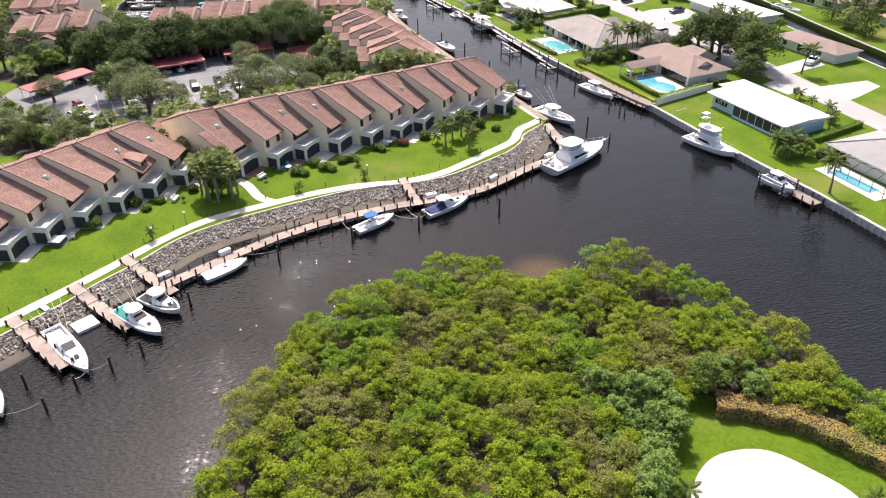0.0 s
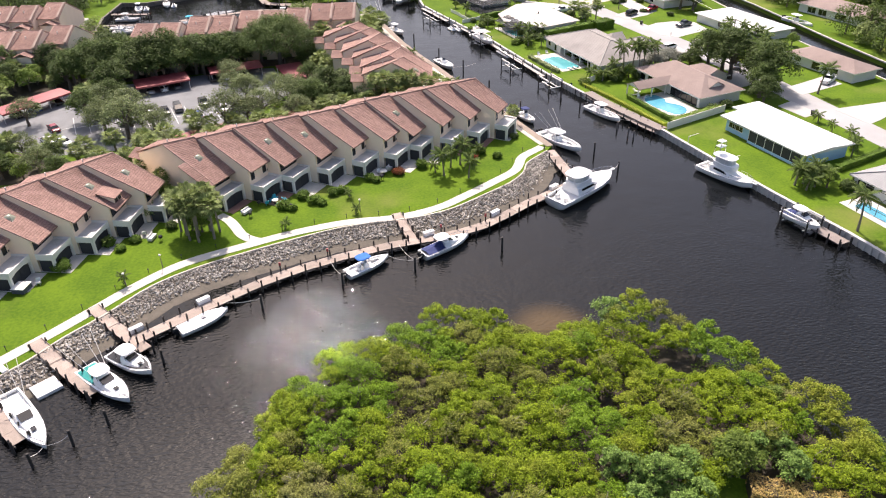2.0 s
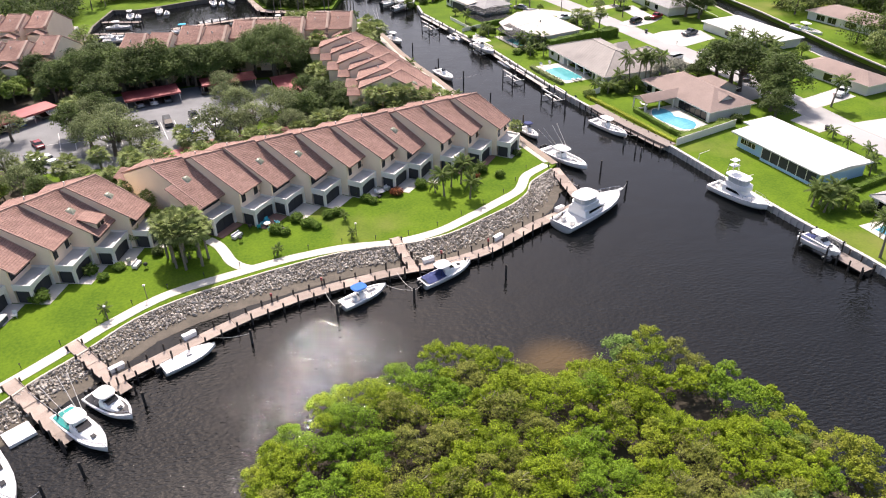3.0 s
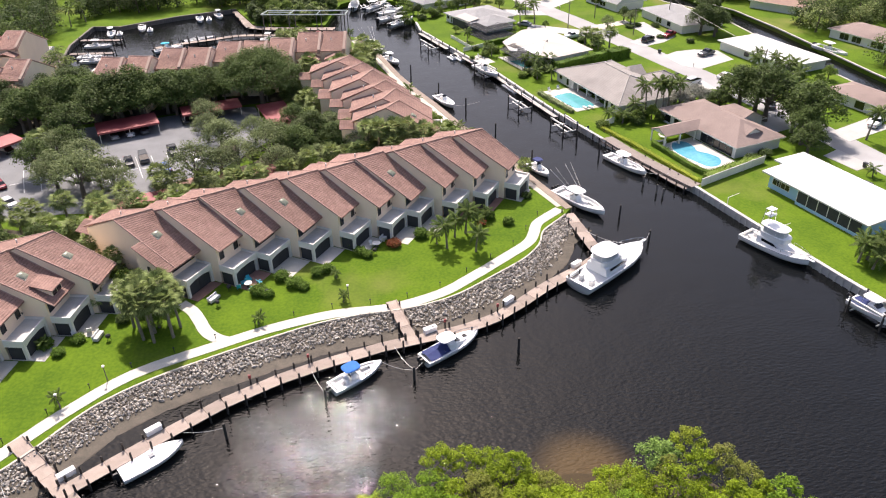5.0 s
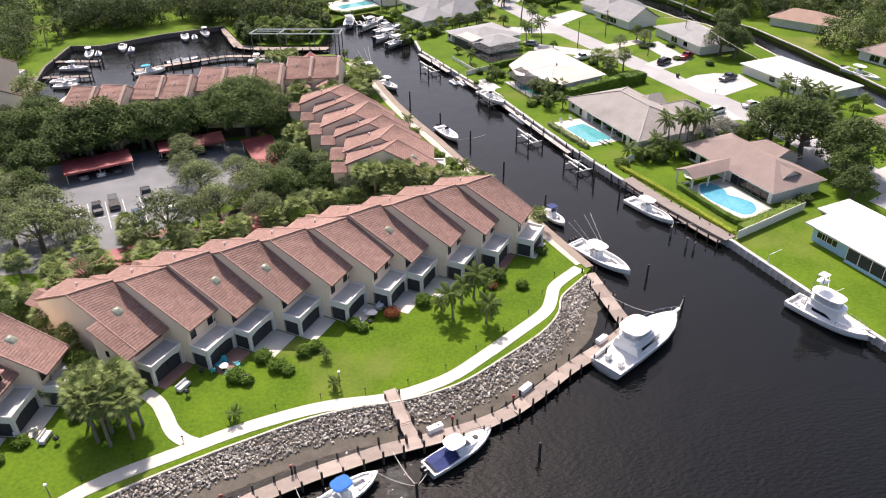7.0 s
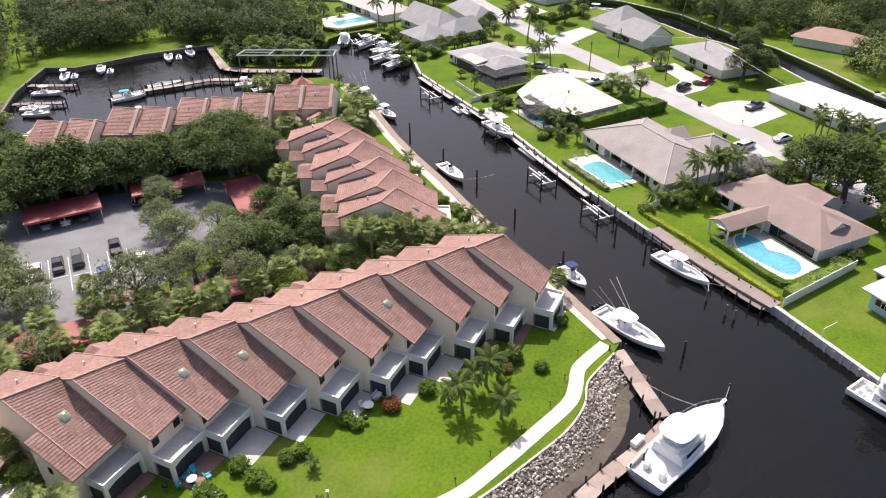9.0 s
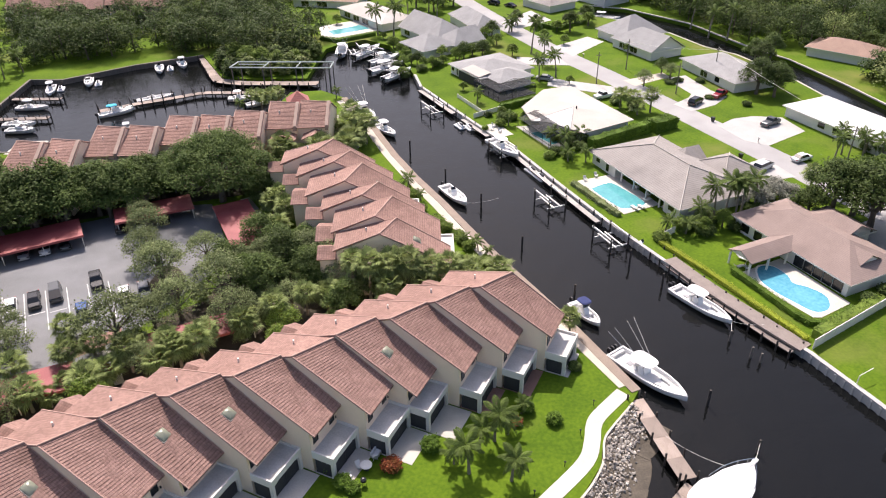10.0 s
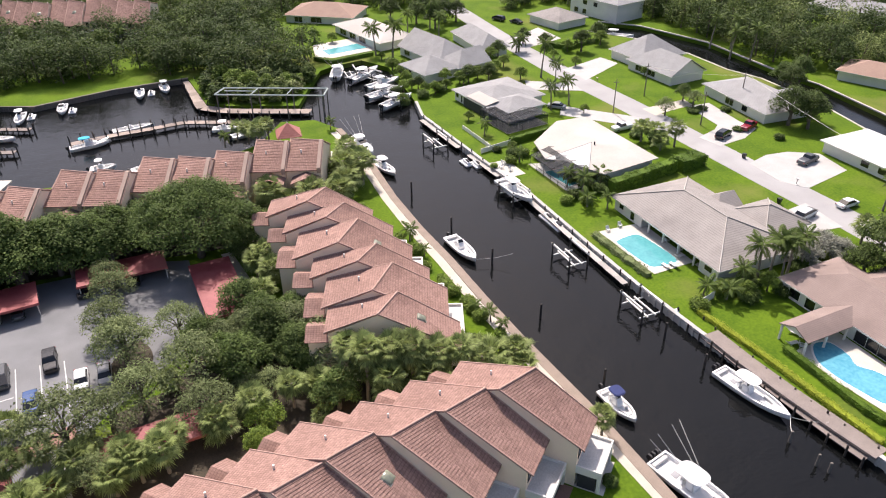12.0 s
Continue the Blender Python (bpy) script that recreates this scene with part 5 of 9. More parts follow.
for x, y, top in [(-46.1, 74.6, 2.3), (-42.0, 69.8, 2.3), (-36.0, 76.4, 2.4), (-39.6, 73.6, 2.2), (-32.8, 79.4, 2.3), (-28.4, 90.0, 2.3), (-16.4, 100.6, 2.4), (-4.6, 105.0, 2.3), (6.8, 107.6, 2.3), (21.4, 111.2, 2.5),
                  (31.9, 185.2, 2.7), (36.6, 169.6, 2.9), (48.4, 177.8, 2.9), (51.2, 170.8, 2.6), (55.6, 156.6, 1.9), (56.8, 152.8, 1.9), (27.6, 201.2, 3.0), (22.4, 213.2, 2.8), (46.9, 144.8, 2.6), (57.6, 151.6, 1.6), (49.2, 136.4, 2.2), (16.6, 228.2, 3.0)]:
    p = thing("mooring_pile", "dark timber mooring pile standing in the water", "pile", x, y, 0, group="mooring piles")
    pile(p, 0, 0, top, 0.17, PILE if top > 2 else PILEGREY)


def ramp(ax, ay, bx, by, width, run=4.6):
    """A sloping plank ramp from the path over the riprap down to a dock."""
    L = math.hypot(bx - ax, by - ay)
    r = thing("dock_ramp", "sloping wooden ramp over the riprap with side rails", "ramp", ax, ay, 0, math.degrees(math.atan2(by - ay, bx - ax)), "dock ramps")
    w, top, low = width / 2, LAND + 0.16, DECK + 0.06
    part("planks", Shape().side([(-1.2, top - 0.14), (-1.2, top), (0.2, top), (run, low), (run, low - 0.14)], -w, w), WOOD, r).matrix_basis = pose(0, 0, 0, 0, 0, -90)
    for sg in (-1, 1):
        part("curb_rail", Shape().tube([(-1.1, sg * w, top + 0.08), (0.2, sg * w, top + 0.08), (run, sg * w, low + 0.08)], 0.07, 5), WOOD, r)
        for q in (0.1, 2.3, 4.5):
            part("post", Shape().tube([(q, sg * (w + 0.1), -0.8), (q, sg * (w + 0.1), LAND + 0.75 - q * 0.05)], 0.1, 7), PILE, r)


for q in ((5.1, 122.4, 7.2, 115.0, 1.6), (-39.9, 101.4, -31.0, 92.0, 1.8), (-45.6, 94.4, -35.2, 83.9, 1.9), (-51.8, 87.3, -41.6, 76.6, 1.9), (-58.5, 79.2, -49.0, 69.6, 1.9)):
    ramp(*q)


def dock_box(x, y, turn):
    b = thing("dock_box", "white fibreglass dock locker on the dock", "dock box", x, y, DECK, turn, "dock lockers")
    part("body", Shape().box(-0.95, -0.36, 0, 0.95, 0.36, 0.52, 0.04), GEL, b)
    part("lid", Shape().box(-1.0, -0.4, 0.525, 1.0, 0.4, 0.72, 0.05), GEL, b)


for x, y, h in [(9.8, 116.3, 22), (22.0, 121.5, 38), (-33.2, 96.4, 38), (-24.9, 102.0, 36), (34.6, 129.6, 36), (-48.6, 89.9, -45)]:
    dock_box(x, y, h)


def pedestal(x, y):
    p = thing("dock_pedestal", "dark dock post with red extinguisher box", "pedestal", x, y, DECK, 0, "dock pedestals")
    part("post", Shape().box(-0.1, -0.1, -0.4, 0.1, 0.1, 0.95), BLACK, p)
    part("box", Shape().box(-0.17, -0.13, 0.95, 0.17, 0.13, 1.45, 0.03), REDMETAL, p)


for x, y in [(12.0, 116.9), (20.0, 119.4), (-6.9, 112.0), (-14.2, 108.9)]:
    pedestal(x, y)


# ---- boats ----
def hull_rings(L, B, free, draft=0.35, full=2.4):
    """Outer sections of a hull from the transom to the stem: half beam, keel and sheer."""
    out = []
    for s in (0.0, 0.12, 0.3, 0.5, 0.66, 0.8, 0.9, 0.96, 1.0):
        b = B / 2 * (1 - max(0, (s - 0.45) / 0.55) ** full) * (0.93 + 0.07 * min(1, s / 0.3))
        b = max(b, 0.04)
        sheer = free * (0.86 + 0.34 * s ** 1.6)
        chine = b * (0.86 - 0.28 * s ** 2)
        keel = -draft + (draft + free * 0.55) * max(0, (s - 0.62) / 0.38) ** 2.2
        out.append((s * L, b, chine, keel, sheer))
    return out


def oval(cy, hx, hy, n=20, p=3.2):
    """A rounded rectangle round (0, cy)."""
    out = []
    for i in range(n):
        c, q = math.cos(math.tau * i / n), math.sin(math.tau * i / n)
        out.append((math.copysign(abs(c) ** (2 / p), c) * hx, cy + math.copysign(abs(q) ** (2 / p), q) * hy))
    return out


def boat(label, L, B, free, style, x, y, turn, lift=0.0, canvas=None, outboards=2, top=None, group="moored boats", rods=False, deckmat=None):
    """x across, y from transom to bow."""
    bt = thing("boat", label, "boat", x, y, lift, turn, group)
    R = hull_rings(L, B, free, 0.35, 3.2 if style == "yacht" else 2.7)
    rings = []
    for yy, b, c, k, z in R:
        mid = (k + z) * 0.32
        rings.append([(-b, yy, z), (-b * 0.97, yy, z * 0.6), (-c, yy, min(mid, z * 0.5) - 0.02), (0, yy, k), (c, yy, min(mid, z * 0.5) - 0.02), (b * 0.97, yy, z * 0.6), (b, yy, z)])
    hs = Shape()
    n = 7
    k0 = len(hs.v)
    hs.v += [p for r in rings for p in r]
    hs.f += [(k0 + i * n + j, k0 + i * n + j + 1, k0 + (i + 1) * n + j + 1, k0 + (i + 1) * n + j) for i in range(len(rings) - 1) for j in range(n - 1)]
    hs.f.append(tuple(k0 + j for j in range(n)))
    hs.f.append(tuple(k0 + (len(rings) - 1) * n + j for j in range(n)))
    part("hull", hs, GEL, bt, "glossy white hull", True)
    part("rub_rail", Shape().tube([(-b - 0.01, yy, z - 0.07) for yy, b, c, k, z in R] + [(b + 0.01, yy, z - 0.07) for yy, b, c, k, z in R[::-1]], 0.045, 4), RUBRAIL, bt, "grey rub rail below the gunwale")
    # gunwale and sunk deck
    cut = {"console": 0.86, "cabin": 0.42, "yacht": 0.26, "skiff": 0.9, "decked": 0.0}[style]
    g, dk = Shape(), Shape()
    inner = []
    for yy, b, c, k, z in R:
        w = max(b - (0.24 if yy / L < 0.9 else 0.3), 0.015)
        inner.append((yy, w, z))
    g.grid([[(-b, yy, z), (-w, yy, z + 0.02), (-w, yy, z - (0.42 * free if yy / L < cut else 0.0))] for (yy, b, c, k, z), (_, w, _) in zip(R, inner)])
    g.grid([[(b, yy, z), (w, yy, z + 0.02), (w, yy, z - (0.42 * free if yy / L < cut else 0.0))] for (yy, b, c, k, z), (_, w, _) in zip(R, inner)])
    g.box(-R[0][1], 0.0, R[0][4] - 0.3, R[0][1], 0.22, R[0][4] + 0.02)
    part("gunwale", g, GEL, bt, smooth=False)
    dk.grid([[(-w, yy, z - (0.42 * free if yy / L < cut else -0.05)), (0, yy, z - (0.42 * free if yy / L < cut else -0.14)), (w, yy, z - (0.42 * free if yy / L < cut else -0.05))] for yy, w, z in inner])
    part("deck", dk, deckmat or DECKWHITE, bt)
    zd = free * 0.5
    if style in ("console", "skiff"):
        cy = L * 0.42
        cw = B * 0.17
        part("console", Shape().side([(cy - 0.45, zd), (cy - 0.45, zd + 1.05), (cy + 0.25, zd + 1.15), (cy + 0.75, zd + 0.55), (cy + 0.75, zd)], -cw, cw), GEL, bt)
        part("windshield", Shape().add([(-cw, cy + 0.25, zd + 1.15), (cw, cy + 0.25, zd + 1.15), (cw * 0.9, cy, zd + 1.6), (-cw * 0.9, cy, zd + 1.6), (-cw, cy + 0.29, zd + 1.15), (cw, cy + 0.29, zd + 1.15), (cw * 0.9, cy + 0.04, zd + 1.6), (-cw * 0.9, cy + 0.04, zd + 1.6)],
                                       [(0, 1, 2, 3), (4, 5, 6, 7), (0, 1, 5, 4), (1, 2, 6, 5), (2, 3, 7, 6), (3, 0, 4, 7)]), GLASS, bt)
        seat = part("helm_seat", Shape().box(-cw, cy - 1.3, zd, cw, cy - 0.85, zd + 0.75, 0.05), GEL, bt)
        part("cushion", Shape().box(-cw, cy - 1.34, zd + 0.752, cw, cy - 0.8, zd + 0.88, 0.04), CUSHION, seat)
        part("bow_seat", Shape().prism([(-B * 0.3, L * 0.62), (-B * 0.14, L * 0.62), (-B * 0.1, L * 0.76), (B * 0.1, L * 0.76), (B * 0.14, L * 0.62), (B * 0.3, L * 0.62), (B * 0.16, L * 0.84), (-B * 0.16, L * 0.84)], zd, zd + 0.5), CUSHION, bt, "pale cushioned bow seat")
        part("aft_bench", Shape().box(-B * 0.34, 0.32, zd - 0.1, B * 0.34, 0.85, zd + 0.38, 0.05), CUSHION, bt)
        part("deck_hatch", Shape().box(-B * 0.12, L * 0.2, free * 0.48, B * 0.12, L * 0.27, free * 0.5 + 0.06, 0.02), RUBRAIL, bt)
        part("helm_panel", Shape().box(-cw * 0.8, cy - 0.47, zd + 0.6, cw * 0.8, cy - 0.44, zd + 1.0), BLACK, bt)
        if top is not None:
            tz = zd + 2.05
            t = part("top", Shape().prism(oval(cy - 0.2, B * 0.37, L * 0.15), tz, tz + 0.08).prism(oval(cy - 0.2, B * 0.33, L * 0.13), tz + 0.08, tz + 0.14), top, bt, "rounded sun top over the console")
            for px, py in ((-cw, cy - 0.5), (cw, cy - 0.5), (-cw, cy + 0.5), (cw, cy + 0.5)):
                part("strut", Shape().tube([(px, py, zd), (px * 1.3, py, tz)], 0.03, 5), CHROME, t)
    if style == "cabin":
        a, b2 = L * 0.40, L * 0.80
        z0 = free * 1.0
        cab = Shape()
        rr = []
        for s, wf, hh in ((0.0, 0.74, 0.95), (0.25, 0.76, 0.98), (0.5, 0.70, 0.62), (0.8, 0.52, 0.34), (1.0, 0.25, 0.12)):
            yy, w = a + (b2 - a) * s, B / 2 * wf
            rr.append([(-w, yy, z0 - 0.15), (-w * 0.86, yy, z0 + hh * 0.8), (-w * 0.6, yy, z0 + hh), (w * 0.6, yy, z0 + hh), (w * 0.86, yy, z0 + hh * 0.8), (w, yy, z0 - 0.15)])
        cab.loft(rr)
        part("cabin", cab, GEL, bt, smooth=False)
        part("windshield", Shape().add([(-B * 0.27, a + (b2 - a) * 0.27, z0 + 0.99), (B * 0.27, a + (b2 - a) * 0.27, z0 + 0.99), (B * 0.25, a + (b2 - a) * 0.5, z0 + 0.66), (-B * 0.25, a + (b2 - a) * 0.5, z0 + 0.66),
                                        (-B * 0.27, a + (b2 - a) * 0.29, z0 + 1.03), (B * 0.27, a + (b2 - a) * 0.29, z0 + 1.03), (B * 0.25, a + (b2 - a) * 0.52, z0 + 0.70), (-B * 0.25, a + (b2 - a) * 0.52, z0 + 0.70)],
                                       [(0, 1, 2, 3), (4, 5, 6, 7), (0, 1, 5, 4), (1, 2, 6, 5), (2, 3, 7, 6), (3, 0, 4, 7)]), GLASS, bt)
        part("hatch", Shape().box(-0.28, b2 - L * 0.09, z0 + 0.36, 0.28, b2 - L * 0.03, z0 + 0.45, 0.02), GLASS, bt)
        if top is not None:
            t = part("top", Shape().prism(oval(a + 0.1, B * 0.38, 1.25), z0 + 1.52, z0 + 1.62).prism(oval(a + 0.1, B * 0.33, 1.1), z0 + 1.62, z0 + 1.69), top, bt, "hard top over the helm")
            for px, py in ((-B * 0.33, a - 0.8), (B * 0.33, a - 0.8), (-B * 0.3, a + 1.0), (B * 0.3, a + 1.0)):
                part("strut", Shape().tube([(px, py, z0 - 0.1), (px, py, z0 + 1.56)], 0.035, 5), CHROME, t)
        if canvas is not None:
            part("cockpit_cover", Shape().grid([[(-B * 0.42, 0.5, free * 0.95), (0, 0.5, free * 1.12), (B * 0.42, 0.5, free * 0.95)], [(-B * 0.44, L * 0.22, free), (0, L * 0.22, free * 1.3), (B * 0.44, L * 0.22, free)],
                                                [(-B * 0.4, a + 0.1, free * 1.05), (0, a + 0.1, z0 + 0.95), (B * 0.4, a + 0.1, free * 1.05)]]), canvas, bt, "canvas cover over the cockpit")
        rail = [(-b + 0.08, yy, z + 0.5) for yy, b, c, k, z in R[4:]] + [(b - 0.08, yy, z + 0.5) for yy, b, c, k, z in R[:3:-1]]
        rl = part("bow_rail", Shape().tube(rail, 0.03, 5), CHROME, bt)
        for yy, b, c, k, z in R[4:8]:
            for sg in (-1, 1):
                part("stanchion", Shape().tube([(sg * (b - 0.08), yy, z), (sg * (b - 0.08), yy, z + 0.5)], 0.02, 4), CHROME, rl)
    if style == "yacht":
        z0 = free
        a, b2 = L * 0.26, L * 0.72
        rr = []
        for s, wf, hh in ((0.0, 0.80, 1.25), (0.3, 0.82, 1.3), (0.55, 0.76, 1.25), (0.78, 0.6, 0.5), (1.0, 0.3, 0.15)):
            yy, w = a + (b2 - a) * s, B / 2 * wf
            rr.append([(-w, yy, z0 - 0.2), (-w * 0.88, yy, z0 + hh * 0.85), (-w * 0.7, yy, z0 + hh), (w * 0.7, yy, z0 + hh), (w * 0.88, yy, z0 + hh * 0.85), (w, yy, z0 - 0.2)])
        part("cabin", Shape().loft(rr), GEL, bt)
        for sg in (-1, 1):
            w = B / 2
            part("side_window", Shape().add([(sg * w * 0.80, a + 0.9, z0 + 0.5), (sg * w * 0.755, a + 0.9, z0 + 0.92), (sg * w * 0.74, a + (b2 - a) * 0.55, z0 + 0.85), (sg * w * 0.72, a + (b2 - a) * 0.72, z0 + 0.35), (sg * (w * 0.80 + 0.03), a + 0.9, z0 + 0.5), (sg * (w * 0.755 + 0.03), a + 0.9, z0 + 0.92), (sg * (w * 0.74 + 0.03), a + (b2 - a) * 0.55, z0 + 0.85), (sg * (w * 0.72 + 0.03), a + (b2 - a) * 0.72, z0 + 0.35)],
                                            [(0, 1, 2, 3), (4, 5, 6, 7), (0, 1, 5, 4), (1, 2, 6, 5), (2, 3, 7, 6), (3, 0, 4, 7)]), GLASS, bt)
        fc = a + 2.1
        fb = part("flybridge", Shape().prism(oval(fc + 0.2, B * 0.36, 2.5), z0 + 1.2, z0 + 2.0), GEL, bt)
        part("enclosure", Shape().prism(oval(fc, B * 0.31, 1.95), z0 + 2.0, z0 + 3.05), VINYL, fb, "pale clear-vinyl bridge enclosure")
        for j in range(8):
            c, q = math.cos(math.tau * (j + 0.5) / 8), math.sin(math.tau * (j + 0.5) / 8)
            part("frame_tube", Shape().tube([(c * B * 0.325, fc + q * 2.05, z0 + 1.9), (c * B * 0.325, fc + q * 2.05, z0 + 3.1)], 0.035, 5), TRIM, fb)
        top_ = Shape().prism(oval(fc - 0.1, B * 0.37, 2.35), z0 + 3.05, z0 + 3.2)
        top_.prism(oval(fc - 0.1, B * 0.30, 1.9), z0 + 3.2, z0 + 3.28)
        part("hard_top", top_, GEL, fb)
        rail = [(-b + 0.1, yy, z + 0.75) for yy, b, c, k, z in R[4:]] + [(b - 0.1, yy, z + 0.75) for yy, b, c, k, z in R[:3:-1]]
        rl = part("bow_rail", Shape().tube(rail, 0.035, 5), CHROME, bt)
        for yy, b, c, k, z in R[4:8]:
            for sg in (-1, 1):
                part("stanchion", Shape().tube([(sg * (b - 0.1), yy, z), (sg * (b - 0.1), yy, z + 0.75)], 0.025, 4), CHROME, rl)
        part("pulpit", Shape().box(-0.25, L - 0.3, R[-1][4] - 0.02, 0.25, L + 0.8, R[-1][4] + 0.1, 0.04), GEL, bt)
        for sg in (-1, 1):
            part("fighting_seat", Shape().box(sg * B * 0.2 - 0.3, L * 0.1, zd, sg * B * 0.2 + 0.3, L * 0.15, zd + 0.8, 0.06), DECKWHITE, bt)
    if style == "decked":
        part("deck_cover", Shape().grid([[(-w * 0.8, yy, z + 0.03), (-w * 0.4, yy, z + 0.16), (0, yy, z + 0.2), (w * 0.4, yy, z + 0.16), (w * 0.8, yy, z + 0.03)] for yy, w, z in inner]), GEL, bt, "smooth white cover over the whole deck")
        part("hatch", Shape().box(-0.28, L * 0.46, free * 1.1, 0.28, L * 0.54, free * 1.1 + 0.2, 0.03), RUBRAIL, bt)
        part("mast", Shape().tube([(-0.2, L * 0.1, free * 1.25), (0.3, L * 0.9, free * 1.9)], 0.04, 5), TRIM, bt, "thin spar lying along the deck")
    for i in range(outboards):
        ox = (i - (outboards - 1) / 2) * 0.62
        zm = free * 0.55
        cowl = [[(ox - w, y0, z), (ox - w * 0.6, y0 - 0.07, z), (ox + w * 0.6, y0 - 0.07, z), (ox + w, y0, z), (ox + w, y1, z), (ox - w, y1, z)] for w, y0, y1, z in ((0.17, -0.6, -0.16, zm), (0.22, -0.72, -0.12, zm + 0.2), (0.22, -0.74, -0.14, zm + 0.5), (0.14, -0.62, -0.22, zm + 0.74))]
        ob = part("outboard", Shape().loft(cowl), BLACK, bt, "black outboard motor")
        part("leg", Shape().box(ox - 0.07, -0.5, -0.5, ox + 0.07, -0.2, free * 0.56), BLACK, ob)
    if rods:
        for i, (rx, ang) in enumerate(((-B * 0.36, -0.25), (B * 0.36, 0.25), (-B * 0.2, -0.1), (B * 0.2, 0.1))):
            part("outrigger", Shape().tube([(rx, L * 0.38, free + 1.6), (rx + ang * 5, L * 0.38 - 4.2, free + 4.6)], 0.035, 4), TRIM, bt)
    return bt


def heading(ax, ay, bx, by):
    """Turn that points a boat's bow from a to b."""
    return math.degrees(math.atan2(by - ay, bx - ax)) - 90


def moor(label, ax, ay, bx, by, B, free, style, **more):
    return boat(label, math.hypot(bx - ax, by - ay), B, free, style, ax, ay, heading(ax, ay, bx, by), **more)


moor("white flybridge motor yacht moored at the dock corner", 33.3, 124.0, 46.8, 133.5, 5.1, 1.7, "yacht", outboards=0)
moor("white cabin boat with navy cockpit cover at the dock", 8.3, 110.6, 16.4, 115.3, 2.9, 1.1, "cabin", canvas=CANVASNAVY, top=GEL)
moor("white centre console boat with bright blue top", -3.9, 106.8, 2.7, 110.9, 2.7, 1.0, "console", top=CANVASBLUE, outboards=1)
moor("plain white covered day boat beside the dock", -27.4, 95.9, -21.2, 100.0, 2.8, 0.95, "decked", outboards=1)
moor("white hardtop boat with dark cockpit by the pier", -35.4, 92.2, -29.2, 87.2, 2.9, 1.15, "cabin", top=GEL, deckmat=BLACK, canvas=BLACK)
moor("white cabin boat with teal mesh cover and outriggers", -38.2, 89.4, -30.8, 82.2, 3.0, 1.15, "cabin", canvas=CANVASTEAL, top=GEL, rods=True, outboards=2)
moor("white sport boat tied between piles", -46.6, 85.8, -38.6, 75.6, 2.9, 1.1, "cabin", outboards=2, canvas=None, rods=True)
moor("white open boat at the end slip", -53.6, 77.6, -46.6, 68.8, 2.8, 1.1, "console", outboards=2)
moor("white centre console with outriggers at the bulkhead", 38.3, 155.8, 44.2, 145.2, 3.6, 1.3, "console", top=GEL, outboards=3, rods=True)
moor("small white boat with navy top beside the canal walk", 36.0, 168.2, 38.2, 162.0, 2.4, 0.9, "console", top=CANVASNAVY, outboards=1)
moor("white bow rider boat tied to canal piles", 21.6, 210.0, 24.8, 201.4, 2.9, 1.1, "console", outboards=1)
moor("white centre console boat by the far canal walk", 10.2, 244.4, 14.0, 236.6, 2.6, 1.0, "console", top=GEL)
moor("white sport boat with raised outriggers", 5.4, 257.6, 10.0, 247.4, 3.1, 1.2, "cabin", top=GEL, rods=True)
moor("white centre console moored at the grey dock", 52.6, 169.6, 57.2, 159.6, 2.9, 1.1, "console", top=GEL, outboards=2)
sf = moor("white sportfishing boat with tall tuna tower", 65.6, 135.2, 70.8, 124.6, 3.9, 1.5, "yacht", outboards=0)
part("tower_platform", Shape().box(-0.8, 3.0, 6.2, 0.8, 4.3, 6.3, 0.03), GEL, sf)
for sx in (-1, 1):
    for yy in (2.7, 4.5):
        part("tower_leg", Shape().tube([(sx * 1.3, yy, 1.6), (sx * 0.7, yy * 0.6 + 1.4, 6.2), (sx * 0.6, yy * 0.5 + 1.8, 7.2)], 0.05, 5), CHROME, sf)
part("tower_top", Shape().box(-0.7, 3.0, 7.2, 0.7, 4.2, 7.3, 0.03), GEL, sf)

# boats in the marina basin and at the head of the canal
for i, (a, b) in enumerate([((-76.4, 287.0), (-74.6, 278.6)), ((-67.8, 291.6), (-66.2, 284.4)), ((-50.6, 300.4), (-48.8, 292.6)), ((-45.0, 303.2), (-42.6, 296.4)), ((-57.6, 261.4), (-49.8, 264.4)),
                            ((-50.4, 270.4), (-41.4, 273.4)), ((-27.0, 268.2), (-20.6, 268.0)), ((-22.0, 262.6), (-16.6, 264.8)), ((-79.0, 259.0), (-71.4, 258.4)), ((-80.0, 270.6), (-71.8, 269.4)), ((-77, 255), (-70, 254)),
                            ((-41, 247), (-36, 249)), ((-50.0, 249.4), (-44.8, 250.2))]):
    lab = ["white centre console boat at the marina wall", "white open boat in the marina", "white runabout in the marina slip"][i % 3]
    moor(lab, *a, *b, 2.5, 1.0, ["console", "cabin", "skiff"][i % 3], top=[GEL, None, None][i % 3] if i != 4 else CANVASCYAN, outboards=1 + i % 2, group="marina boats")
for i, (a, b, B) in enumerate([((2.2, 298.6), (3.6, 309.6), 3.4), ((6.4, 296.4), (14.4, 306.0), 3.3), ((10.6, 289.4), (19.6, 295.4), 3.0), ((10.4, 281.8), (20.6, 288.6), 3.4), ((13.8, 274.6), (21.8, 281.8), 3.2)]):
    moor(["white sport boat raised on a lift", "white centre console on a boat lift", "white boat with blue trim on a lift"][i % 3], *a, *b, B, 1.25, ["cabin", "console", "cabin", "console", "console"][i], top=GEL, lift=0.6, outboards=2 + i % 2, rods=i == 0, group="lifted boats")
lb = moor("white centre console boat on a canal lift", 34.4, 228.6, 38.6, 218.6, 2.9, 1.15, "console", top=GEL, lift=1.1, outboards=2)
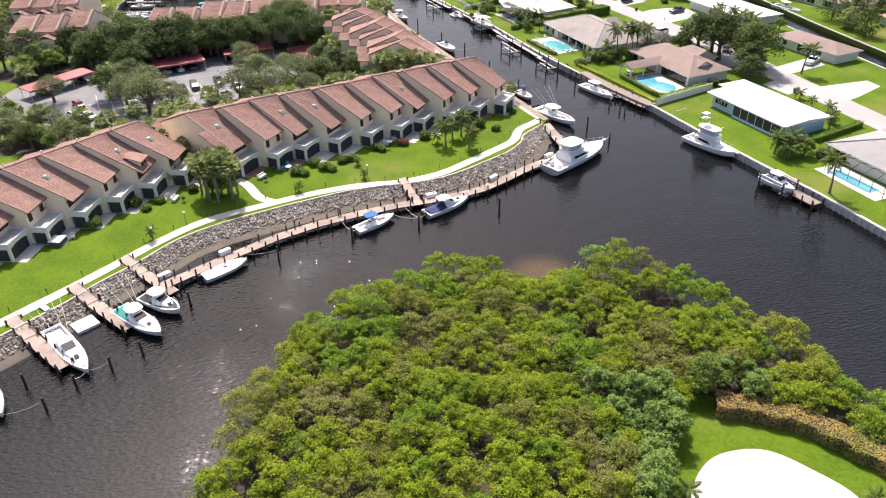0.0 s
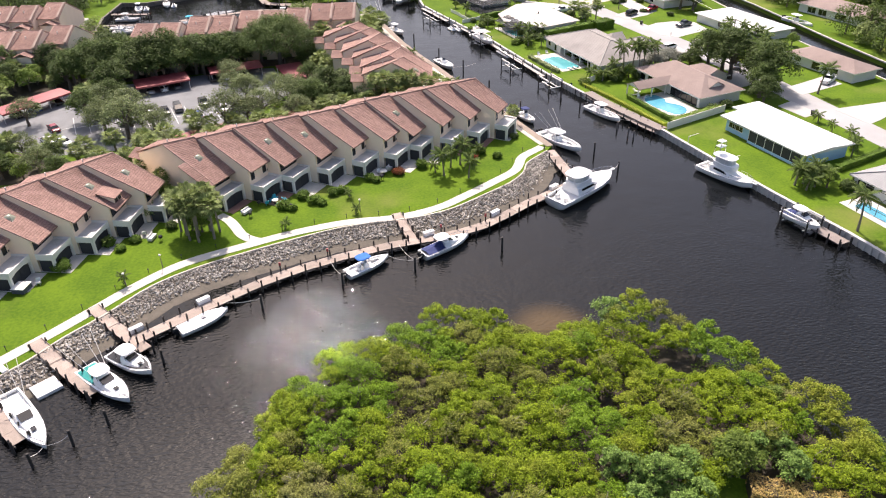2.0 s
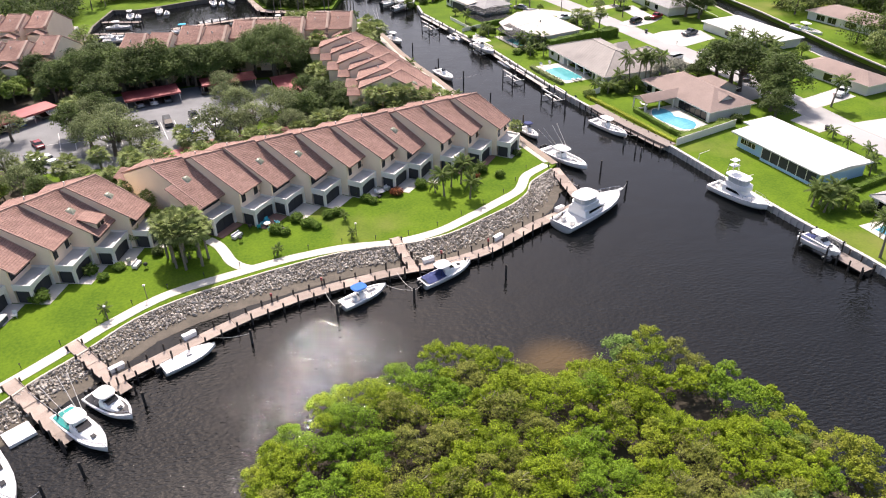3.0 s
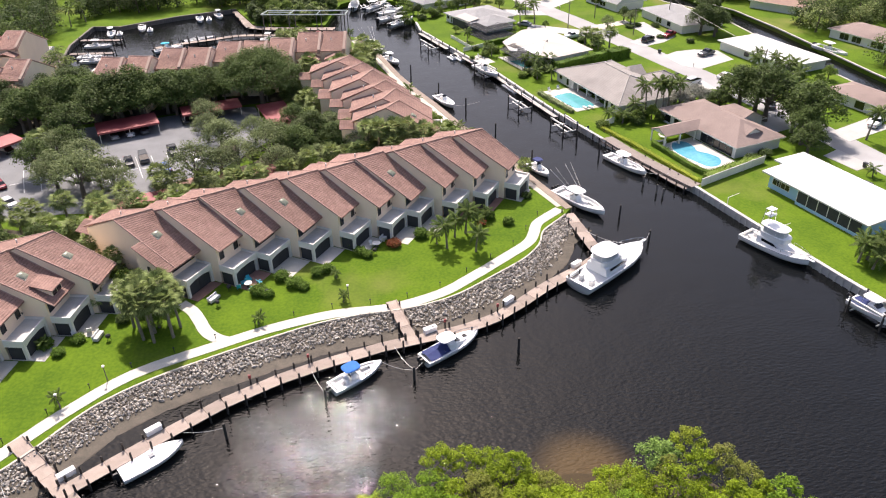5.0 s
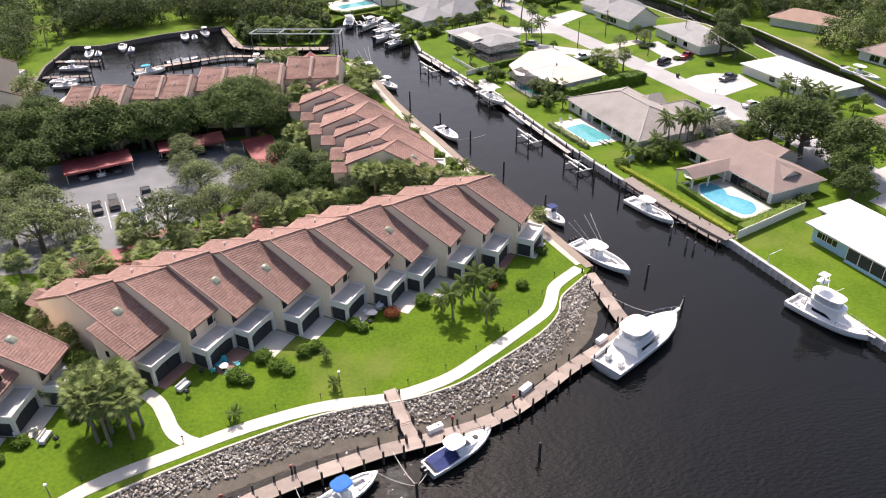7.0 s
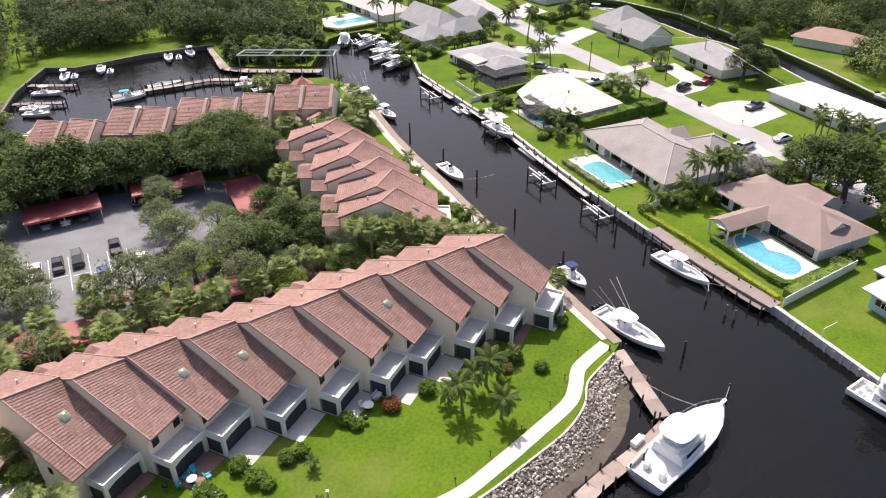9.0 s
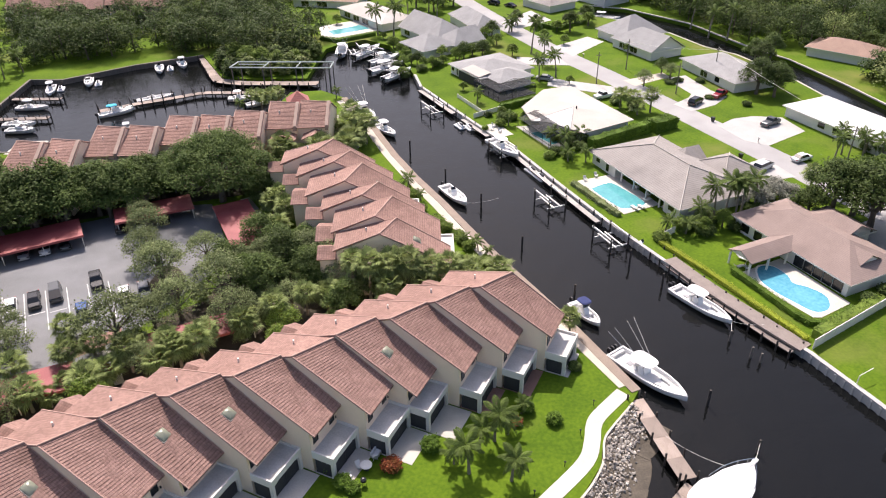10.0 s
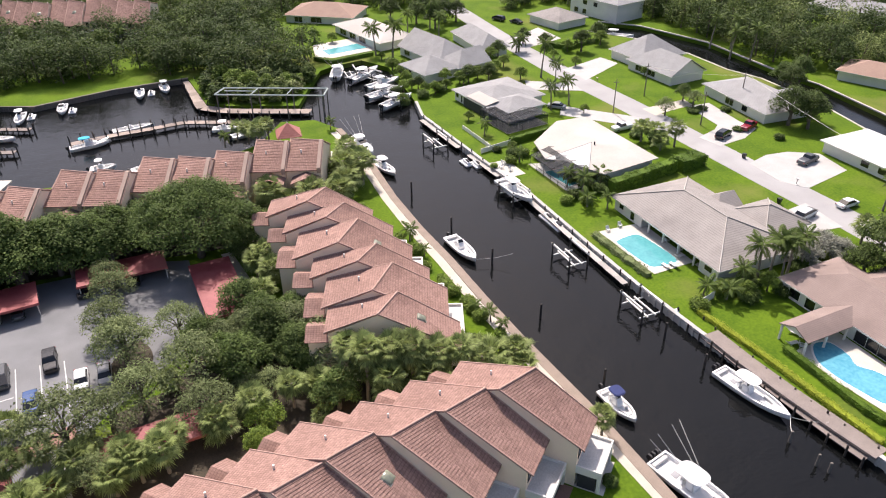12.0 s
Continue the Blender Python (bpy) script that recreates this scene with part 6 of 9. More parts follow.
nb = moor("boat under navy canvas on a lift", 71.6, 114.6, 74.2, 108.0, 2.7, 1.1, "cabin", canvas=CANVASNAVY, lift=0.7, outboards=1, top=GEL)
moor("small grey dinghy beside the seawall", 51.6, 183.8, 52.8, 180.6, 1.5, 0.5, "skiff", outboards=0)
moor("white sport boat on the back canal", 134.4, 231.6, 137.2, 220.4, 3.2, 1.25, "console", top=GEL, lift=0.5, outboards=2)
moor("dark hulled work boat on the back canal", 88.0, 330.0, 98.0, 325.6, 3.0, 1.2, "console", top=GEL, outboards=1)


def lift_frame(x, y, turn, L=5.2, W=3.6):
    """A boat lift: four piles, two beams and two cradle bunks."""
    f = thing("boat_lift", "white boat lift cradle between timber piles", "boat lift", x, y, 0, turn, "boat lifts")
    for sx in (-1, 1):
        for sy in (-1, 1):
            pile(f, sx * W / 2, sy * L / 2, 3.0, 0.15)
        part("top_beam", Shape().box(sx * W / 2 - 0.12, -L / 2 - 0.3, 2.45, sx * W / 2 + 0.12, L / 2 + 0.3, 2.75), TRIM, f)
        part("bunk", Shape().box(sx * W * 0.2 - 0.12, -L * 0.5, 0.85, sx * W * 0.2 + 0.12, L * 0.5, 1.05), TRIM, f)
    for sy in (-0.4, 0.4):
        part("cradle", Shape().box(-W / 2 - 0.1, sy * L - 0.1, 0.62, W / 2 + 0.1, sy * L + 0.1, 0.84), STEEL, f)


for x, y, t in [(47.3, 184.6, 17), (24.2, 251.0, 20), (40.6, 199.8, 17), (36.2, 223.6, 20), (72.9, 111.4, 20), (6.0, 303.0, 10), (12, 299, 40), (15.6, 285.4, 56), (17.6, 278.4, 50)]:
    lift_frame(x, y, t)


def jet_ski(x, y, turn):
    j = thing("jet_ski", "white and dark jet ski on a floating drive-on dock", "jet ski", x, y, 0.45, turn, "jet skis")
    part("float", Shape().box(-0.9, -1.7, -0.35, 0.9, 1.7, -0.02, 0.06), GEL, j)
    rr = [[(-w, yy, 0.0), (-w * 0.8, yy, h), (w * 0.8, yy, h), (w, yy, 0.0)] for yy, w, h in ((-1.4, 0.5, 0.4), (-0.4, 0.55, 0.55), (0.5, 0.5, 0.7), (1.2, 0.3, 0.45), (1.5, 0.08, 0.3))]
    part("hull", Shape().loft(rr), GEL, j)
    part("seat", Shape().box(-0.2, -1.2, 0.5, 0.2, 0.2, 0.85, 0.06), BLACK, j)
    part("handlebar", Shape().tube([(-0.4, 0.4, 1.0), (0.4, 0.4, 1.0)], 0.04, 5), BLACK, j)


for x, y, t in [(29.6, 240.8, 20), (31.6, 239.6, 20), (40.6, 214.6, 18), (41.6, 211.4, 18), (-73.4, 284.5, 10), (-64.4, 287.4, 10), (-47.0, 297.6, 10)]:
    jet_ski(x, y, t)

fl = thing("floating_dock", "square white floating platform tied to the pier", "float", -42.4, 86.8, 0, 40)
part("float", Shape().box(-1.6, -1.4, -0.3, 1.6, 1.4, 0.45, 0.05), GEL, fl)


def rope(ax, ay, az, bx, by, bz, sag):
    r = Shape().tube([(ax + (bx - ax) * t, ay + (by - ay) * t, az + (bz - az) * t - sag * 4 * t * (1 - t)) for t in (0, .2, .4, .6, .8, 1)], 0.03, 4)
    whole("mooring_rope", r, TRIM, "slack white mooring rope from boat to pile", "rope", "mooring ropes")


for q in [(2.6, 110.8, 1.0, 6.8, 107.6, 1.8, 0.4), (-4.6, 105.0, 1.9, -6.4, 109.6, 1.4, 0.5), (6.8, 107.6, 1.9, 4.6, 113.0, 1.5, 0.5), (6.8, 107.6, 1.8, 8.6, 110.6, 1.0, 0.2), (-4.6, 105.0, 1.8, -3.8, 106.8, 0.9, 0.2), (46.8, 133.2, 1.9, 49.2, 136.4, 1.9, 0.3), (24.8, 201.4, 1.1, 31.0, 200.8, 2.0, 0.3),
          (38.9, 139.4, 1.4, 43.6, 133.6, 1.9, 0.5), (-38.8, 75.8, 1.0, -36.0, 76.4, 1.8, 0.4), (-38.8, 75.8, 1.0, -39.6, 73.6, 1.6, 0.3), (-46.7, 68.9, 1.0, -42.0, 69.8, 1.8, 0.4), (57.2, 159.6, 1.1, 61.0, 157.6, 1.6, 0.3), (57.2, 159.6, 1.1, 55.6, 156.6, 1.5, 0.3), (-21.4, 101.4, 0.9, -16.4, 100.6, 1.8, 0.3)]:
    rope(*q)


# steel canopy frame over the marina mouth
cf = thing("canopy_frame", "pale green steel canopy frame over the boat slips", "steel frame", 0, 0, 0)
ends = [(-26.8, 276.6), (-0.4, 271.6), (0.6, 276.6), (-25.0, 281.2)]
for i in range(4):
    a, b = ends[i], ends[(i + 1) % 4]
    part("beam", Shape().tube([(*a, 6.2), (*b, 6.2)], 0.2, 4), PALEGREEN, cf)
for t in (0.33, 0.66):
    part("cross_beam", Shape().tube([(ends[0][0] + 26.4 * t, ends[0][1] - 5 * t, 6.2), (ends[3][0] + 25.6 * t, ends[3][1] - 4.6 * t, 6.2)], 0.16, 4), PALEGREEN, cf)
part("inner_beam", Shape().tube([(-24.6, 279.0, 6.2), (-17, 277.5, 6.2)], 0.14, 4), PALEGREEN, cf)
for t in (0.02, 0.33, 0.66, 0.95, 0.99):
    part("column", Shape().tube([(ends[0][0] + 26.4 * t, ends[0][1] - 5 * t, -2), (ends[0][0] + 26.4 * t, ends[0][1] - 5 * t, 6.2)], 0.17, 6), PILEGREY, cf)
    part("column", Shape().tube([(ends[3][0] + 25.6 * t, ends[3][1] - 4.6 * t, -2), (ends[3][0] + 25.6 * t, ends[3][1] - 4.6 * t, 6.2)], 0.17, 6), PILEGREY, cf)

# gazebo on the point
gz = thing("gazebo", "gazebo with peaked red tile roof on the point", "gazebo", -8.3, 255.2, LAND, 8)
for sx in (-1, 1):
    for sy in (-1, 1):
        part("post", Shape().box(sx * 2.0 - 0.1, sy * 2.0 - 0.1, -0.1, sx * 2.0 + 0.1, sy * 2.0 + 0.1, 2.5), TRIM, gz)
gr = Shape()
for k in range(4):
    c, n = math.cos(math.pi / 2 * k), math.sin(math.pi / 2 * k)
    for i in range(7):
        q0, q1 = 2.75 * (1 - i / 7), 2.75 * (1 - (i + 1) / 7)
        z0, z1 = 2.4 + 2.5 * i / 7, 2.4 + 2.5 * (i + 1) / 7
        slope_quad(gr, [(c * x - n * y, n * x + c * y, z) for x, y, z in ((-q0, -q0, z0 + 0.05), (q0, -q0, z0 + 0.05), (q1, -q1, z1), (-q1, -q1, z1))], 0.12)
part("roof", gr, TILERED, gz)
part("finial", Shape().tube([(0, 0, 4.8), (0, 0, 5.2)], [0.12, 0.04], 6), TRIM, gz)


# ---- cars and carports ----
def car(label, x, y, turn, paint, L=4.7, W=1.85, H=1.5, style="sedan", z=LAND + 0.04):
    c = thing("car", label, "car", x, y, z, turn, "parked cars")
    prof = {"sedan": [(0, .35), (.02, .62), (.2, .66), (.34, 1.0), (.68, 1.0), (.86, .66), (.99, .6), (1, .35)], "suv": [(0, .35), (.02, .66), (.23, .7), (.34, 1.0), (.9, 1.0), (.985, .68), (1, .35)],
            "van": [(0, .35), (.02, .6), (.16, .66), (.32, 1.0), (.96, 1.0), (1, .6), (1, .35)], "pickup": [(0, .35), (.02, .62), (.27, .66), (.36, 1.0), (.58, 1.0), (.62, .66), (.99, .64), (1, .35)]}[style]
    belt = 0.64
    rings = []
    for p, h in ((0.0, .44), (.015, .56), (.05, .6), *[q for q in prof if 0.05 < q[0] < 0.95], (.95, .62), (.985, .57), (1.0, .46)):
        top, end = min(h, belt) * H, min(p, 1 - p)
        w = W / 2 * (1 - 0.16 * max(0, 1 - end / 0.12) ** 2)
        low = 0.22 + 0.12 * max(0, 1 - end / 0.05)
        rings.append([(sx * w * k, L / 2 - p * L, low + (top - low) * z) for sx, k, z in ((-1, .86, 0), (-1, .98, .18), (-1, 1, .55), (-1, .95, .88), (-1, .82, 1), (1, .82, 1), (1, .95, .88), (1, 1, .55), (1, .98, .18), (1, .86, 0))])
    part("body", Shape().loft(rings), paint, c)
    roof = [p for p in prof if p[1] > belt]
    f, r = roof[0][0], roof[-1][0]
    t0, t1 = [p for p, h in prof if h == 1.0][0], [p for p, h in prof if h == 1.0][-1]
    ring = lambda zz, pf, pb, w: [(-w, L / 2 - pf * L, zz), (w, L / 2 - pf * L, zz), (w, L / 2 - pb * L, zz), (-w, L / 2 - pb * L, zz)]
    part("glasshouse", Shape().loft([ring(belt * H - 0.01, f, r, W / 2 - 0.07), ring(H * 0.95, t0 + 0.005, t1 - 0.005, W / 2 - 0.2)]), CARGLASS, c)
    part("roof", Shape().loft([ring(H * 0.945, t0 + 0.0, t1, W / 2 - 0.2), ring(H, t0 + 0.03, t1 - 0.02, W / 2 - 0.26)]), paint, c)
    for sx in (-1, 1):
        for py in (0.31, -0.31):
            wl = part("wheel", Shape().tube([(sx * (W / 2 - 0.2), py * L, 0.33), (sx * (W / 2 + 0.01), py * L, 0.33)], 0.33, 12), RUBBER, c)
            part("rim", Shape().tube([(sx * (W / 2 - 0.02), py * L, 0.33), (sx * (W / 2 + 0.02), py * L, 0.33)], 0.2, 10), STEEL, wl)
        part("headlight", Shape().box(sx * W * 0.36 - 0.18, L / 2 - 0.12, 0.62, sx * W * 0.36 + 0.18, L / 2 + 0.005, 0.78), GLASS, c)
        part("tail_light", Shape().box(sx * W * 0.38 - 0.15, -L / 2 - 0.005, 0.68, sx * W * 0.38 + 0.15, -L / 2 + 0.1, 0.86), REDMETAL, c)
    return c


def paint(name, c):
    return shade(name, c, tuple(v * 0.92 for v in c), 0.25, 0.6, 4.0, 0, spec=0.6)


P_WHITE, P_BLACK, P_GREY, P_RED, P_BLUE, P_SILVER = paint("white_car_paint", (0.75, 0.75, 0.74)), paint("black_car_paint", (0.02, 0.021, 0.024)), paint("dark_grey_car_paint", (0.09, 0.095, 0.10)), paint("red_car_paint", (0.24, 0.016, 0.028)), \
    paint("blue_car_paint", (0.05, 0.10, 0.24)), paint("silver_car_paint", (0.35, 0.35, 0.36))
car("black pickup truck parked in a marked stall", -37.6, 183.5, 200, P_BLACK, 5.3, 1.95, 1.75, "pickup")
car("dark grey SUV parked in the lot", -42.9, 180.6, 200, P_GREY, 4.7, 1.9, 1.7, "suv")
car("black sedan parked in the lot", -45.6, 179.2, 200, P_BLACK)
car("white convertible parked under a tree", -32.2, 178.8, 197, P_WHITE, 4.4)
car("blue sedan parked head-in", -37.4, 175.2, 20, P_BLUE)
car("white sedan parked in the lot", -48.5, 177.8, 200, P_WHITE)
car("silver sedan parked under the oak", -29.4, 179.6, 197, P_SILVER)
car("bright red coupe crossing the lot", -68.4, 172.4, 215, P_RED, 4.5, 1.85, 1.35)
car("white sedan parked by the palms", -67.2, 165.2, 225, P_WHITE)
car("white sedan beside another white car", -63.8, 164.2, 225, P_WHITE)
car("black car under the carport roof", -79.8, 182.2, 229, P_BLACK)
car("white sedan under the carport", -49.2, 195.2, 201, P_WHITE)
car("dark sedan under the carport", -38.0, 200.8, 197, P_BLACK)
car("white SUV parked in the drive by the street", 86.4, 206.0, -62, P_WHITE, 4.8, 1.95, 1.75, "suv")
car("white sedan parked at the kerb", 96.2, 208.6, -72, P_WHITE, 4.6, 1.85, 1.5, "sedan", LAND + 0.06)
car("dark grey pickup parked in the drive", 99.6, 227.6, -62, P_GREY, 5.6, 2.0, 1.85, "pickup", LAND + 0.055)
car("black SUV parked at the end of a drive", 88.4, 243.0, -52, P_BLACK, 4.9, 1.95, 1.8, "suv", LAND + 0.055)
car("dark red pickup truck in the drive", 96.4, 246.8, -52, P_RED, 5.7, 2.0, 1.85, "pickup", LAND + 0.055)
car("white pickup truck beside the house", 67.6, 250.8, 110, P_WHITE, 5.4, 1.95, 1.85, "pickup")
car("black SUV in the far drive", 58.8, 351.0, 40, P_BLACK, 4.9, 1.95, 1.8, "suv")
car("black sedan in the far drive", 64.0, 346.4, 40, P_BLACK)
car("silver car parked by the grey house", 56.4, 266.6, 60, P_SILVER)
car("white pickup truck in the drive of the brown roofed house", 114.6, 173.8, -52, P_WHITE, 5.6, 2.0, 1.85, "pickup", LAND + 0.055)
car("dark car by the white roofed house", 93.6, 146.6, -70, P_GREY)
car("silver car in the shade of the carport", -52.2, 194.0, 201, P_SILVER)
car("dark green car in the shade of the carport", -46.2, 196.3, 201, P_GREY)
car("white car beside the long carport", -34.6, 201.6, 197, P_WHITE)
car("black car below the long carport", -30.8, 203.0, 197, P_BLACK)
car("blue car under the west carport", -77.0, 185.4, 229, P_BLUE)
car("dark car under the west carport", -73.4, 189.6, 229, P_BLACK)
car("dark car at the kerb", 97.6, 187.8, -20, P_GREY)


def carport(ax, ay, bx, by, depth):
    """A flat red roof on posts from a to b, open to its right."""
    L = math.hypot(bx - ax, by - ay)
    c = thing("carport", "carport with faded red sheet roof on white posts", "carport", ax, ay, LAND, math.degrees(math.atan2(by - ay, bx - ax)), "carports")
    rf = Shape().add([(0, -depth, 2.3), (L, -depth, 2.3), (L, 0, 2.5), (0, 0, 2.5), (0, -depth, 2.48), (L, -depth, 2.48), (L, 0, 2.68), (0, 0, 2.68)], [(0, 1, 2, 3), (4, 5, 6, 7), (0, 1, 5, 4), (1, 2, 6, 5), (2, 3, 7, 6), (3, 0, 4, 7)])
    part("roof", rf, REDMETAL, c)
    part("fascia", Shape().box(-0.04, -depth - 0.05, 2.1, L + 0.04, -depth, 2.5), REDMETAL, c)
    k = max(2, int(L / 5.5))
    for i in range(k + 1):
        for yy in (-depth + 0.4, -0.4):
            part("post", Shape().tube([(0.3 + (L - 0.6) * i / k, yy, -0.2), (0.3 + (L - 0.6) * i / k, yy, 2.35)], 0.08, 6), TRIM, c)


carport(-21.7, 201.9, -15.6, 204.0, 15.6)
carport(-39.4, 203.6, -26.6, 207.6, 5.2)
carport(-56.6, 196.4, -44.6, 201.1, 6.3)
carport(-84.4, 180.6, -73.2, 193.6, 5.0)
carport(-47.0, 157.0, -34.2, 161.0, 5.4)
carport(-26.4, 165.0, -12.4, 169.8, 4.6)


# ---- pools, terraces, fences and hedges ----
def rounded(poly, k=5):
    """A closed smooth outline through corner places."""
    n = len(poly)
    out = []
    for i in range(n):
        p0, p1, p2, p3 = (Vector(poly[(i + j) % n]) for j in (-1, 0, 1, 2))
        for s in range(k):
            t = s / k
            out.append(tuple(0.5 * ((2 * p1) + (p2 - p0) * t + (2 * p0 - 5 * p1 + 4 * p2 - p3) * t * t + (3 * p1 - p0 - 3 * p2 + p3) * t ** 3)))
    return out


def pool(label, outline, deck, water, deckmat=CONCRETE):
    c = Vector((sum(p[0] for p in outline) / len(outline), sum(p[1] for p in outline) / len(outline)))
    t = thing("swimming_pool", label, "swimming pool", c.x, c.y, LAND, group="swimming pools")
    loc = lambda poly: [(x - c.x, y - c.y) for x, y in poly]
    part("deck", Shape().prism(loc(deck), -0.15, 0.07), deckmat, t, "pale concrete pool deck")
    rim = [(Vector(p) * 1.06) for p in loc(outline)]
    part("coping", Shape().prism([tuple(p) for p in rim], -0.1, 0.105), TRIM, t)
    part("water", Shape().prism(loc(outline), -0.1, 0.12), water, t, "clear blue pool water")
    return t


pool("kidney-shaped blue swimming pool in a white deck", rounded([(66.2, 168.6), (67.6, 171.9), (70.0, 171.9), (71.0, 169.2), (70.8, 167.0), (72.6, 165.4), (73.8, 162.8), (72.4, 160.0), (70.0, 159.6), (68.2, 162.4), (66.8, 165.4)]),
     [(63.6, 170.8), (69.0, 158.4), (70.2, 158.2), (76.4, 160.8), (72.6, 174.0)], POOLBLUE)
pool("rectangular turquoise pool beside the terrace", rounded([(50.2, 203.2), (53.4, 204.6), (55.0, 203.4), (57.6, 196.4), (56.6, 194.8), (53.2, 194.2), (52.0, 195.6), (49.8, 202.0)], 3),
     [(47.8, 206.6), (52.4, 192.2), (60.2, 194.8), (56.4, 208.6)], POOLWATER)
pool("dark screened pool beside the grey house", [(84.4, 114.6), (87.0, 105.6), (89.4, 106.4), (86.8, 115.4)], [(82.6, 116.2), (86.2, 102.8), (91.6, 104.4), (88.0, 117.6)], POOLBLUE)
pool("screened pool at the flat-roofed house", [(44.4, 231.6), (47.6, 224.6), (51.2, 226.2), (48.4, 232.8)], [(42.0, 236.0), (46.6, 222.6), (56.6, 226.4), (52.0, 236.0)], POOLWATER, DRIVE)
pool("long turquoise pool at the canal head", [(-1.4, 325.6), (0.4, 320.8), (12.4, 326.4), (9.2, 331.4)], [(-4.6, 332.0), (-3.4, 318.4), (2, 317.6), (19.0, 325.6), (9.4, 338.6)], POOLWATER)
pool("small round pool among the marina trees", [(-69.6, 240.6), (-67.0, 240.0), (-66.4, 242.6), (-69.0, 243.2)], [(-71.5, 238.6), (-65, 238), (-64, 245), (-70.4, 245.6)], POOLWATER)
pool("pool half hidden by trees", [(-26.6, 335.4), (-22.8, 334.6), (-22.4, 338.2), (-26, 339)], [(-28.6, 333.4), (-21, 332.6), (-20.6, 340.2), (-28, 341)], POOLWATER)


def fence(line, h=1.7, step=2.4, label="white vinyl privacy fence along the lot line"):
    f = thing("fence", label, "fence", group="fences")
    pts = along(line, step)
    pts.append((*line[-1], pts[-1][2]))
    for a, b in zip(pts, pts[1:]):
        d = math.hypot(b[0] - a[0], b[1] - a[1])
        if d < 0.3:
            continue
        ob = part("panel", Shape().box(0.05, -0.03, 0.06, d - 0.05, 0.03, h - 0.1).box(0.0, -0.05, h - 0.12, d, 0.05, h - 0.02), TRIM, f)
        ob.matrix_basis = pose(a[0], a[1], LAND, 0, 0, math.degrees(math.atan2(b[1] - a[1], b[0] - a[0])))
    for x, y, a in pts:
        ob = part("post", Shape().box(-0.07, -0.07, -0.3, 0.07, 0.07, h + 0.05, 0.02), TRIM, f)
        ob.matrix_basis = pose(x, y, LAND, 0, 0, a)


fence([(65.0, 151.8), (81.4, 159.6)])
fence([(33.2, 242.8), (41.9, 247.4)], 1.2)
fence([(56.2, 183.0), (58.8, 184.6)], 1.4)
fence([(31.4, 257.2), (36.2, 243.4)], 1.0, label="low white fence along the seawall lawn")


def leaf_sheet(pos, out, size, seed, wide=0.6):
    """Corners of small leaf blades at places, each turned mostly outwards."""
    r = np.random.default_rng(seed)
    n = len(pos)
    nor = out * 0.55 + np.array([0, 0, 0.85]) + r.normal(0, 0.45, (n, 3))
    nor /= np.linalg.norm(nor, axis=1, keepdims=True) + 1e-9
    ref = r.normal(0, 1, (n, 3))
    u = np.cross(nor, ref)
    u /= np.linalg.norm(u, axis=1, keepdims=True) + 1e-9
    v = np.cross(nor, u)
    s = size * r.uniform(0.65, 1.35, (n, 1))
    droop = nor * s * 0.25
    tip = u * s * 0.55
    return np.stack([pos - u * s - droop, pos + tip - v * s * wide, pos + tip + v * s * wide], 1).reshape(-1, 3)


def blade_mesh(name, corners, material, k=3):
    """Leaf blades of k corners each as one mesh."""
    n = len(corners) // k
    me = bpy.data.meshes.new(name)
    me.vertices.add(n * k)
    me.vertices.foreach_set("co", corners.astype(np.float32).ravel())
    me.loops.add(n * k)
    me.loops.foreach_set("vertex_index", np.arange(n * k, dtype=np.int32))
    me.polygons.add(n)
    me.polygons.foreach_set("loop_start", np.arange(0, n * k, k, dtype=np.int32))
    me.polygons.foreach_set("loop_total", np.full(n, k, dtype=np.int32))
    me.update(calc_edges=True)
    me.materials.append(material)
    return me


def ball(centre, radius, n, seed, low=-0.45, shell=0.55):
    """Places and outward ways in the outer layer of a flattened clump."""
    r = np.random.default_rng(seed)
    z = r.uniform(low, 1, n)
    a = r.uniform(0, math.tau, n)
    w = np.sqrt(np.maximum(0, 1 - z * z))
    way = np.stack([w * np.cos(a), w * np.sin(a), z], 1)
    k = r.uniform(shell ** 3, 1, (n, 1)) ** (1 / 3) * (1 + 0.16 * r.normal(0, 1, (n, 1)).clip(-1, 2.2))
    return np.array(centre) + way * k * np.array(radius), way


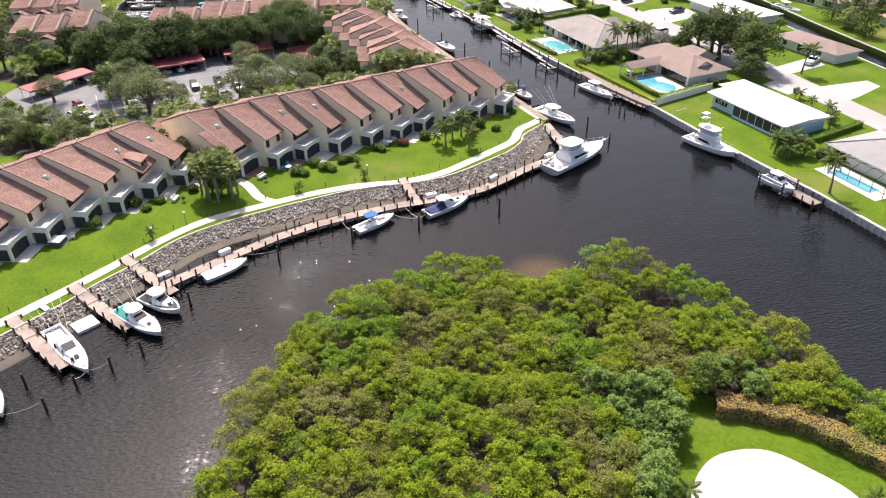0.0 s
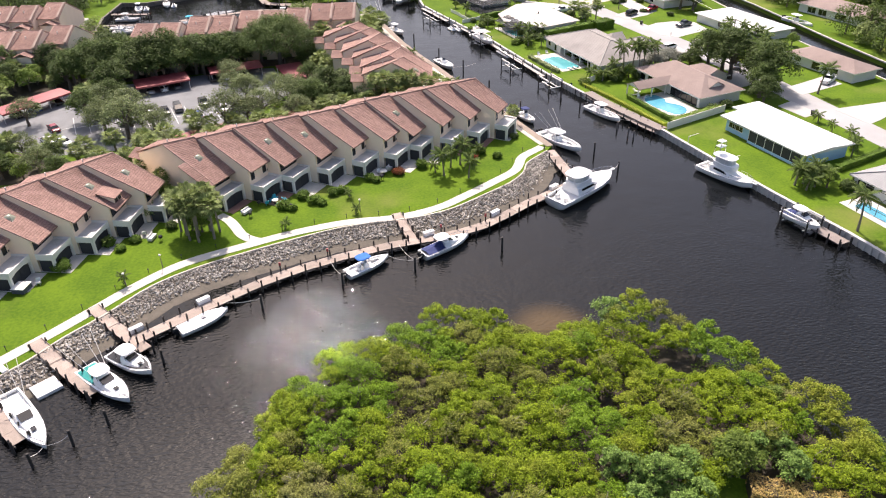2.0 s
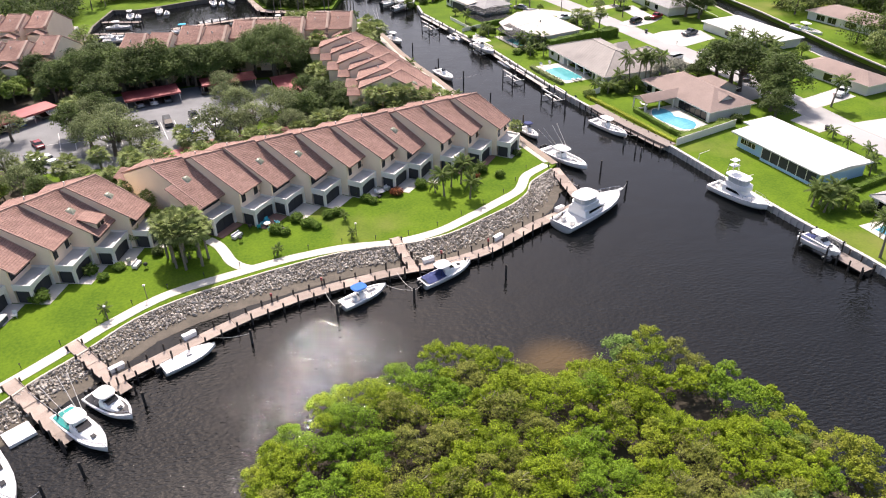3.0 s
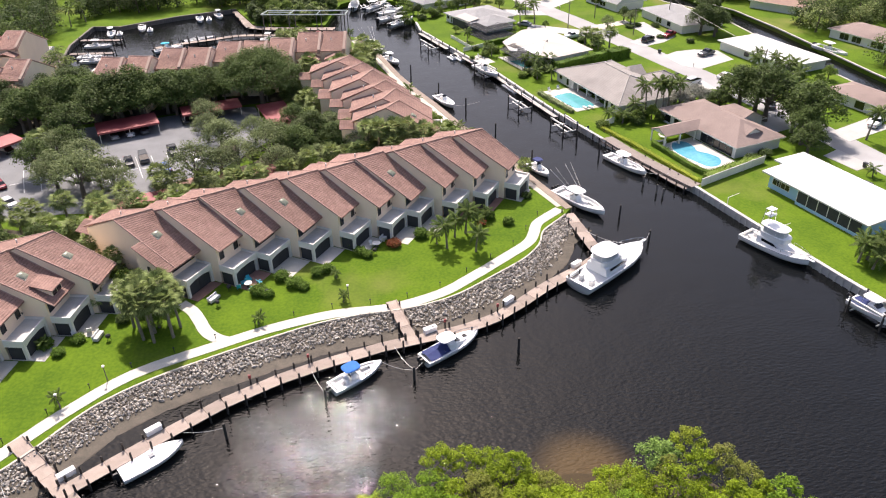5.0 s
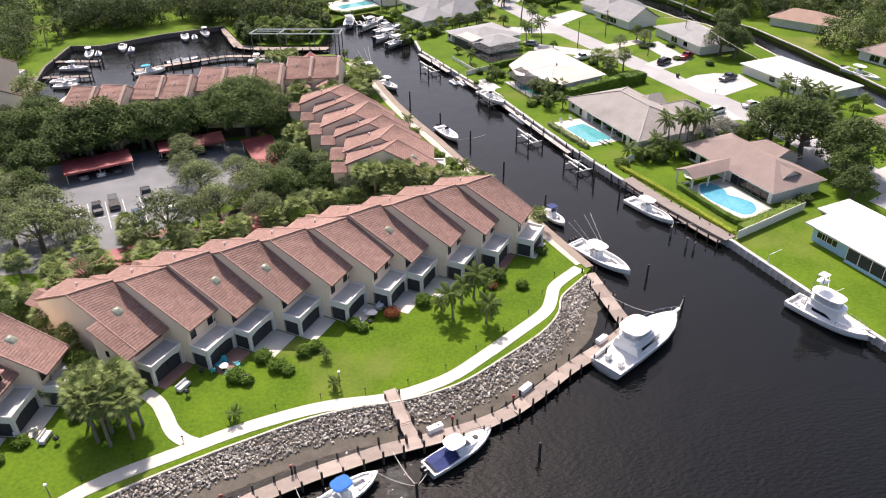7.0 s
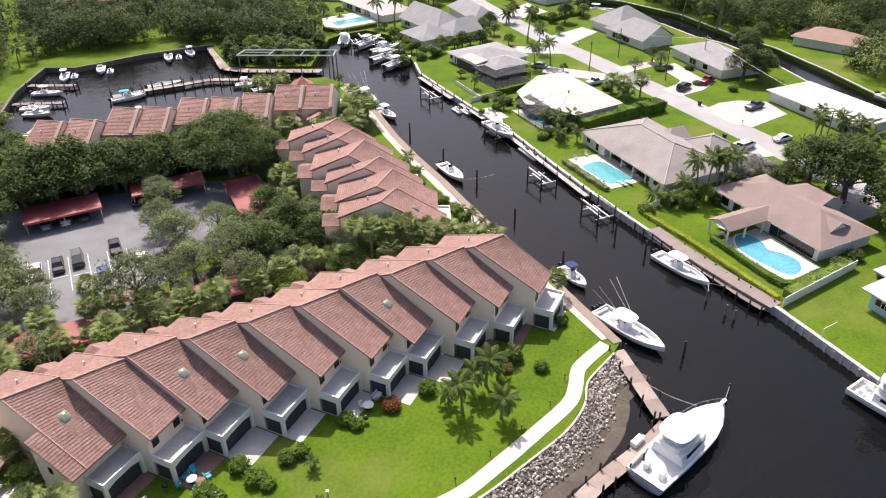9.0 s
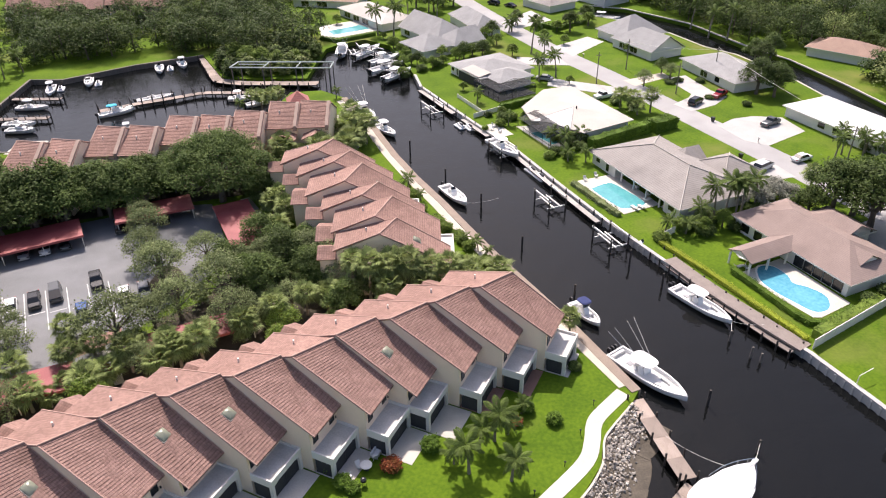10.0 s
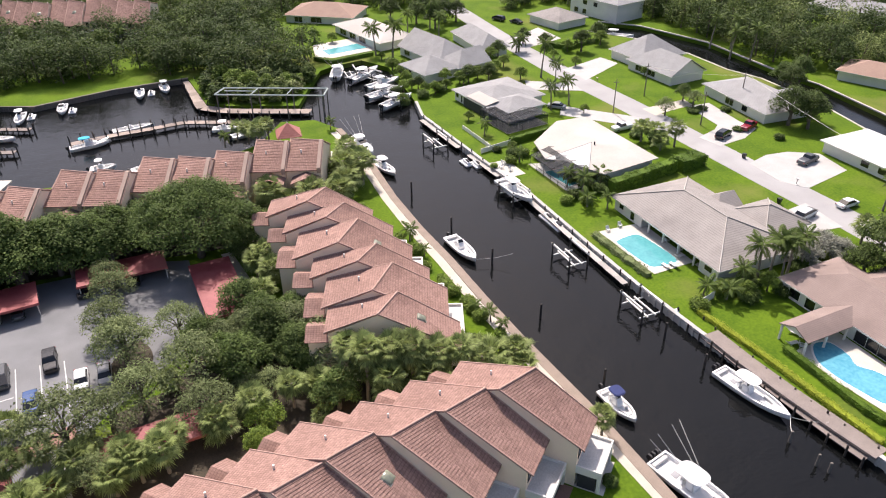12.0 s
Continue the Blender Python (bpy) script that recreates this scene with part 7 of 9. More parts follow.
def hedge(label, line, width, height, material, size=0.16, dense=70, name="hedge", lump=0.12, core_mat=None):
    """A clipped hedge: a dark core with a skin of leaves."""
    h = thing(name, label, "hedge", group="hedges")
    r = random.Random(len(line) * 7 + int(line[0][0]))
    core = Shape()
    ribbon(core, line, width / 2 - 0.12, width / 2 - 0.12, LAND - 0.1, LAND + height - 0.15)
    part("hedge_core", core, core_mat or material, h)
    pos, out = [], []
    for a, b in zip(line, line[1:]):
        a, b = Vector(a), Vector(b)
        d = (b - a).length
        w = (b - a) / d
        n = Vector((-w.y, w.x))
        for _ in range(int(d * (width + 2 * height) * dense / 6)):
            t, q = r.uniform(-0.02, 1.02), r.uniform(-height, width + height)
            if q < 0:
                o, z, nn = -width / 2, height + q, (-n.x, -n.y, 0.2)
            elif q > width:
                o, z, nn = width / 2, height - (q - width), (n.x, n.y, 0.2)
            else:
                o, z, nn = q - width / 2, height, (0, 0, 1)
            bulge = 1 + lump * math.sin(t * d * 1.9 + a.x)
            p = a + w * (d * t) + n * o * bulge
            pos.append((p.x + r.uniform(-.08, .08), p.y + r.uniform(-.08, .08), LAND + max(0.05, z * (1 + lump * 0.6 * math.sin(t * d * 1.3 + 2)) + r.uniform(-.1, .08))))
            out.append(nn)
    ob = new("foliage", blade_mesh("foliage", leaf_sheet(np.array(pos), np.array(out, dtype=float), size * 0.8, 3), material))
    ob.parent = h
    return h


hedge("yellow-green clipped hedge above the grey dock", [(55.0, 181.4), (58.9, 171.8), (62.6, 161.0), (65.2, 153.6)], 1.0, 0.75, YELLOWLEAF, 0.14, 300)
hedge("low clipped green hedge round the pool deck", [(63.0, 171.4), (66.6, 158.8), (67.6, 156.9), (69.4, 156.3), (75.6, 159.2)], 1.1, 1.0, HEDGELEAF, 0.14, 260)
hedge("tall dense green hedge between two houses", [(54.8, 220.8), (60.6, 223.6), (66.6, 226.4), (70.6, 228.4)], 2.0, 2.6, HEDGELEAF, 0.26, 110)
hedge("rounded dark green hedge block by the lawn", [(71.4, 228.4), (77.4, 230.9)], 3.4, 2.6, HEDGELEAF, 0.28, 110)
hedge("green hedge along the white fence", [(40.4, 246.8), (52.6, 252.4)], 1.2, 1.6, HEDGELEAF, 0.22, 110)
hedge("bronze and green croton hedge beside the drive", [(37.6, 58.6), (41.4, 57.4), (46.2, 54.8), (49.4, 51.2), (52.4, 47.4)], 2.6, 1.8, CROTONLEAF, 0.17, 520, core_mat=MULCH)
hedge("shrubs along the white fence", [(66.6, 153.8), (72.6, 156.6), (80.4, 160.2)], 1.6, 1.5, BRIGHTLEAF, 0.22, 110)
hedge("ornamental grasses in a planter by the pool", [(46.6, 205.2), (49.0, 198.0), (51.2, 191.6)], 1.3, 0.9, OLIVELEAF, 0.24, 110, "grass_planter", 0.3)
hedge("low green hedge beside the pool deck", [(-3.6, 316.4), (1.4, 312.2), (8.0, 315.6), (13.6, 318.6)], 1.3, 1.2, HEDGELEAF, 0.2, 110)
hedge("clipped green hedge in front of the far house", [(66.6, 319.4), (72.4, 314.6), (78.0, 316.6)], 1.6, 1.5, HEDGELEAF, 0.22, 110)
hedge("clipped green hedge along the lot of the flat-roofed house", [(89.3, 127.9), (93.8, 129.8), (102.8, 133.9)], 1.3, 1.2, HEDGELEAF, 0.2, 110)
hedge("low hedge at the lawn of the far house", [(71.0, 312.0), (77.4, 317.4), (84, 320)], 1.4, 1.2, HEDGELEAF, 0.2, 100)
hedge("green hedge beside the white house drive", [(107.8, 229.0), (112.8, 212.8)], 0.9, 0.9, HEDGELEAF, 0.2, 100)


# ---- trees, palms, shrubs ----
def limb(shape, a, b, r0, r1, rng):
    a, b = Vector(a), Vector(b)
    m = (a + b) / 2 + Vector((rng.uniform(-.3, .3), rng.uniform(-.3, .3), rng.uniform(0, .4)))
    shape.tube([a, m, b], [r0, (r0 + r1) / 2, r1], 6)


def broadleaf(name, label, category, height, radius, material, seed, leaf=0.34, clumps=18, per=170, group="trees"):
    """A tree with a forked trunk, limbs and a ragged crown of separate clumps."""
    rng = random.Random(seed)
    t = thing(name, label, category, group=group)
    trunk = Shape()
    fork = height * 0.34
    trunk.tube([(0, 0, -0.4), (rng.uniform(-.15, .15), rng.uniform(-.15, .15), fork * 0.6), (rng.uniform(-.2, .2), rng.uniform(-.2, .2), fork)], [0.05 * height, 0.036 * height, 0.03 * height], 8)
    pos, out = [], []
    for i in range(clumps):
        a = math.tau * (i * 0.618 + rng.uniform(-.06, .06))
        q = math.sqrt((i + 0.5) / clumps)
        d = radius * 0.74 * q * rng.uniform(0.85, 1.12)
        top = height * (0.86 - 0.36 * q * q) * rng.uniform(0.91, 1.09)
        c = (math.cos(a) * d, math.sin(a) * d, top - 0.6)
        rr = radius * rng.uniform(0.20, 0.40) * (1.0 if clumps < 40 else 0.72 if clumps < 80 else 0.5)
        p, o = ball(c, (rr, rr, rr * 0.72), per, seed * 100 + i)
        pos.append(p)
        out.append(o)
        if i % (2 if clumps < 40 else 6) == 0:
            bough = Shape() if clumps > 80 else trunk
            limb(bough, (0, 0, fork * rng.uniform(0.8, 1)), (c[0] * 0.9, c[1] * 0.9, c[2] - rr * 0.2), 0.016 * height, 0.006 * height, rng)
            if clumps > 80:
                part("limb", bough, BARK, t)
    part("trunk", trunk, BARK, t)
    ob = new("crown", blade_mesh("crown", leaf_sheet(np.concatenate(pos), np.concatenate(out), leaf, seed), material))
    ob.parent = t
    return t


def sabal(label, height, seed):
    """A cabbage palm: straight trunk and a round head of fan leaves."""
    rng = random.Random(seed)
    t = thing("fan_palm", label, "palm tree", group="fan palms")
    s = Shape()
    lean = (rng.uniform(-.4, .4), rng.uniform(-.4, .4))
    s.tube([(0, 0, -0.4), (lean[0] * 0.4, lean[1] * 0.4, height * 0.5), (lean[0], lean[1], height)], [0.26, 0.2, 0.22], 8)
    part("trunk", s, PALMBARK, t)
    hub = Vector((lean[0], lean[1], height))
    cor = []
    for i in range(38):
        a = i * 2.399963
        el = math.asin(max(-0.62, min(0.97, -0.6 + 1.55 * (i + 0.5) / 38)))
        way = Vector((math.cos(a) * math.cos(el), math.sin(a) * math.cos(el), math.sin(el)))
        side = way.cross(Vector((0, 0, 1))).normalized()
        up = side.cross(way)
        st = rng.uniform(0.8, 1.6)
        base = hub + way * st
        for j in range(13):
            b = (j - 6) / 6 * 1.3
            d = (way * math.cos(b) + side * math.sin(b)).normalized()
            ln = rng.uniform(1.15, 1.65) * (1 - 0.18 * abs(b))
            tip = base + d * ln + Vector((0, 0, -0.28 * ln)) + up * 0.1 * math.cos(b)
            w = (d.cross(up)).normalized() * 0.08
            mid = base + d * ln * 0.5 + up * 0.06
            cor += [base, mid + w, tip, mid - w]
        w = side * 0.03
        cor += [hub, hub + way * st * 0.5 + w, base, hub + way * st * 0.5 - w]
    ob = new("crown", blade_mesh("crown", np.array([tuple(c) for c in cor]), SABALLEAF, 4))
    ob.parent = t
    return t


def frond_mesh(length, seed, droop, material):
    rng = random.Random(seed)
    cor = []
    pt = lambda q: Vector((length * (q - 0.12 * q ** 3), 0, length * (0.32 * q - droop * q * q)))
    for i in range(34):
        q = 0.12 + 0.88 * i / 33
        p, way = pt(q), (pt(min(q + 0.02, 1.02)) - pt(q)).normalized()
        ln = length * 0.30 * math.sin(math.pi * min(0.97, 0.16 + 0.80 * q)) * rng.uniform(0.85, 1.1)
        for sg in (-1, 1):
            d = (Vector((0, sg, 0)) + way * 0.75 + Vector((0, 0, -0.45))).normalized()
            m = p + d * ln * 0.5
            w = way * 0.05
            cor += [p - w * 0.4, m + w, p + d * ln + Vector((0, 0, -0.12 * ln)), m - w]
    for i in range(6):
        a, b = pt(i / 6), pt((i + 1) / 6)
        cor += [a + Vector((0, 0.05, 0)), b + Vector((0, 0.04, 0)), b - Vector((0, 0.04, 0)), a - Vector((0, 0.05, 0))]
    return blade_mesh("frond", np.array([tuple(c) for c in cor]), material, 4)


FRONDS = [frond_mesh(2.9, 1, 0.42, FRONDLEAF), frond_mesh(2.9, 2, 0.62, FRONDLEAF), frond_mesh(2.7, 3, 0.95, FRONDLEAF)]


def feather_palm(label, height, seed, size=1.0, count=17, bend=0.8, name="feather_palm"):
    """A coconut or queen palm: a leaning trunk and separate arching fronds."""
    rng = random.Random(seed)
    t = thing(name, label, "palm tree", group="feather palms")
    a = rng.uniform(0, math.tau)
    tip = (math.cos(a) * bend, math.sin(a) * bend, height)
    part("trunk", Shape().tube([(0, 0, -0.4), (tip[0] * 0.2, tip[1] * 0.2, height * 0.4), (tip[0] * 0.6, tip[1] * 0.6, height * 0.78), tip], [0.24 * size + 0.04, 0.17 * size, 0.14 * size, 0.13 * size], 8), PALMBARK, t)
    for i in range(count):
        f = new("frond", FRONDS[0 if i < count * 0.4 else 1 if i < count * 0.75 else 2])
        f.parent = t
        tilt = -46 + 74 * i / count
        f.matrix_basis = pose(*tip) @ pose(0, 0, 0, 0, 0, i * 137.5 + rng.uniform(-12, 12)) @ pose(0, 0, 0, 0, tilt, 0) @ Matrix.Scale(size * rng.uniform(0.85, 1.1), 4)
    return t


placed = {}


def plant(key, make, x, y, scale=1.0, turn=None, z=LAND):
    """Sets a tree: the first of its kind as built, the rest as copies."""
    turn = turn if turn is not None else (x * 37.7 + y * 91.3) % 360
    if key not in placed:
        placed[key] = make()
        placed[key].matrix_basis = pose(x, y, z, 0, 0, turn)
        placed[key].scale = (scale,) * 3
        return placed[key]
    ob = copy_thing(placed[key], pose(x, y, z, 0, 0, turn))
    ob.scale = (scale,) * 3
    return ob


OAKS = [lambda i=i: broadleaf("oak_tree", "broad dark green live oak with spreading crown", "tree", 9.0, 4.6, OAKLEAF, 20 + i, 0.20, 30, 195) for i in range(3)]
BIGOAKS = [lambda i=i: broadleaf("live_oak", "huge dark green live oak over the carports", "tree", 15.0, 12.6, OAKLEAF, 30 + i, 0.19, 150, 260) for i in range(1)]
OLIVES = [lambda i=i: broadleaf("shade_tree", "grey-green shade tree with open airy crown", "tree", 8.5, 5.0, OLIVELEAF, 40 + i, 0.155, 44, 88) for i in range(2)]
LUSH = [lambda i=i: broadleaf("leafy_tree", "leafy bright green tree", "tree", 7.0, 3.6, BRIGHTLEAF, 60 + i, 0.19, 22, 205) for i in range(2)]
SABALS = [lambda i=i: sabal("cabbage palm with round head of fan leaves", 2.7 + 0.8 * i, 80 + i) for i in range(3)]
FEATHERS = [lambda i=i: feather_palm("tall palm with arching feathery fronds", 6.4 + 0.9 * i, 90 + i, 1.0, 17, 0.9) for i in range(3)]
MIDPALMS = [lambda i=i: feather_palm("young coconut palm with arching fronds on the lawn", 3.9 + 0.5 * i, 120 + i, 0.9, 19, 0.5) for i in range(2)]
LOWPALMS = [lambda i=i: feather_palm("young palm with low arching fronds", 2.2 + 0.7 * i, 95 + i, 0.75, 15, 0.4) for i in range(2)]


def grove(kind, makes, places):
    for i, (x, y, s) in enumerate(places):
        if any(inside((x, y), b) for b in BUILT):
            continue
        k = int(abs(x * 7 + y * 3)) % len(makes)
        plant((kind, k), makes[k], x, y, s)


grove("oak", OAKS, [(-10.8, 175.6, 0.9), (-7.6, 182.0, 0.95), (-3.0, 177.6, 0.85), (-49.7, 211.0, 1.0), (-44.0, 212.5, 0.95),
                    (-38.5, 213.5, 0.95), (-32.6, 212.5, 0.95), (-60.5, 206.5, 1.05), (-54.6, 210.0, 1.0), (-66.0, 209.6, 1.05), (-72.0, 214.0, 1.05), (-80.0, 210.0, 1.1), (-77.0, 221.0, 1.0), (-12.4, 190.4, 0.8), (-9.0, 187.0, 0.75)])
grove("oak", OAKS, [(-67.0, 219.0, 1.0), (-61.0, 214.6, 0.95), (-86.0, 217.0, 1.1), (-4.4, 187.0, 0.7), (88.8, 186.4, 1.3), (92.6, 185.6, 1.35), (92.2, 180.0, 1.45), (96.6, 170.2, 1.45), (99.0, 176.4, 1.1), (93.2, 166.8, 1.0), (90.8, 160.4, 0.9), (109.6, 244.4, 1.0),
                    (114.0, 255.0, 1.0), (118.0, 267.0, 0.85), (84.2, 186.2, 0.75), (-91.0, 209.0, 1.1), (-95.0, 222.0, 1.1), (110.0, 252.0, 0.8), (-16.4, 182.0, 0.8), (-1.0, 183.0, 0.65)])
grove("olive", OLIVES, [(-26.8, 181.4, 1.0), (-22.4, 171.6, 1.0), (-29.6, 165.4, 1.3), (-16.6, 175.0, 1.15), (-14.0, 168.4, 0.9), (-51.6, 172.4, 1.2), (-60.0, 181.0, 0.95), (-56.4, 169.0, 0.9), (-46.0, 169.5, 0.8), (-33.6, 200.4, 0.75), (-41.6, 208.4, 0.8), (-48.4, 207.4, 0.85), (-36.2, 210.2, 0.75), (-55.6, 206.0, 0.85), (-63.0, 204.0, 0.85), (80.6, 257.4, 0.6), (-20.6, 186.6, 0.8), (-75.0, 176.0, 0.9), (-84.0, 165.0, 1.0), (-90.0, 158.0, 1.0)])
grove("sabal", SABALS, [(-29.3, 158.6, 1.0), (-22.0, 161.0, 1.0), (-17.7, 163.8, 1.0), (-12.7, 166.0, 1.0), (5.6, 171.6, 1.0), (10.5, 170.0, 1.05), (14.6, 171.0, 1.0), (22.8, 172.2, 1.0), (-11.0, 201.0, 1.0), (-9.4, 192.4, 1.0), (-1.0, 171.4, 1.0),
                        (-37.4, 169.4, 0.95), (-45.8, 158.0, 1.0), (-41.4, 160.2, 0.95), (-56.7, 156.6, 1.0), (-61.7, 154.8, 1.0), (-70.6, 156.0, 1.1), (-27.0, 163.6, 0.9), (-63.4, 188.4, 1.1), (-87.2, 204.2, 1.1)])
grove("sabal", SABALS, [(-35.0, 161.6, 0.95), (-50.6, 156.0, 1.0), (1.8, 169.6, 1.0), (8.0, 167.8, 1.0), (18.4, 168.6, 0.95), (25.6, 170.6, 0.9), (-33.0, 165.0, 0.9), (-66.0, 187.0, 1.1), (-61.4, 191.6, 1.0), (-37.0, 133.0, 0.9), (-34.0, 137.0, 0.9), (-41.0, 138.0, 1.0), (-38.6, 142.6, 0.95), (-44.0, 144.0, 1.0)])
grove("sabal", SABALS, [(-33.4, 131.4, 0.8), (-46.6, 148.0, 1.0), (-52.0, 150.4, 1.0), (90.6, 196.0, 1.0), (92.6, 193.6, 1.0), (69.4, 243.6, 1.0), (71.6, 241.4, 1.05), (-8.0, 197.0, 0.9), (-13.4, 206.4, 1.0), (-15.0, 211.0, 1.0), (-4.0, 170.0, 0.9), (-9.0, 168.2, 0.9), (-48.0, 217.6, 1.0),
                        (-41.0, 218.6, 1.0), (-20.0, 258.4, 0.8), (-15.4, 260.6, 0.7), (-28.8, 314.0, 1.2), (-24.0, 311.0, 1.1), (-18.4, 308.6, 1.1), (-33.0, 309.6, 1.2)])
grove("feather", FEATHERS, [(69.6, 188.2, 1.0), (76.5, 190.5, 1.0), (71.0, 187.0, 0.9), (80.1, 106.7, 0.95), (54.7, 265.6, 0.95), (51.6, 272.0, 0.95), (93.0, 298.0, 1.1), (95.4, 295.0, 1.0), (116.0, 309.0, 1.1), (121.4, 306.6, 1.1), (14.6, 318.0, 1.25), (19.4, 315.2, 1.3), (-14.7, 322.6, 0.9), (-8.0, 321.4, 0.85),
                            (106.0, 210.0, 0.8), (109.4, 208.0, 0.8), (-62.0, 334.0, 1.0), (36.0, 336.0, 1.0), (92.8, 181.6, 0.8), (108.6, 128.0, 0.9), (-90.6, 292.6, 0.9), (-87.4, 298.0, 0.9)])
grove("low", LOWPALMS, [(111.2, 210.0, 1.5), (111.8, 205.6, 1.4), (112.3, 201.3, 1.5), (108.6, 199.4, 1.3), (105.6, 197.0, 1.2), (107.5, 194.1, 1.3), (115.0, 207.0, 1.4)])
grove("lush", LUSH, [(113.6, 203.4, 0.5), (109.6, 203.0, 0.45), (116.4, 199.6, 0.5), (119.4, 210.9, 0.6), (121.0, 203.0, 0.6), (119.0, 192.0, 0.5)])
grove("oak", OAKS, [(94.6, 173.0, 1.0)])
grove("mid", MIDPALMS, [(14.9, 137.2, 0.98), (19.4, 135.5, 0.92), (18.6, 141.6, 1.0), (16.6, 140.6, 0.88)])
grove("low", LOWPALMS, [(49.4, 221.8, 1.3), (53.8, 224.0, 1.2), (47.0, 224.2, 1.1), (64.6, 187.2, 1.2), (60.6, 184.0, 1.1), (90.0, 262.4, 0.9), (35.7, 252.6, 1.0), (48.6, 216.0, 1.1), (52.0, 214.6, 0.9), (14.4, 208.6, 1.0), (57.6, 185.6, 1.0), (-2.2, 124.6, 0.55), (-14.3, 121.0, 0.6), (-3.2, 131.0, 0.55), (-37.4, 107.8, 0.6),
                        (46.8, 42.8, 0.7), (49.4, 43.6, 0.6), (45.0, 41.0, 0.6), (29.4, 47.0, 0.7), (57.6, 314.2, 1.5), (56.6, 313.4, 1.4), (40.4, 237.4, 0.9), (85.4, 124.4, 0.8), (97.6, 137.0, 0.7), (24.0, 183.8, 0.75), (22.4, 186.6, 0.6), (25.0, 181.4, 0.6), (16.4, 203.4, 0.6), (-17.0, 262.4, 0.9), (-22.6, 256.0, 0.9), (-42.6, 119.4, 0.6), (0.8, 262.0, 0.8)])
grove("low", LOWPALMS, [(80.3, 124.1, 1.2), (79.4, 121.4, 1.15), (78.4, 123.6, 1.2), (81.6, 122.4, 1.25), (80.2, 126.0, 1.1), (82.8, 124.6, 1.2)])
grove("lush", LUSH, [(83.6, 121.8, 0.6), (-20.0, 291.5, 0.9), (-10.4, 290.6, 0.8), (-15.6, 290.0, 0.8), (-28.0, 299.0, 0.9), (-24.0, 294.6, 0.9), (19.0, 275.4, 0.5), (20.0, 284.0, 0.55), (18.4, 303.0, 0.6), (28.0, 281.6, 0.55), (35.6, 288.6, 0.6),
                     (31.8, 290.6, 0.6), (6.4, 218.0, 0.5), (3.4, 222.6, 0.6), (2.4, 229.4, 0.65), (5.4, 235.6, 0.6), (4.0, 243.0, 0.6), (63.6, 184.0, 0.5), (67.8, 185.2, 0.55), (70.4, 297.6, 0.5), (47.4, 306.6, 0.7), (50.0, 300.4, 0.6), (72.0, 312.0, 0.6), (84.0, 317.0, 0.75), (100.6, 259.0, 0.6)])

plant(("silver", 0), lambda: broadleaf("silver_tree", "low silvery grey-leaved tree", "tree", 4.6, 3.6, GREYLEAF, 71, 0.17, 20, 300), 77.2, 191.6, 1.0)
plant(("silver", 0), None, 81.6, 193.8, 1.05)
plant(("silver", 0), None, 84.6, 193.2, 0.8)

TALLSABALS = [lambda i=i: sabal("cabbage palm with bare trunk and dark round head", 6.8 + 0.7 * i, 84 + i) for i in range(2)]
grove("tallsabal", TALLSABALS, [(5.4, 170.0, 1.1), (8.4, 169.8, 1.15), (11.4, 170.2, 1.15), (14.4, 170.0, 1.05), (17.4, 170.0, 0.95), (8.2, 167.4, 0.85), (20.2, 169.4, 0.8), (22.6, 168.4, 0.65), (12.8, 167.6, 0.85), (3.6, 172.6, 1.0), (-42.0, 147.6, 1.0), (-40.0, 144.6, 0.95), (-38.2, 142.4, 0.8), (-37.6, 138.8, 0.75), (-36.6, 135.4, 0.7), (-40.6, 138.6, 0.75), (-44.6, 144.4, 0.75), (-34.6, 139.6, 0.6), (-30.6, 121.4, 0.95), (-28.2, 118.8, 0.9), (-25.8, 119.6, 0.95), (-26.8, 122.4, 1.0), (-30.2, 124.4, 0.9), (-28.6, 121.0, 1.05), (-27.4, 124.4, 0.85), (-25.2, 121.8, 0.85), (-29.8, 119.6, 0.85), (-31.8, 122.8, 0.85)])
grove("lush", LUSH, [(-28.2, 122.2, 0.6), (-29.8, 122.8, 0.5)])
grove("sabal", SABALS, [(33.0, 159.8, 0.75), (9.2, 172.4, 1.15), (13.8, 173.8, 1.2), (17.4, 175.4, 1.1), (21.6, 172.2, 1.15), (25.2, 172.8, 1.05), (11.6, 175.2, 1.1), (19.6, 174.4, 1.1), (6.4, 173.4, 1.15)])
grove("low", LOWPALMS, [(13.4, 138.8, 0.8), (20.4, 142.4, 0.85), (22.8, 145.6, 0.7)])
grove("oak", OAKS, [(-58.0, 204.4, 1.25), (-53.0, 205.4, 1.2), (-48.0, 205.0, 1.25), (-43.0, 206.6, 1.2), (-38.0, 208.0, 1.2), (-33.0, 210.0, 1.15), (-63.0, 206.0, 1.25), (-68.0, 207.0, 1.2), (-72.6, 202.0, 1.1), (-66.0, 213.0, 1.2), (-60.6, 211.0, 1.15)])
grove("sabal", SABALS, [(4.0, 226.0, 1.3), (5.2, 230.0, 1.35), (3.6, 234.0, 1.3), (6.4, 236.4, 1.25), (4.4, 239.6, 1.2), (2.8, 222.0, 1.35), (7.2, 232.0, 1.2), (-2.0, 218.6, 1.4), (-6.0, 219.0, 1.35), (-10.0, 219.2, 1.4), (0.6, 220.6, 1.35), (-4.0, 215.6, 1.3),
                        (-13.0, 258.0, 0.9), (-17.4, 257.0, 1.0), (-14.6, 254.0, 1.0)])
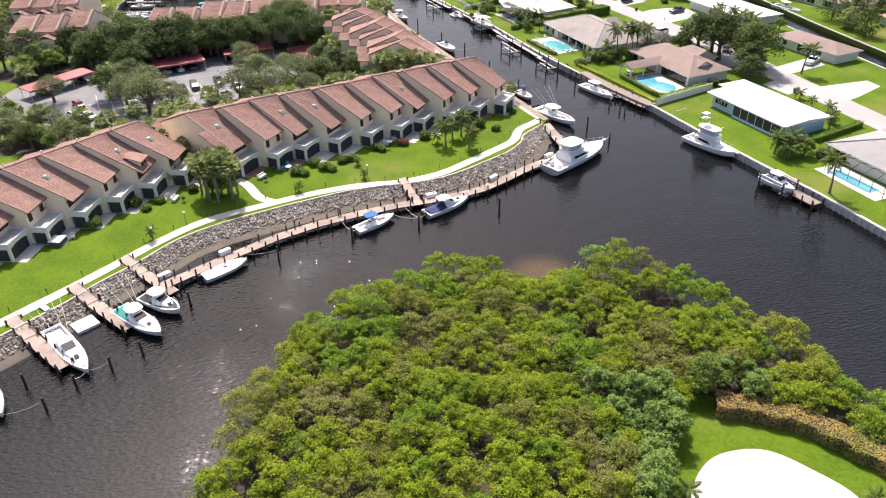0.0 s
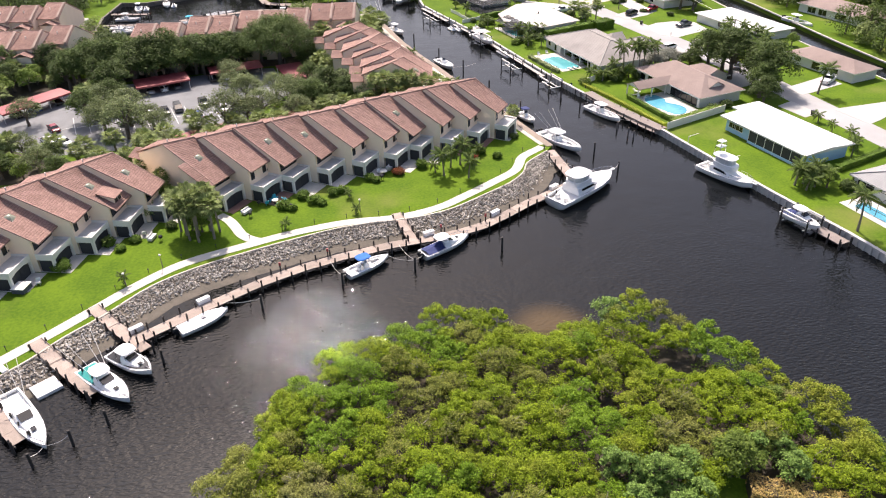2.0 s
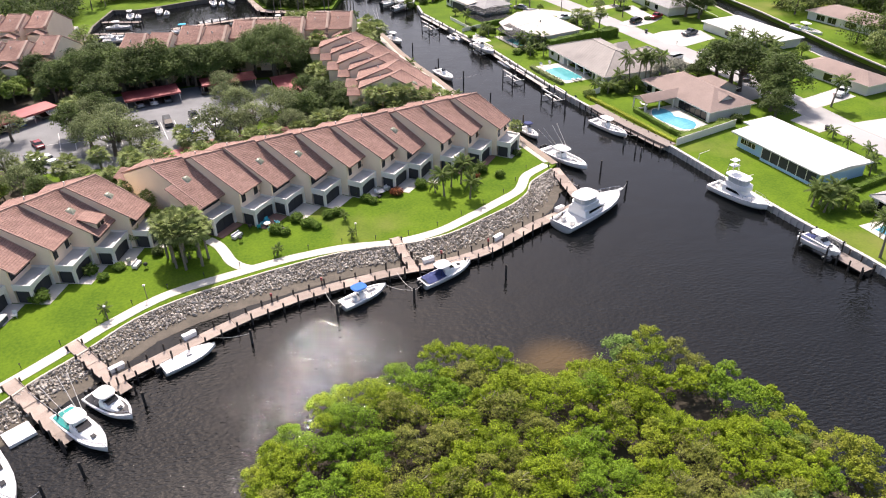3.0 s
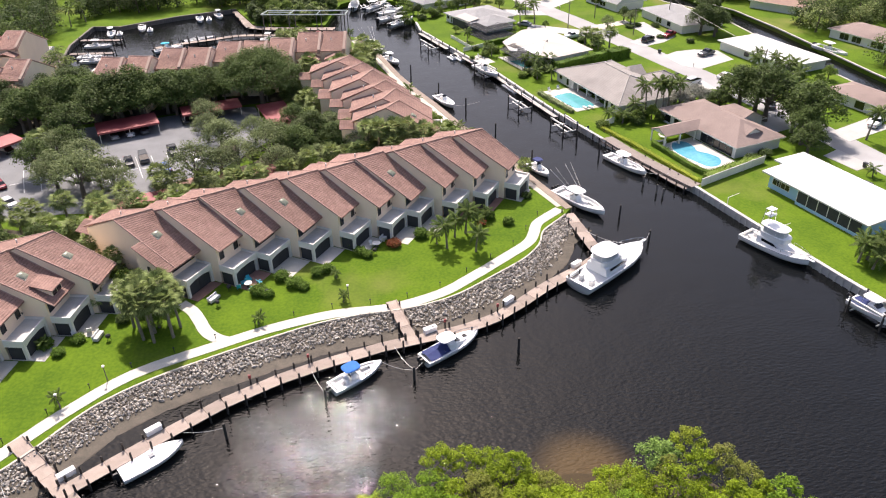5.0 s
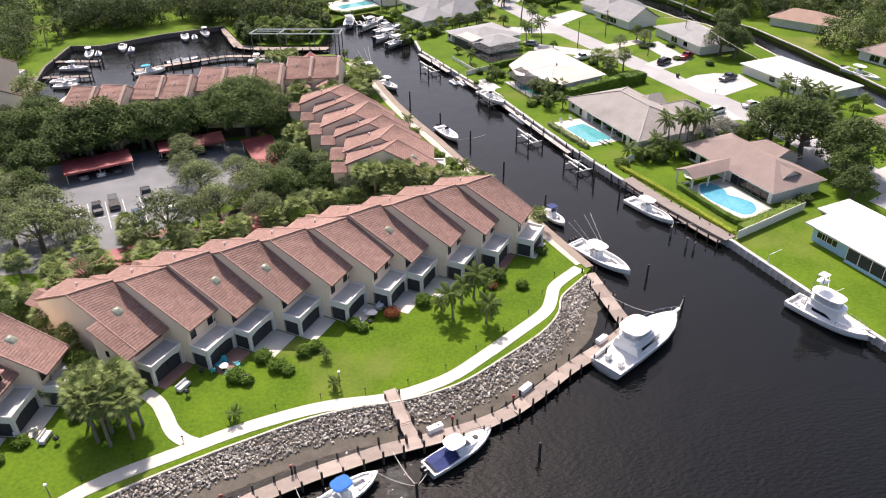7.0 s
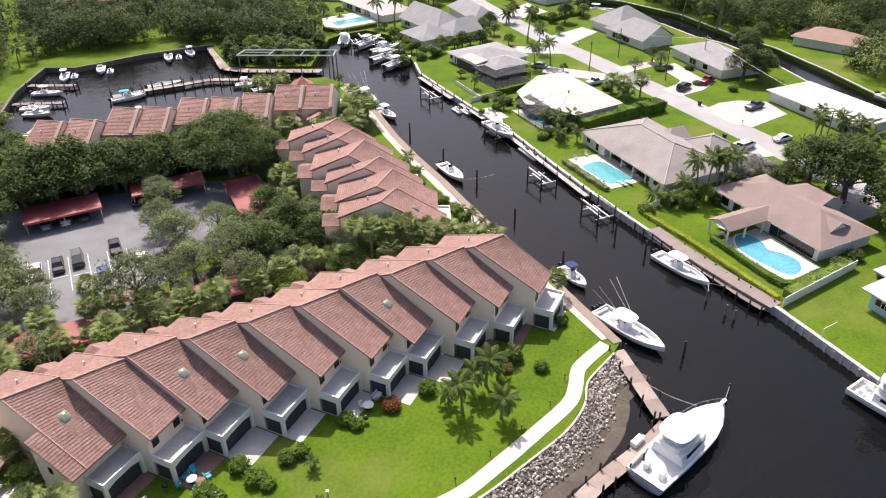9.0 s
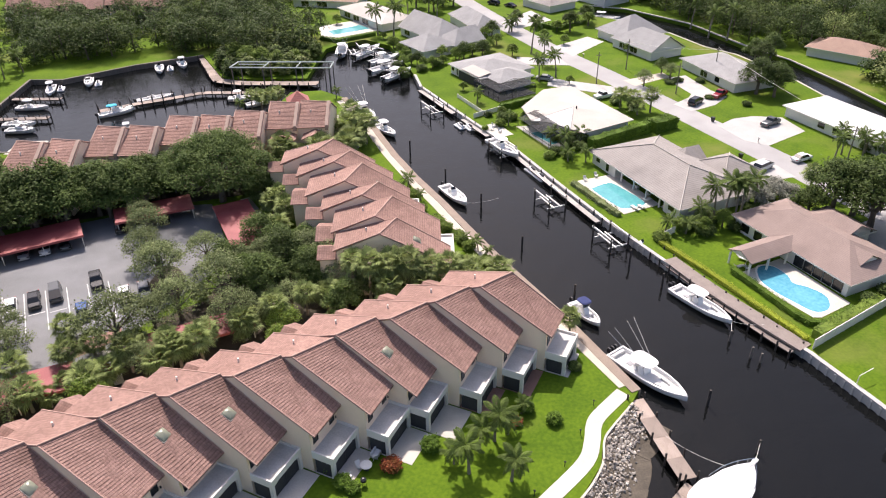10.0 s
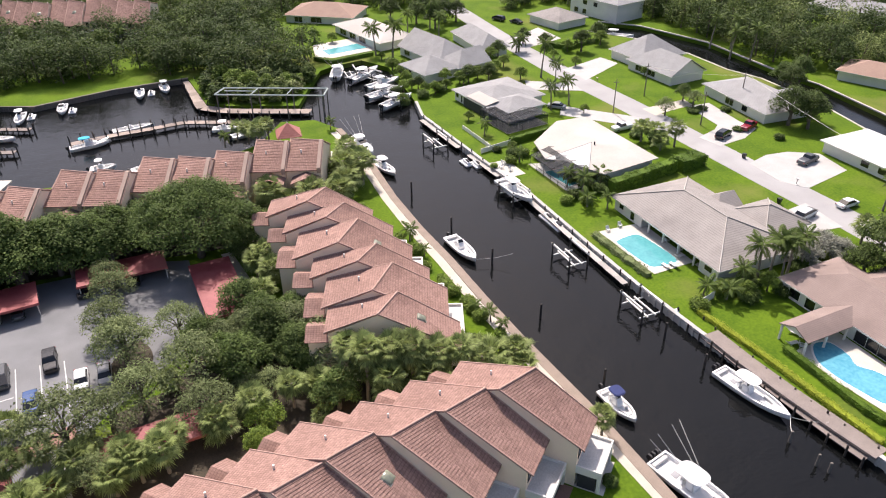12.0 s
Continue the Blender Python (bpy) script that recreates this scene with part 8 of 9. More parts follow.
grove("lush", LUSH, [(20.2, 297.0, 0.5), (21.4, 291.6, 0.55), (22.4, 286.4, 0.5), (25.6, 282.4, 0.5), (28.8, 282.6, 0.45), (31.4, 285.0, 0.45), (19.4, 303.4, 0.5), (36.4, 287.6, 0.5), (41.0, 291.6, 0.6), (45.0, 293.0, 0.6), (1.6, 334.0, 0.55), (-4.0, 335.6, 0.7), (-7.6, 330.0, 0.7), (16.0, 313.0, 0.4),
                     (24.6, 170.2, 0.4), (33.6, 262.0, 0.4)])
grove("oak", OAKS, [(38.0, 289.0, 0.6), (43.6, 289.4, 0.6), (24.0, 285.6, 0.45), (88.8, 266.0, 0.55), (60.8, 322.4, 0.6), (66.4, 317.0, 0.55), (84.6, 322.0, 0.7), (47.0, 318.0, 0.7), (50.4, 310.4, 0.6), (36.0, 345.0, 0.9), (44.0, 352.0, 0.9), (30.4, 352.0, 0.9), (22.0, 358.0, 0.9)])
grove("oak", OAKS, [(-56.6, 198.0, 1.2), (-51.6, 200.2, 1.25), (-47.0, 202.2, 1.2), (-59.6, 191.0, 1.15), (-40.6, 205.4, 1.1), (-34.6, 206.8, 1.1), (-53.4, 203.0, 1.45), (-48.6, 204.4, 1.5)])
grove("low", LOWPALMS, [(98.6, 150.6, 0.8), (98.4, 145.0, 0.7), (99.2, 139.8, 0.85), (95.6, 133.4, 0.95), (97.8, 136.2, 0.8)])
grove("lush", LUSH, [(-51.8, 176.8, 0.55), (-53.4, 174.6, 0.55)])
grove("olive", OLIVES, [(2.6, 175.0, 1.0), (0.0, 178.6, 1.0), (-2.6, 182.6, 0.95)])
grove("bigoak", BIGOAKS, [(-21.0, 209.0, 1.0)])
grove("oak", OAKS, [(-13.4, 206.2, 0.8), (-32.0, 217.0, 0.9)])
grove("oak", OAKS, [(-50.0, 206.6, 1.2), (-42.0, 208.4, 1.2), (-58.0, 206.0, 1.2), (-35.6, 211.4, 1.15), (-65.0, 205.6, 1.2), (-71.6, 203.0, 1.15), (-58.0, 183.0, 0.9), (-62.0, 176.0, 0.95), (-44.7, 209.8, 1.05), (-57.0, 209.4, 1.0), (-54.0, 216.0, 1.0), (-64.0, 217.0, 1.1), (76.1, 311.2, 0.8), (106.3, 247.2, 1.1), (103.6, 251.8, 0.85), (112.3, 248.8, 0.9), (125.0, 274.6, 0.85), (118.7, 271.8, 0.8)])
grove("olive", OLIVES, [(-50.4, 165.0, 1.25), (-56.0, 168.0, 1.1), (-60.0, 184.0, 0.9), (-27.2, 182.6, 1.0), (-25.2, 168.0, 0.95), (-31.9, 196.4, 0.85), (-43.4, 164.0, 0.85), (-31.0, 188.6, 0.85), (-14.8, 181.4, 0.8), (-10.5, 184.4, 0.78), (-5.0, 185.4, 0.78), (-2.9, 178.0, 0.72), (0.7, 183.6, 0.7), (2.5, 177.0, 0.65), (89.5, 261.6, 0.6), (-48.0, 168.0, 0.75)])
grove("sabal", SABALS, [(-37.8, 154.6, 1.0), (-31.1, 156.0, 1.05), (-26.9, 160.6, 1.0), (-20.5, 160.4, 1.05), (-17.8, 161.4, 1.0), (-22.9, 158.8, 0.95), (-12.5, 165.3, 1.0), (-8.5, 167.5, 1.0), (5.1, 174.8, 0.9), (9.6, 175.9, 0.9), (13.4, 176.6, 0.9), (-9.6, 202.2, 1.0), (-8.0, 197.4, 1.0), (-1.7, 232.6, 0.9), (-4.7, 228.0, 0.9), (71.9, 238.4, 0.95), (75.5, 239.6, 1.0)])
grove("feather", FEATHERS, [(58.3, 289.8, 1.15), (60.0, 268.2, 1.0), (59.5, 279.6, 0.95), (90.3, 284.2, 1.1), (92.6, 281.3, 1.05), (117.0, 298.0, 1.2), (121.4, 294.4, 1.15), (25.8, 335.2, 1.1), (34.1, 344.9, 1.2), (67.0, 187.2, 1.05), (72.8, 188.4, 1.1), (108.0, 167.0, 1.0), (101.6, 206.0, 0.9), (-4.7, 306.2, 0.9)])
grove("lush", LUSH, [(-29.7, 308.5, 0.6), (-23.1, 304.8, 0.6), (-16.5, 299.6, 0.6), (-11.9, 298.6, 0.55), (-7.2, 295.4, 0.5), (40.0, 243.0, 0.4), (44.6, 239.0, 0.4), (62.0, 262.0, 0.4), (97.0, 292.0, 0.5), (86.4, 286.0, 0.45), (66.0, 305.0, 0.5), (52.4, 289.0, 0.6), (46.6, 296.0, 0.6), (24.6, 300.0, 0.5), (30.0, 309.0, 0.5), (110.6, 262.0, 0.5), (99.4, 268.6, 0.4)])

# dense planting between the rows, woods north of the marina and beyond the back canal
FAR = [(x, y, k, "oak") for x, y, k in ((-79, 309, 1.35), (-72, 307, 1.3), (-66, 310, 1.35), (-75, 315, 1.4), (-69, 317, 1.3), (-60, 313, 1.2), (-86, 305, 0.9), (-54, 318, 1.2), (-44, 310, 1.1), (-38, 313, 1.25))]  # trees of the far woods: place, scale, kind


def thick(name, poly, step, mix, lo, hi, seed, keep=(), bed=True):
    """Fills an area with trees on a loose grid, over a bed of leaf litter."""
    if bed:
        whole(name, Shape().prism(poly, LAND - 0.1, LAND + 0.02), MULCH, "shaded leaf litter under dense planting", "planting bed", kind="structure")
    r = random.Random(seed)
    y0, y1 = min(p[1] for p in poly), max(p[1] for p in poly)
    x0, x1 = min(p[0] for p in poly), max(p[0] for p in poly)
    y = y0
    while y < y1:
        x = x0 + r.uniform(0, step)
        while x < x1:
            q = (x + r.uniform(-.35, .35) * step, y + r.uniform(-.35, .35) * step)
            x += step
            if inside(q, poly) and not any(inside(q, b) for b in BUILT) and not any(math.hypot(q[0] - kx, q[1] - ky) < kr for kx, ky, kr in keep):
                kind, makes = r.choice(mix)
                k = r.randrange(len(makes))
                if name.startswith("woodland"):
                    FAR.append((q[0], q[1], r.uniform(lo, hi), kind))
                    continue
                plant((kind, k), makes[k], q[0], q[1], r.uniform(lo, hi))
        y += step


OAK, OLI, LUS, SAB = ("oak", OAKS), ("olive", OLIVES), ("lush", LUSH), ("sabal", SABALS)
thick("planting_bed_1", [(-50, 149), (-30, 153.5), (-17, 158), (6, 168), (12, 171.2), (27, 172.5), (25, 175), (17, 172.8), (8, 176), (2, 184), (-7, 189), (-11.5, 192), (-15.6, 187), (-20, 176), (-26.5, 172), (-25, 164.4), (-33, 159.6), (-44, 156)], 4.6, [OLI, OAK, SAB, SAB, LUS], 0.55, 0.78, 51, [(-19, 166, 8.5), (-30, 162, 3)])
thick("planting_bed_2", [(-98, 196), (-88, 190), (-74, 199), (-58, 204), (-44, 206), (-30, 209), (-17, 211), (-13, 218), (-24, 217), (-38, 211.5), (-54, 207.5), (-63, 214), (-66, 226), (-72, 224), (-72, 208), (-98, 206)], 5.6, [OAK, OAK, OAK, SAB, LUS], 0.85, 1.1, 52)
thick("planting_bed_3", [(-104, 150), (-92, 140), (-86, 145), (-64, 146), (-54, 152), (-66, 157), (-86, 170), (-104, 178)], 4.0, [OLI, SAB, SAB, OAK, LUS], 0.6, 0.92, 53)
thick("planting_bed_4", [(-44, 128.5), (-36, 127), (-31.5, 128.4), (-36, 136), (-44, 142.5), (-52, 150), (-60, 146), (-50, 138)], 4.2, [SAB, SAB, OAK, LUS], 0.65, 0.85, 54)
thick("planting_bed_5", [(-13, 212), (-9, 208), (-2, 216), (2, 222), (3.6, 232), (-1, 234), (-4, 226), (-12, 222)], 4.0, [SAB, LUS, OAK], 0.6, 0.8, 55)
thick("woodland_1", [(-125, 322), (-98, 322), (-92, 312), (-84, 308.5), (-66, 311), (-63, 322), (-54, 322), (-50, 312), (-36, 309), (-26, 300), (-8, 297), (-1, 304), (-6, 318), (-22, 330), (-20, 345), (-14, 372), (-46, 372), (-60, 346), (-125, 346)], 6.2, [OAK, OAK, OAK, LUS], 0.85, 1.4, 56, [(-26, 337, 6), (-62, 328, 5), (-104, 330, 6)], False)
thick("woodland_7", [(-29, 285), (-22, 282.6), (-8, 280.6), (-5.4, 292), (-3, 303), (-16, 305), (-30, 304), (-34, 300)], 3.3, [LUS, SAB, LUS, OAK], 0.42, 0.62, 64, bed=False)
thick("woodland_2", [(-125, 262), (-90, 262), (-90, 312), (-100, 316), (-125, 316)], 8.5, [OAK, OAK, LUS], 1.0, 1.4, 57, bed=False)
thick("woodland_3", [(-125, 212), (-104, 210), (-74, 232), (-78, 242), (-84, 262), (-125, 262)], 7.5, [OAK, LUS, SAB], 0.9, 1.2, 58, [(-88, 226, 16), (-98, 246, 17)])
FARKEEP = [(141, 267, 13), (150, 258, 6), (175, 333, 16), (182, 318, 10), (152, 228, 15), (140, 226, 7), (160, 196, 15)]
thick("woodland_4", [(127, 290), (134, 274), (137, 250), (140, 210), (143, 178), (150, 140), (215, 140), (215, 400), (100, 400), (104, 345), (118, 322)], 6.6, [LUS, LUS, OAK, OAK, OAK, SAB], 0.8, 1.5, 59, FARKEEP, False)
thick("woodland_5", [(-30, 372), (-10, 382), (20, 368), (30, 372), (40, 352), (46, 400), (-125, 400), (-125, 372)], 7.5, [OAK, LUS], 0.9, 1.3, 60, bed=False)
thick("woodland_6", [(66, 362), (84, 372), (100, 352), (100, 400), (62, 400)], 7.0, [LUS, OAK, SAB], 0.8, 1.2, 61, bed=False)


def build_far_woods():
    """The woods beyond the canals: crowns of many small leaf clumps over thin trunks."""
    r = random.Random(88)
    for kind, material, label in (("oak", WOODLEAF, "dense dark green woods beyond the water"), ("lush", FARLEAF, "mixed green trees among the far woods"), ("sab", SABALLEAF, "pale palms and scrub among the far woods")):
        pos, out, wood = [], [], Shape()
        for i, (x, y, s, k) in enumerate(FAR):
            if k[:3] != kind[:3]:
                continue
            h, rad = 8.8 * s, 4.6 * s
            wood.tube([(x, y, LAND - 0.3), (x + r.uniform(-.4, .4), y + r.uniform(-.4, .4), LAND + h * 0.6)], [0.22 * s, 0.12 * s], 5)
            for j in range(14):
                a, q = j * 2.4 + i, math.sqrt((j % 11 + 0.5) / 11)
                rr = rad * r.uniform(0.3, 0.5)
                lift = 0.86 - 0.55 * q * q if j < 11 else 0.2
                p, o = ball((x + math.cos(a) * rad * 0.75 * q, y + math.sin(a) * rad * 0.75 * q, LAND + h * lift * r.uniform(0.88, 1.1) - 0.5), (rr, rr, rr * 0.8), 84, 9000 + i * 13 + j)
                pos.append(p)
                out.append(o)
        ob = new("far_woods", blade_mesh("far_woods", leaf_sheet(np.concatenate(pos), np.concatenate(out), 0.34, 17), material))
        tagged(ob, label, "woods", kind="stuff")
        stems = part("stems", wood, BARK, ob, kind="stuff")


build_far_woods()


def shrub(label, places, material, seed, leaf=0.155):
    """Rounded garden shrubs, each with a short stem and a skin of leaves."""
    for i, (x, y, r, h) in enumerate(places):
        t = thing("shrub", label, "shrub", x, y, LAND, i * 77, "garden shrubs")
        part("stem", Shape().tube([(0, 0, -0.1), (0.03, 0, h * 0.3), (0, 0.04, h * 0.6)], [0.06, 0.05, 0.02], 5), BARK, t)
        pos, out = [], []
        for j in range(5):
            a = j * 1.26
            p, o = ball((math.cos(a) * r * 0.45, math.sin(a) * r * 0.45, h * (0.5 + 0.08 * (j % 2))), (r * 0.62, r * 0.62, h * 0.48), int(100 + 130 * r * r), seed + i * 9 + j, -0.8)
            pos.append(p)
            out.append(o)
        ob = new("foliage", blade_mesh("foliage", leaf_sheet(np.concatenate(pos), np.concatenate(out), leaf, seed + i), material))
        ob.parent = t


shrub("rounded green garden shrub on the lawn edge", [(-14.9, 128.6, 1.3, 1.4), (-13.4, 127.8, 0.9, 1.1), (-9.6, 130.0, 1.3, 1.3), (-11.6, 132.0, 1.2, 1.4), (-6.2, 132.4, 1.1, 1.3), (-4.6, 133.2, 1.0, 1.2), (-0.8, 140.0, 0.9, 1.2), (0.6, 137.6, 1.0, 1.2), (1.8, 136.6, 0.9, 1.0), (11.0, 141.4, 1.2, 1.6), (23.4, 146.0, 1.1, 1.4),
                                                          (26.4, 143.6, 1.0, 1.2), (-48.4, 113.4, 1.5, 1.6), (-42.8, 119.8, 1.1, 1.4), (-38.8, 120.6, 1.0, 1.0), (-40.6, 118.0, 0.9, 1.0), (-8.2, 129.0, 0.9, 1.0)], HEDGELEAF, 300)
shrub("dense green shrub by the canal gardens", [(12.4, 208.8, 1.2, 1.5), (15.0, 204.6, 1.4, 1.7), (16.0, 199.2, 1.1, 1.4), (21.4, 188.8, 1.2, 1.3), (22.6, 184.8, 1.2, 1.4), (21.8, 186.8, 1.1, 1.4), (19.6, 191.6, 1.2, 1.5), (18.6, 193.8, 1.2, 1.4), (26.6, 176.4, 1.1, 1.3), (24.8, 180.6, 0.9, 1.0), (18.4, 195.6, 0.9, 1.1), (45.2, 218.2, 1.3, 1.5), (48.9, 217.4, 1.2, 1.4), (52.6, 226.6, 1.2, 1.6), (38.4, 237.0, 1.3, 1.6),
                                                  (42.0, 240.4, 1.3, 1.8), (34.6, 235.4, 0.8, 1.0), (55.6, 182.6, 1.5, 1.5), (60.6, 185.6, 1.6, 2.0)], BRIGHTLEAF, 500)
shrub("dark green shrub under the palms", [(50.4, 223.6, 1.5, 2.0), (52.6, 221.4, 1.4, 1.8), (48.8, 226.6, 1.2, 1.6), (55.0, 223.0, 1.4, 2.0), (46.8, 219.8, 1.3, 1.7), (39.6, 240.6, 1.4, 1.8), (36.8, 243.4, 1.0, 1.2), (62.4, 186.4, 1.4, 1.8), (66.8, 188.0, 1.5, 2.0), (72.0, 186.2, 1.3, 1.6), (75.6, 190.0, 1.4, 1.6), (80.0, 192.6, 1.3, 1.4), (93.4, 246.0, 1.2, 0.9), (88.4, 258.6, 1.6, 1.0), (91.0, 259.8, 1.4, 0.9), (100.2, 240.0, 1.2, 1.2), (88.6, 300.6, 1.4, 1.4), (92.4, 296.0, 1.3, 1.3), (72.4, 243.0, 1.6, 1.6), (69.2, 246.2, 1.5, 1.4), (79.0, 160.6, 1.3, 1.6), (83.0, 162.4, 1.4, 1.6), (88.6, 153.4, 1.3, 1.4), (63.8, 183.2, 1.7, 2.0), (66.0, 186.8, 1.5, 1.8), (69.6, 184.0, 1.5, 1.8), (17.8, 282.6, 1.6, 2.2), (19.6, 274.6, 1.3, 1.6), (18.4, 308.0, 1.6, 2.2), (24.6, 279.6, 1.6, 2.0), (29.6, 283.0, 1.6, 2.0), (86.6, 120.4, 1.4, 2.0), (90.4, 122.6, 1.4, 2.0), (-33.6, 124.2, 1.0, 1.3),
                                             (84.6, 156.8, 1.4, 1.4), (96.4, 258.0, 1.3, 1.2), (30.4, 160.2, 1.1, 1.3), (28.8, 155.6, 1.1, 1.2), (31.6, 152.6, 0.9, 1.0), (112.4, 211.0, 1.3, 1.6)], OAKLEAF, 700)
shrub("red-leaved croton shrub by a terrace", [(6.2, 139.2, 1.2, 1.2), (-30.6, 160.4, 1.2, 1.6), (-25.0, 162.6, 1.3, 1.4), (21.8, 144.0, 0.8, 0.8)], REDLEAF, 900)


# mangrove thicket on the near peninsula
THICKET = [(-28.6, 34), (-22.6, 48), (-18.6, 59), (-17.0, 67.4), (-13.6, 77), (-6.6, 84), (4.5, 90.0), (13, 92), (16.4, 90), (19, 89.2), (23, 88.2), (28, 87.2), (29.6, 87.4), (31, 88.6), (34, 90.4), (38.4, 87.4), (42, 83), (47.6, 75.4), (52.4, 67), (54.6, 59), (59.4, 53), (64.4, 45), (56, 46), (51, 53), (45.6, 57.6), (38, 60.4), (33, 57.2), (30, 53), (27, 47.6), (24, 38), (10, 32)]


def build_thicket():
    rng = random.Random(77)
    kinds = {k: ([], []) for k in ("olive", "fresh", "drab", "gloss")}
    wood, dead = Shape(), Shape()
    whole("thicket_floor", Shape().prism(offset_in(THICKET, 2.2), LAND - 0.05, LAND + 0.03), MULCH, "dark leaf litter under the mangroves", "ground", kind="structure")
    y, seed = 33.0, 0
    while y < 94:
        x = -29.0 + rng.uniform(0, 1.5)
        while x < 64:
            px, py = x + rng.uniform(-1.1, 1.1), y + rng.uniform(-1.1, 1.1)
            x += 2.7
            if not inside((px, py), THICKET):
                continue
            seed += 1
            big = noise.noise(Vector((px * 0.13, py * 0.13, 3.0)))
            tone = noise.noise(Vector((px * 0.10 + 9, py * 0.10, 7.0))) + rng.uniform(-0.4, 0.4)
            kind = "fresh" if tone > 0.36 else "drab" if tone < -0.3 else "olive"
            if 24 < px < 44 and py < 63 and big > -0.25:
                kind = "gloss"
            h = 3.5 + 1.5 * big + rng.uniform(-0.7, 0.9)
            if 29.5 < px < 38.5 and py > 82.5:
                h, kind = h + 1.9, rng.choice(("olive", "drab", "gloss"))
            if math.hypot((px - 38) / 3.6, (py - 76) / 1.9) < 1:  # a gap with dry brush
                continue
            if math.hypot(px - 43.6, py - 78.6) < 2.8:
                h, kind = h + 1.0, "fresh"
            if 16.5 < px < 29.5 and py > 84:
                h, kind = h * (0.62 if py < 86.5 else 0.34), rng.choice(("olive", "drab"))
            pos, out = kinds[kind]
            wide = rng.uniform(1.25, 2.1)
            for j in range(12):
                a, q = j * 2.4 + px, math.sqrt((j + 0.4) / 12)
                rr = wide * rng.uniform(0.26, 0.44)
                p, o = ball((px + math.cos(a) * wide * q, py + math.sin(a) * wide * q, LAND + h * (1 - 0.42 * q * q) * rng.uniform(0.9, 1.08) - rr * 0.5), (rr, rr, rr * 0.85), 150, seed * 16 + j, -0.3, 0.45)
                pos.append(p)
                out.append(o)
            for j in range(2):  # lower skirt that closes the canopy
                a = rng.uniform(0, math.tau)
                p, o = ball((px + math.cos(a) * 1.5, py + math.sin(a) * 1.5, LAND + h * rng.uniform(0.15, 0.35)), (1.3, 1.3, 0.8), 60, seed * 16 + 13 + j, -0.2, 0.4)
                pos.append(p)
                out.append(o)
            a = rng.uniform(0, math.tau)
            if rng.random() < 0.4:
                wood.tube([(px, py, LAND - 1.5), (px + math.cos(a) * 0.5, py + math.sin(a) * 0.5, LAND + h * 0.5), (px + math.cos(a), py + math.sin(a), LAND + h * 0.85)], [0.07, 0.045, 0.015], 4)
            if kind == "drab" and rng.random() < 0.5 or rng.random() < 0.05:
                top = Vector((px, py, LAND + h * 0.75))
                for _ in range(4):
                    w = Vector((rng.uniform(-1, 1), rng.uniform(-1, 1), rng.uniform(0.6, 1.5)))
                    dead.tube([top, top + w * 0.6, top + w * 1.1 + Vector((rng.uniform(-.3, .3), rng.uniform(-.3, .3), 0))], [0.035, 0.025, 0.01], 3)
        y += 2.6
    for kind, size, material, label in (("olive", 0.118, MANGROVE, "dense bright olive-green mangroves crowding the shore"), ("fresh", 0.118, MANGROVEFRESH, "fresh green mangroves in the thicket"),
                                        ("drab", 0.11, MANGROVEDRAB, "drab grey-olive mangroves with thin leaves"), ("gloss", 0.15, GLOSSLEAF, "glossy pale green seagrape bushes by the drive")):
        pos, out = kinds[kind]
        ob = new("mangrove_thicket", blade_mesh("mangrove_thicket", leaf_sheet(np.concatenate(pos), np.concatenate(out), size, 9), material))
        tagged(ob, label, "mangroves", kind="stuff")
    whole("mangrove_branches", wood, BARK, "thin brown branches among the mangrove leaves", "branches", kind="stuff")
    whole("dead_twigs", dead, DEADWOOD, "bare grey dead twigs above the mangroves", "branches", kind="stuff")


def offset_in(poly, d):
    c = Vector((sum(p[0] for p in poly) / len(poly), sum(p[1] for p in poly) / len(poly)))
    return [tuple(Vector(p) - (Vector(p) - c).normalized() * d) for p in poly]


build_thicket()
grove("lush", LUSH, [(37.4, 61.8, 0.85), (30.4, 55.0, 0.6), (27.4, 49.8, 0.6), (52.4, 62.0, 0.55), (46.4, 70.4, 0.5)])
slab("circle_drive", rounded([(26.6, 40.0), (30.2, 47.4), (33.4, 51.0), (36.8, 52.2), (40.6, 51.8), (43.8, 49.0), (47.0, 44.2), (47.0, 36.0), (36.0, 30.0), (27.0, 33.0)]), CONCRETE, "white concrete circular driveway", 0.06)


# ---- terraces and small things by the townhouses ----
def terrace(i, x, y, w, d, turn, material, label):
    m = pose(x, y, LAND, 0, 0, turn)
    poly = [tuple((m @ Vector(p))[:2]) for p in ((0, -d, 0), (w, -d, 0), (w, 0.8, 0), (0, 0.8, 0))]
    slab("terrace_%d" % i, poly, material, label, 0.05 + 0.001 * (i % 5))


k = 0
a = radians(57.36)
p = Vector((-26.74, 129.67))
for st, mat, dep in zip([0, 4.35, 2.58, 4.38, 4.32, 3.92, 2.52, 4.38, 3.52, 3.92], [PAVER, PAVER, CONCRETE, PATIO, PATIO, CONCRETE, CONCRETE, PAVER, PAVER, PATIO], [3.6, 4.6, 5.6, 4.4, 4.0, 5.0, 5.4, 3.4, 3.2, 2.6]):
    p = p + Vector((math.sin(a), -math.cos(a))) * st
    k += 1
    terrace(k, p.x, p.y, UNIT_W - 0.2, dep, 57.36, mat, "paved terrace in front of a townhouse")
    p = p + Vector((math.cos(a), math.sin(a))) * UNIT_W
a = radians(78.2)
p = Vector((-64.6, 99.3))
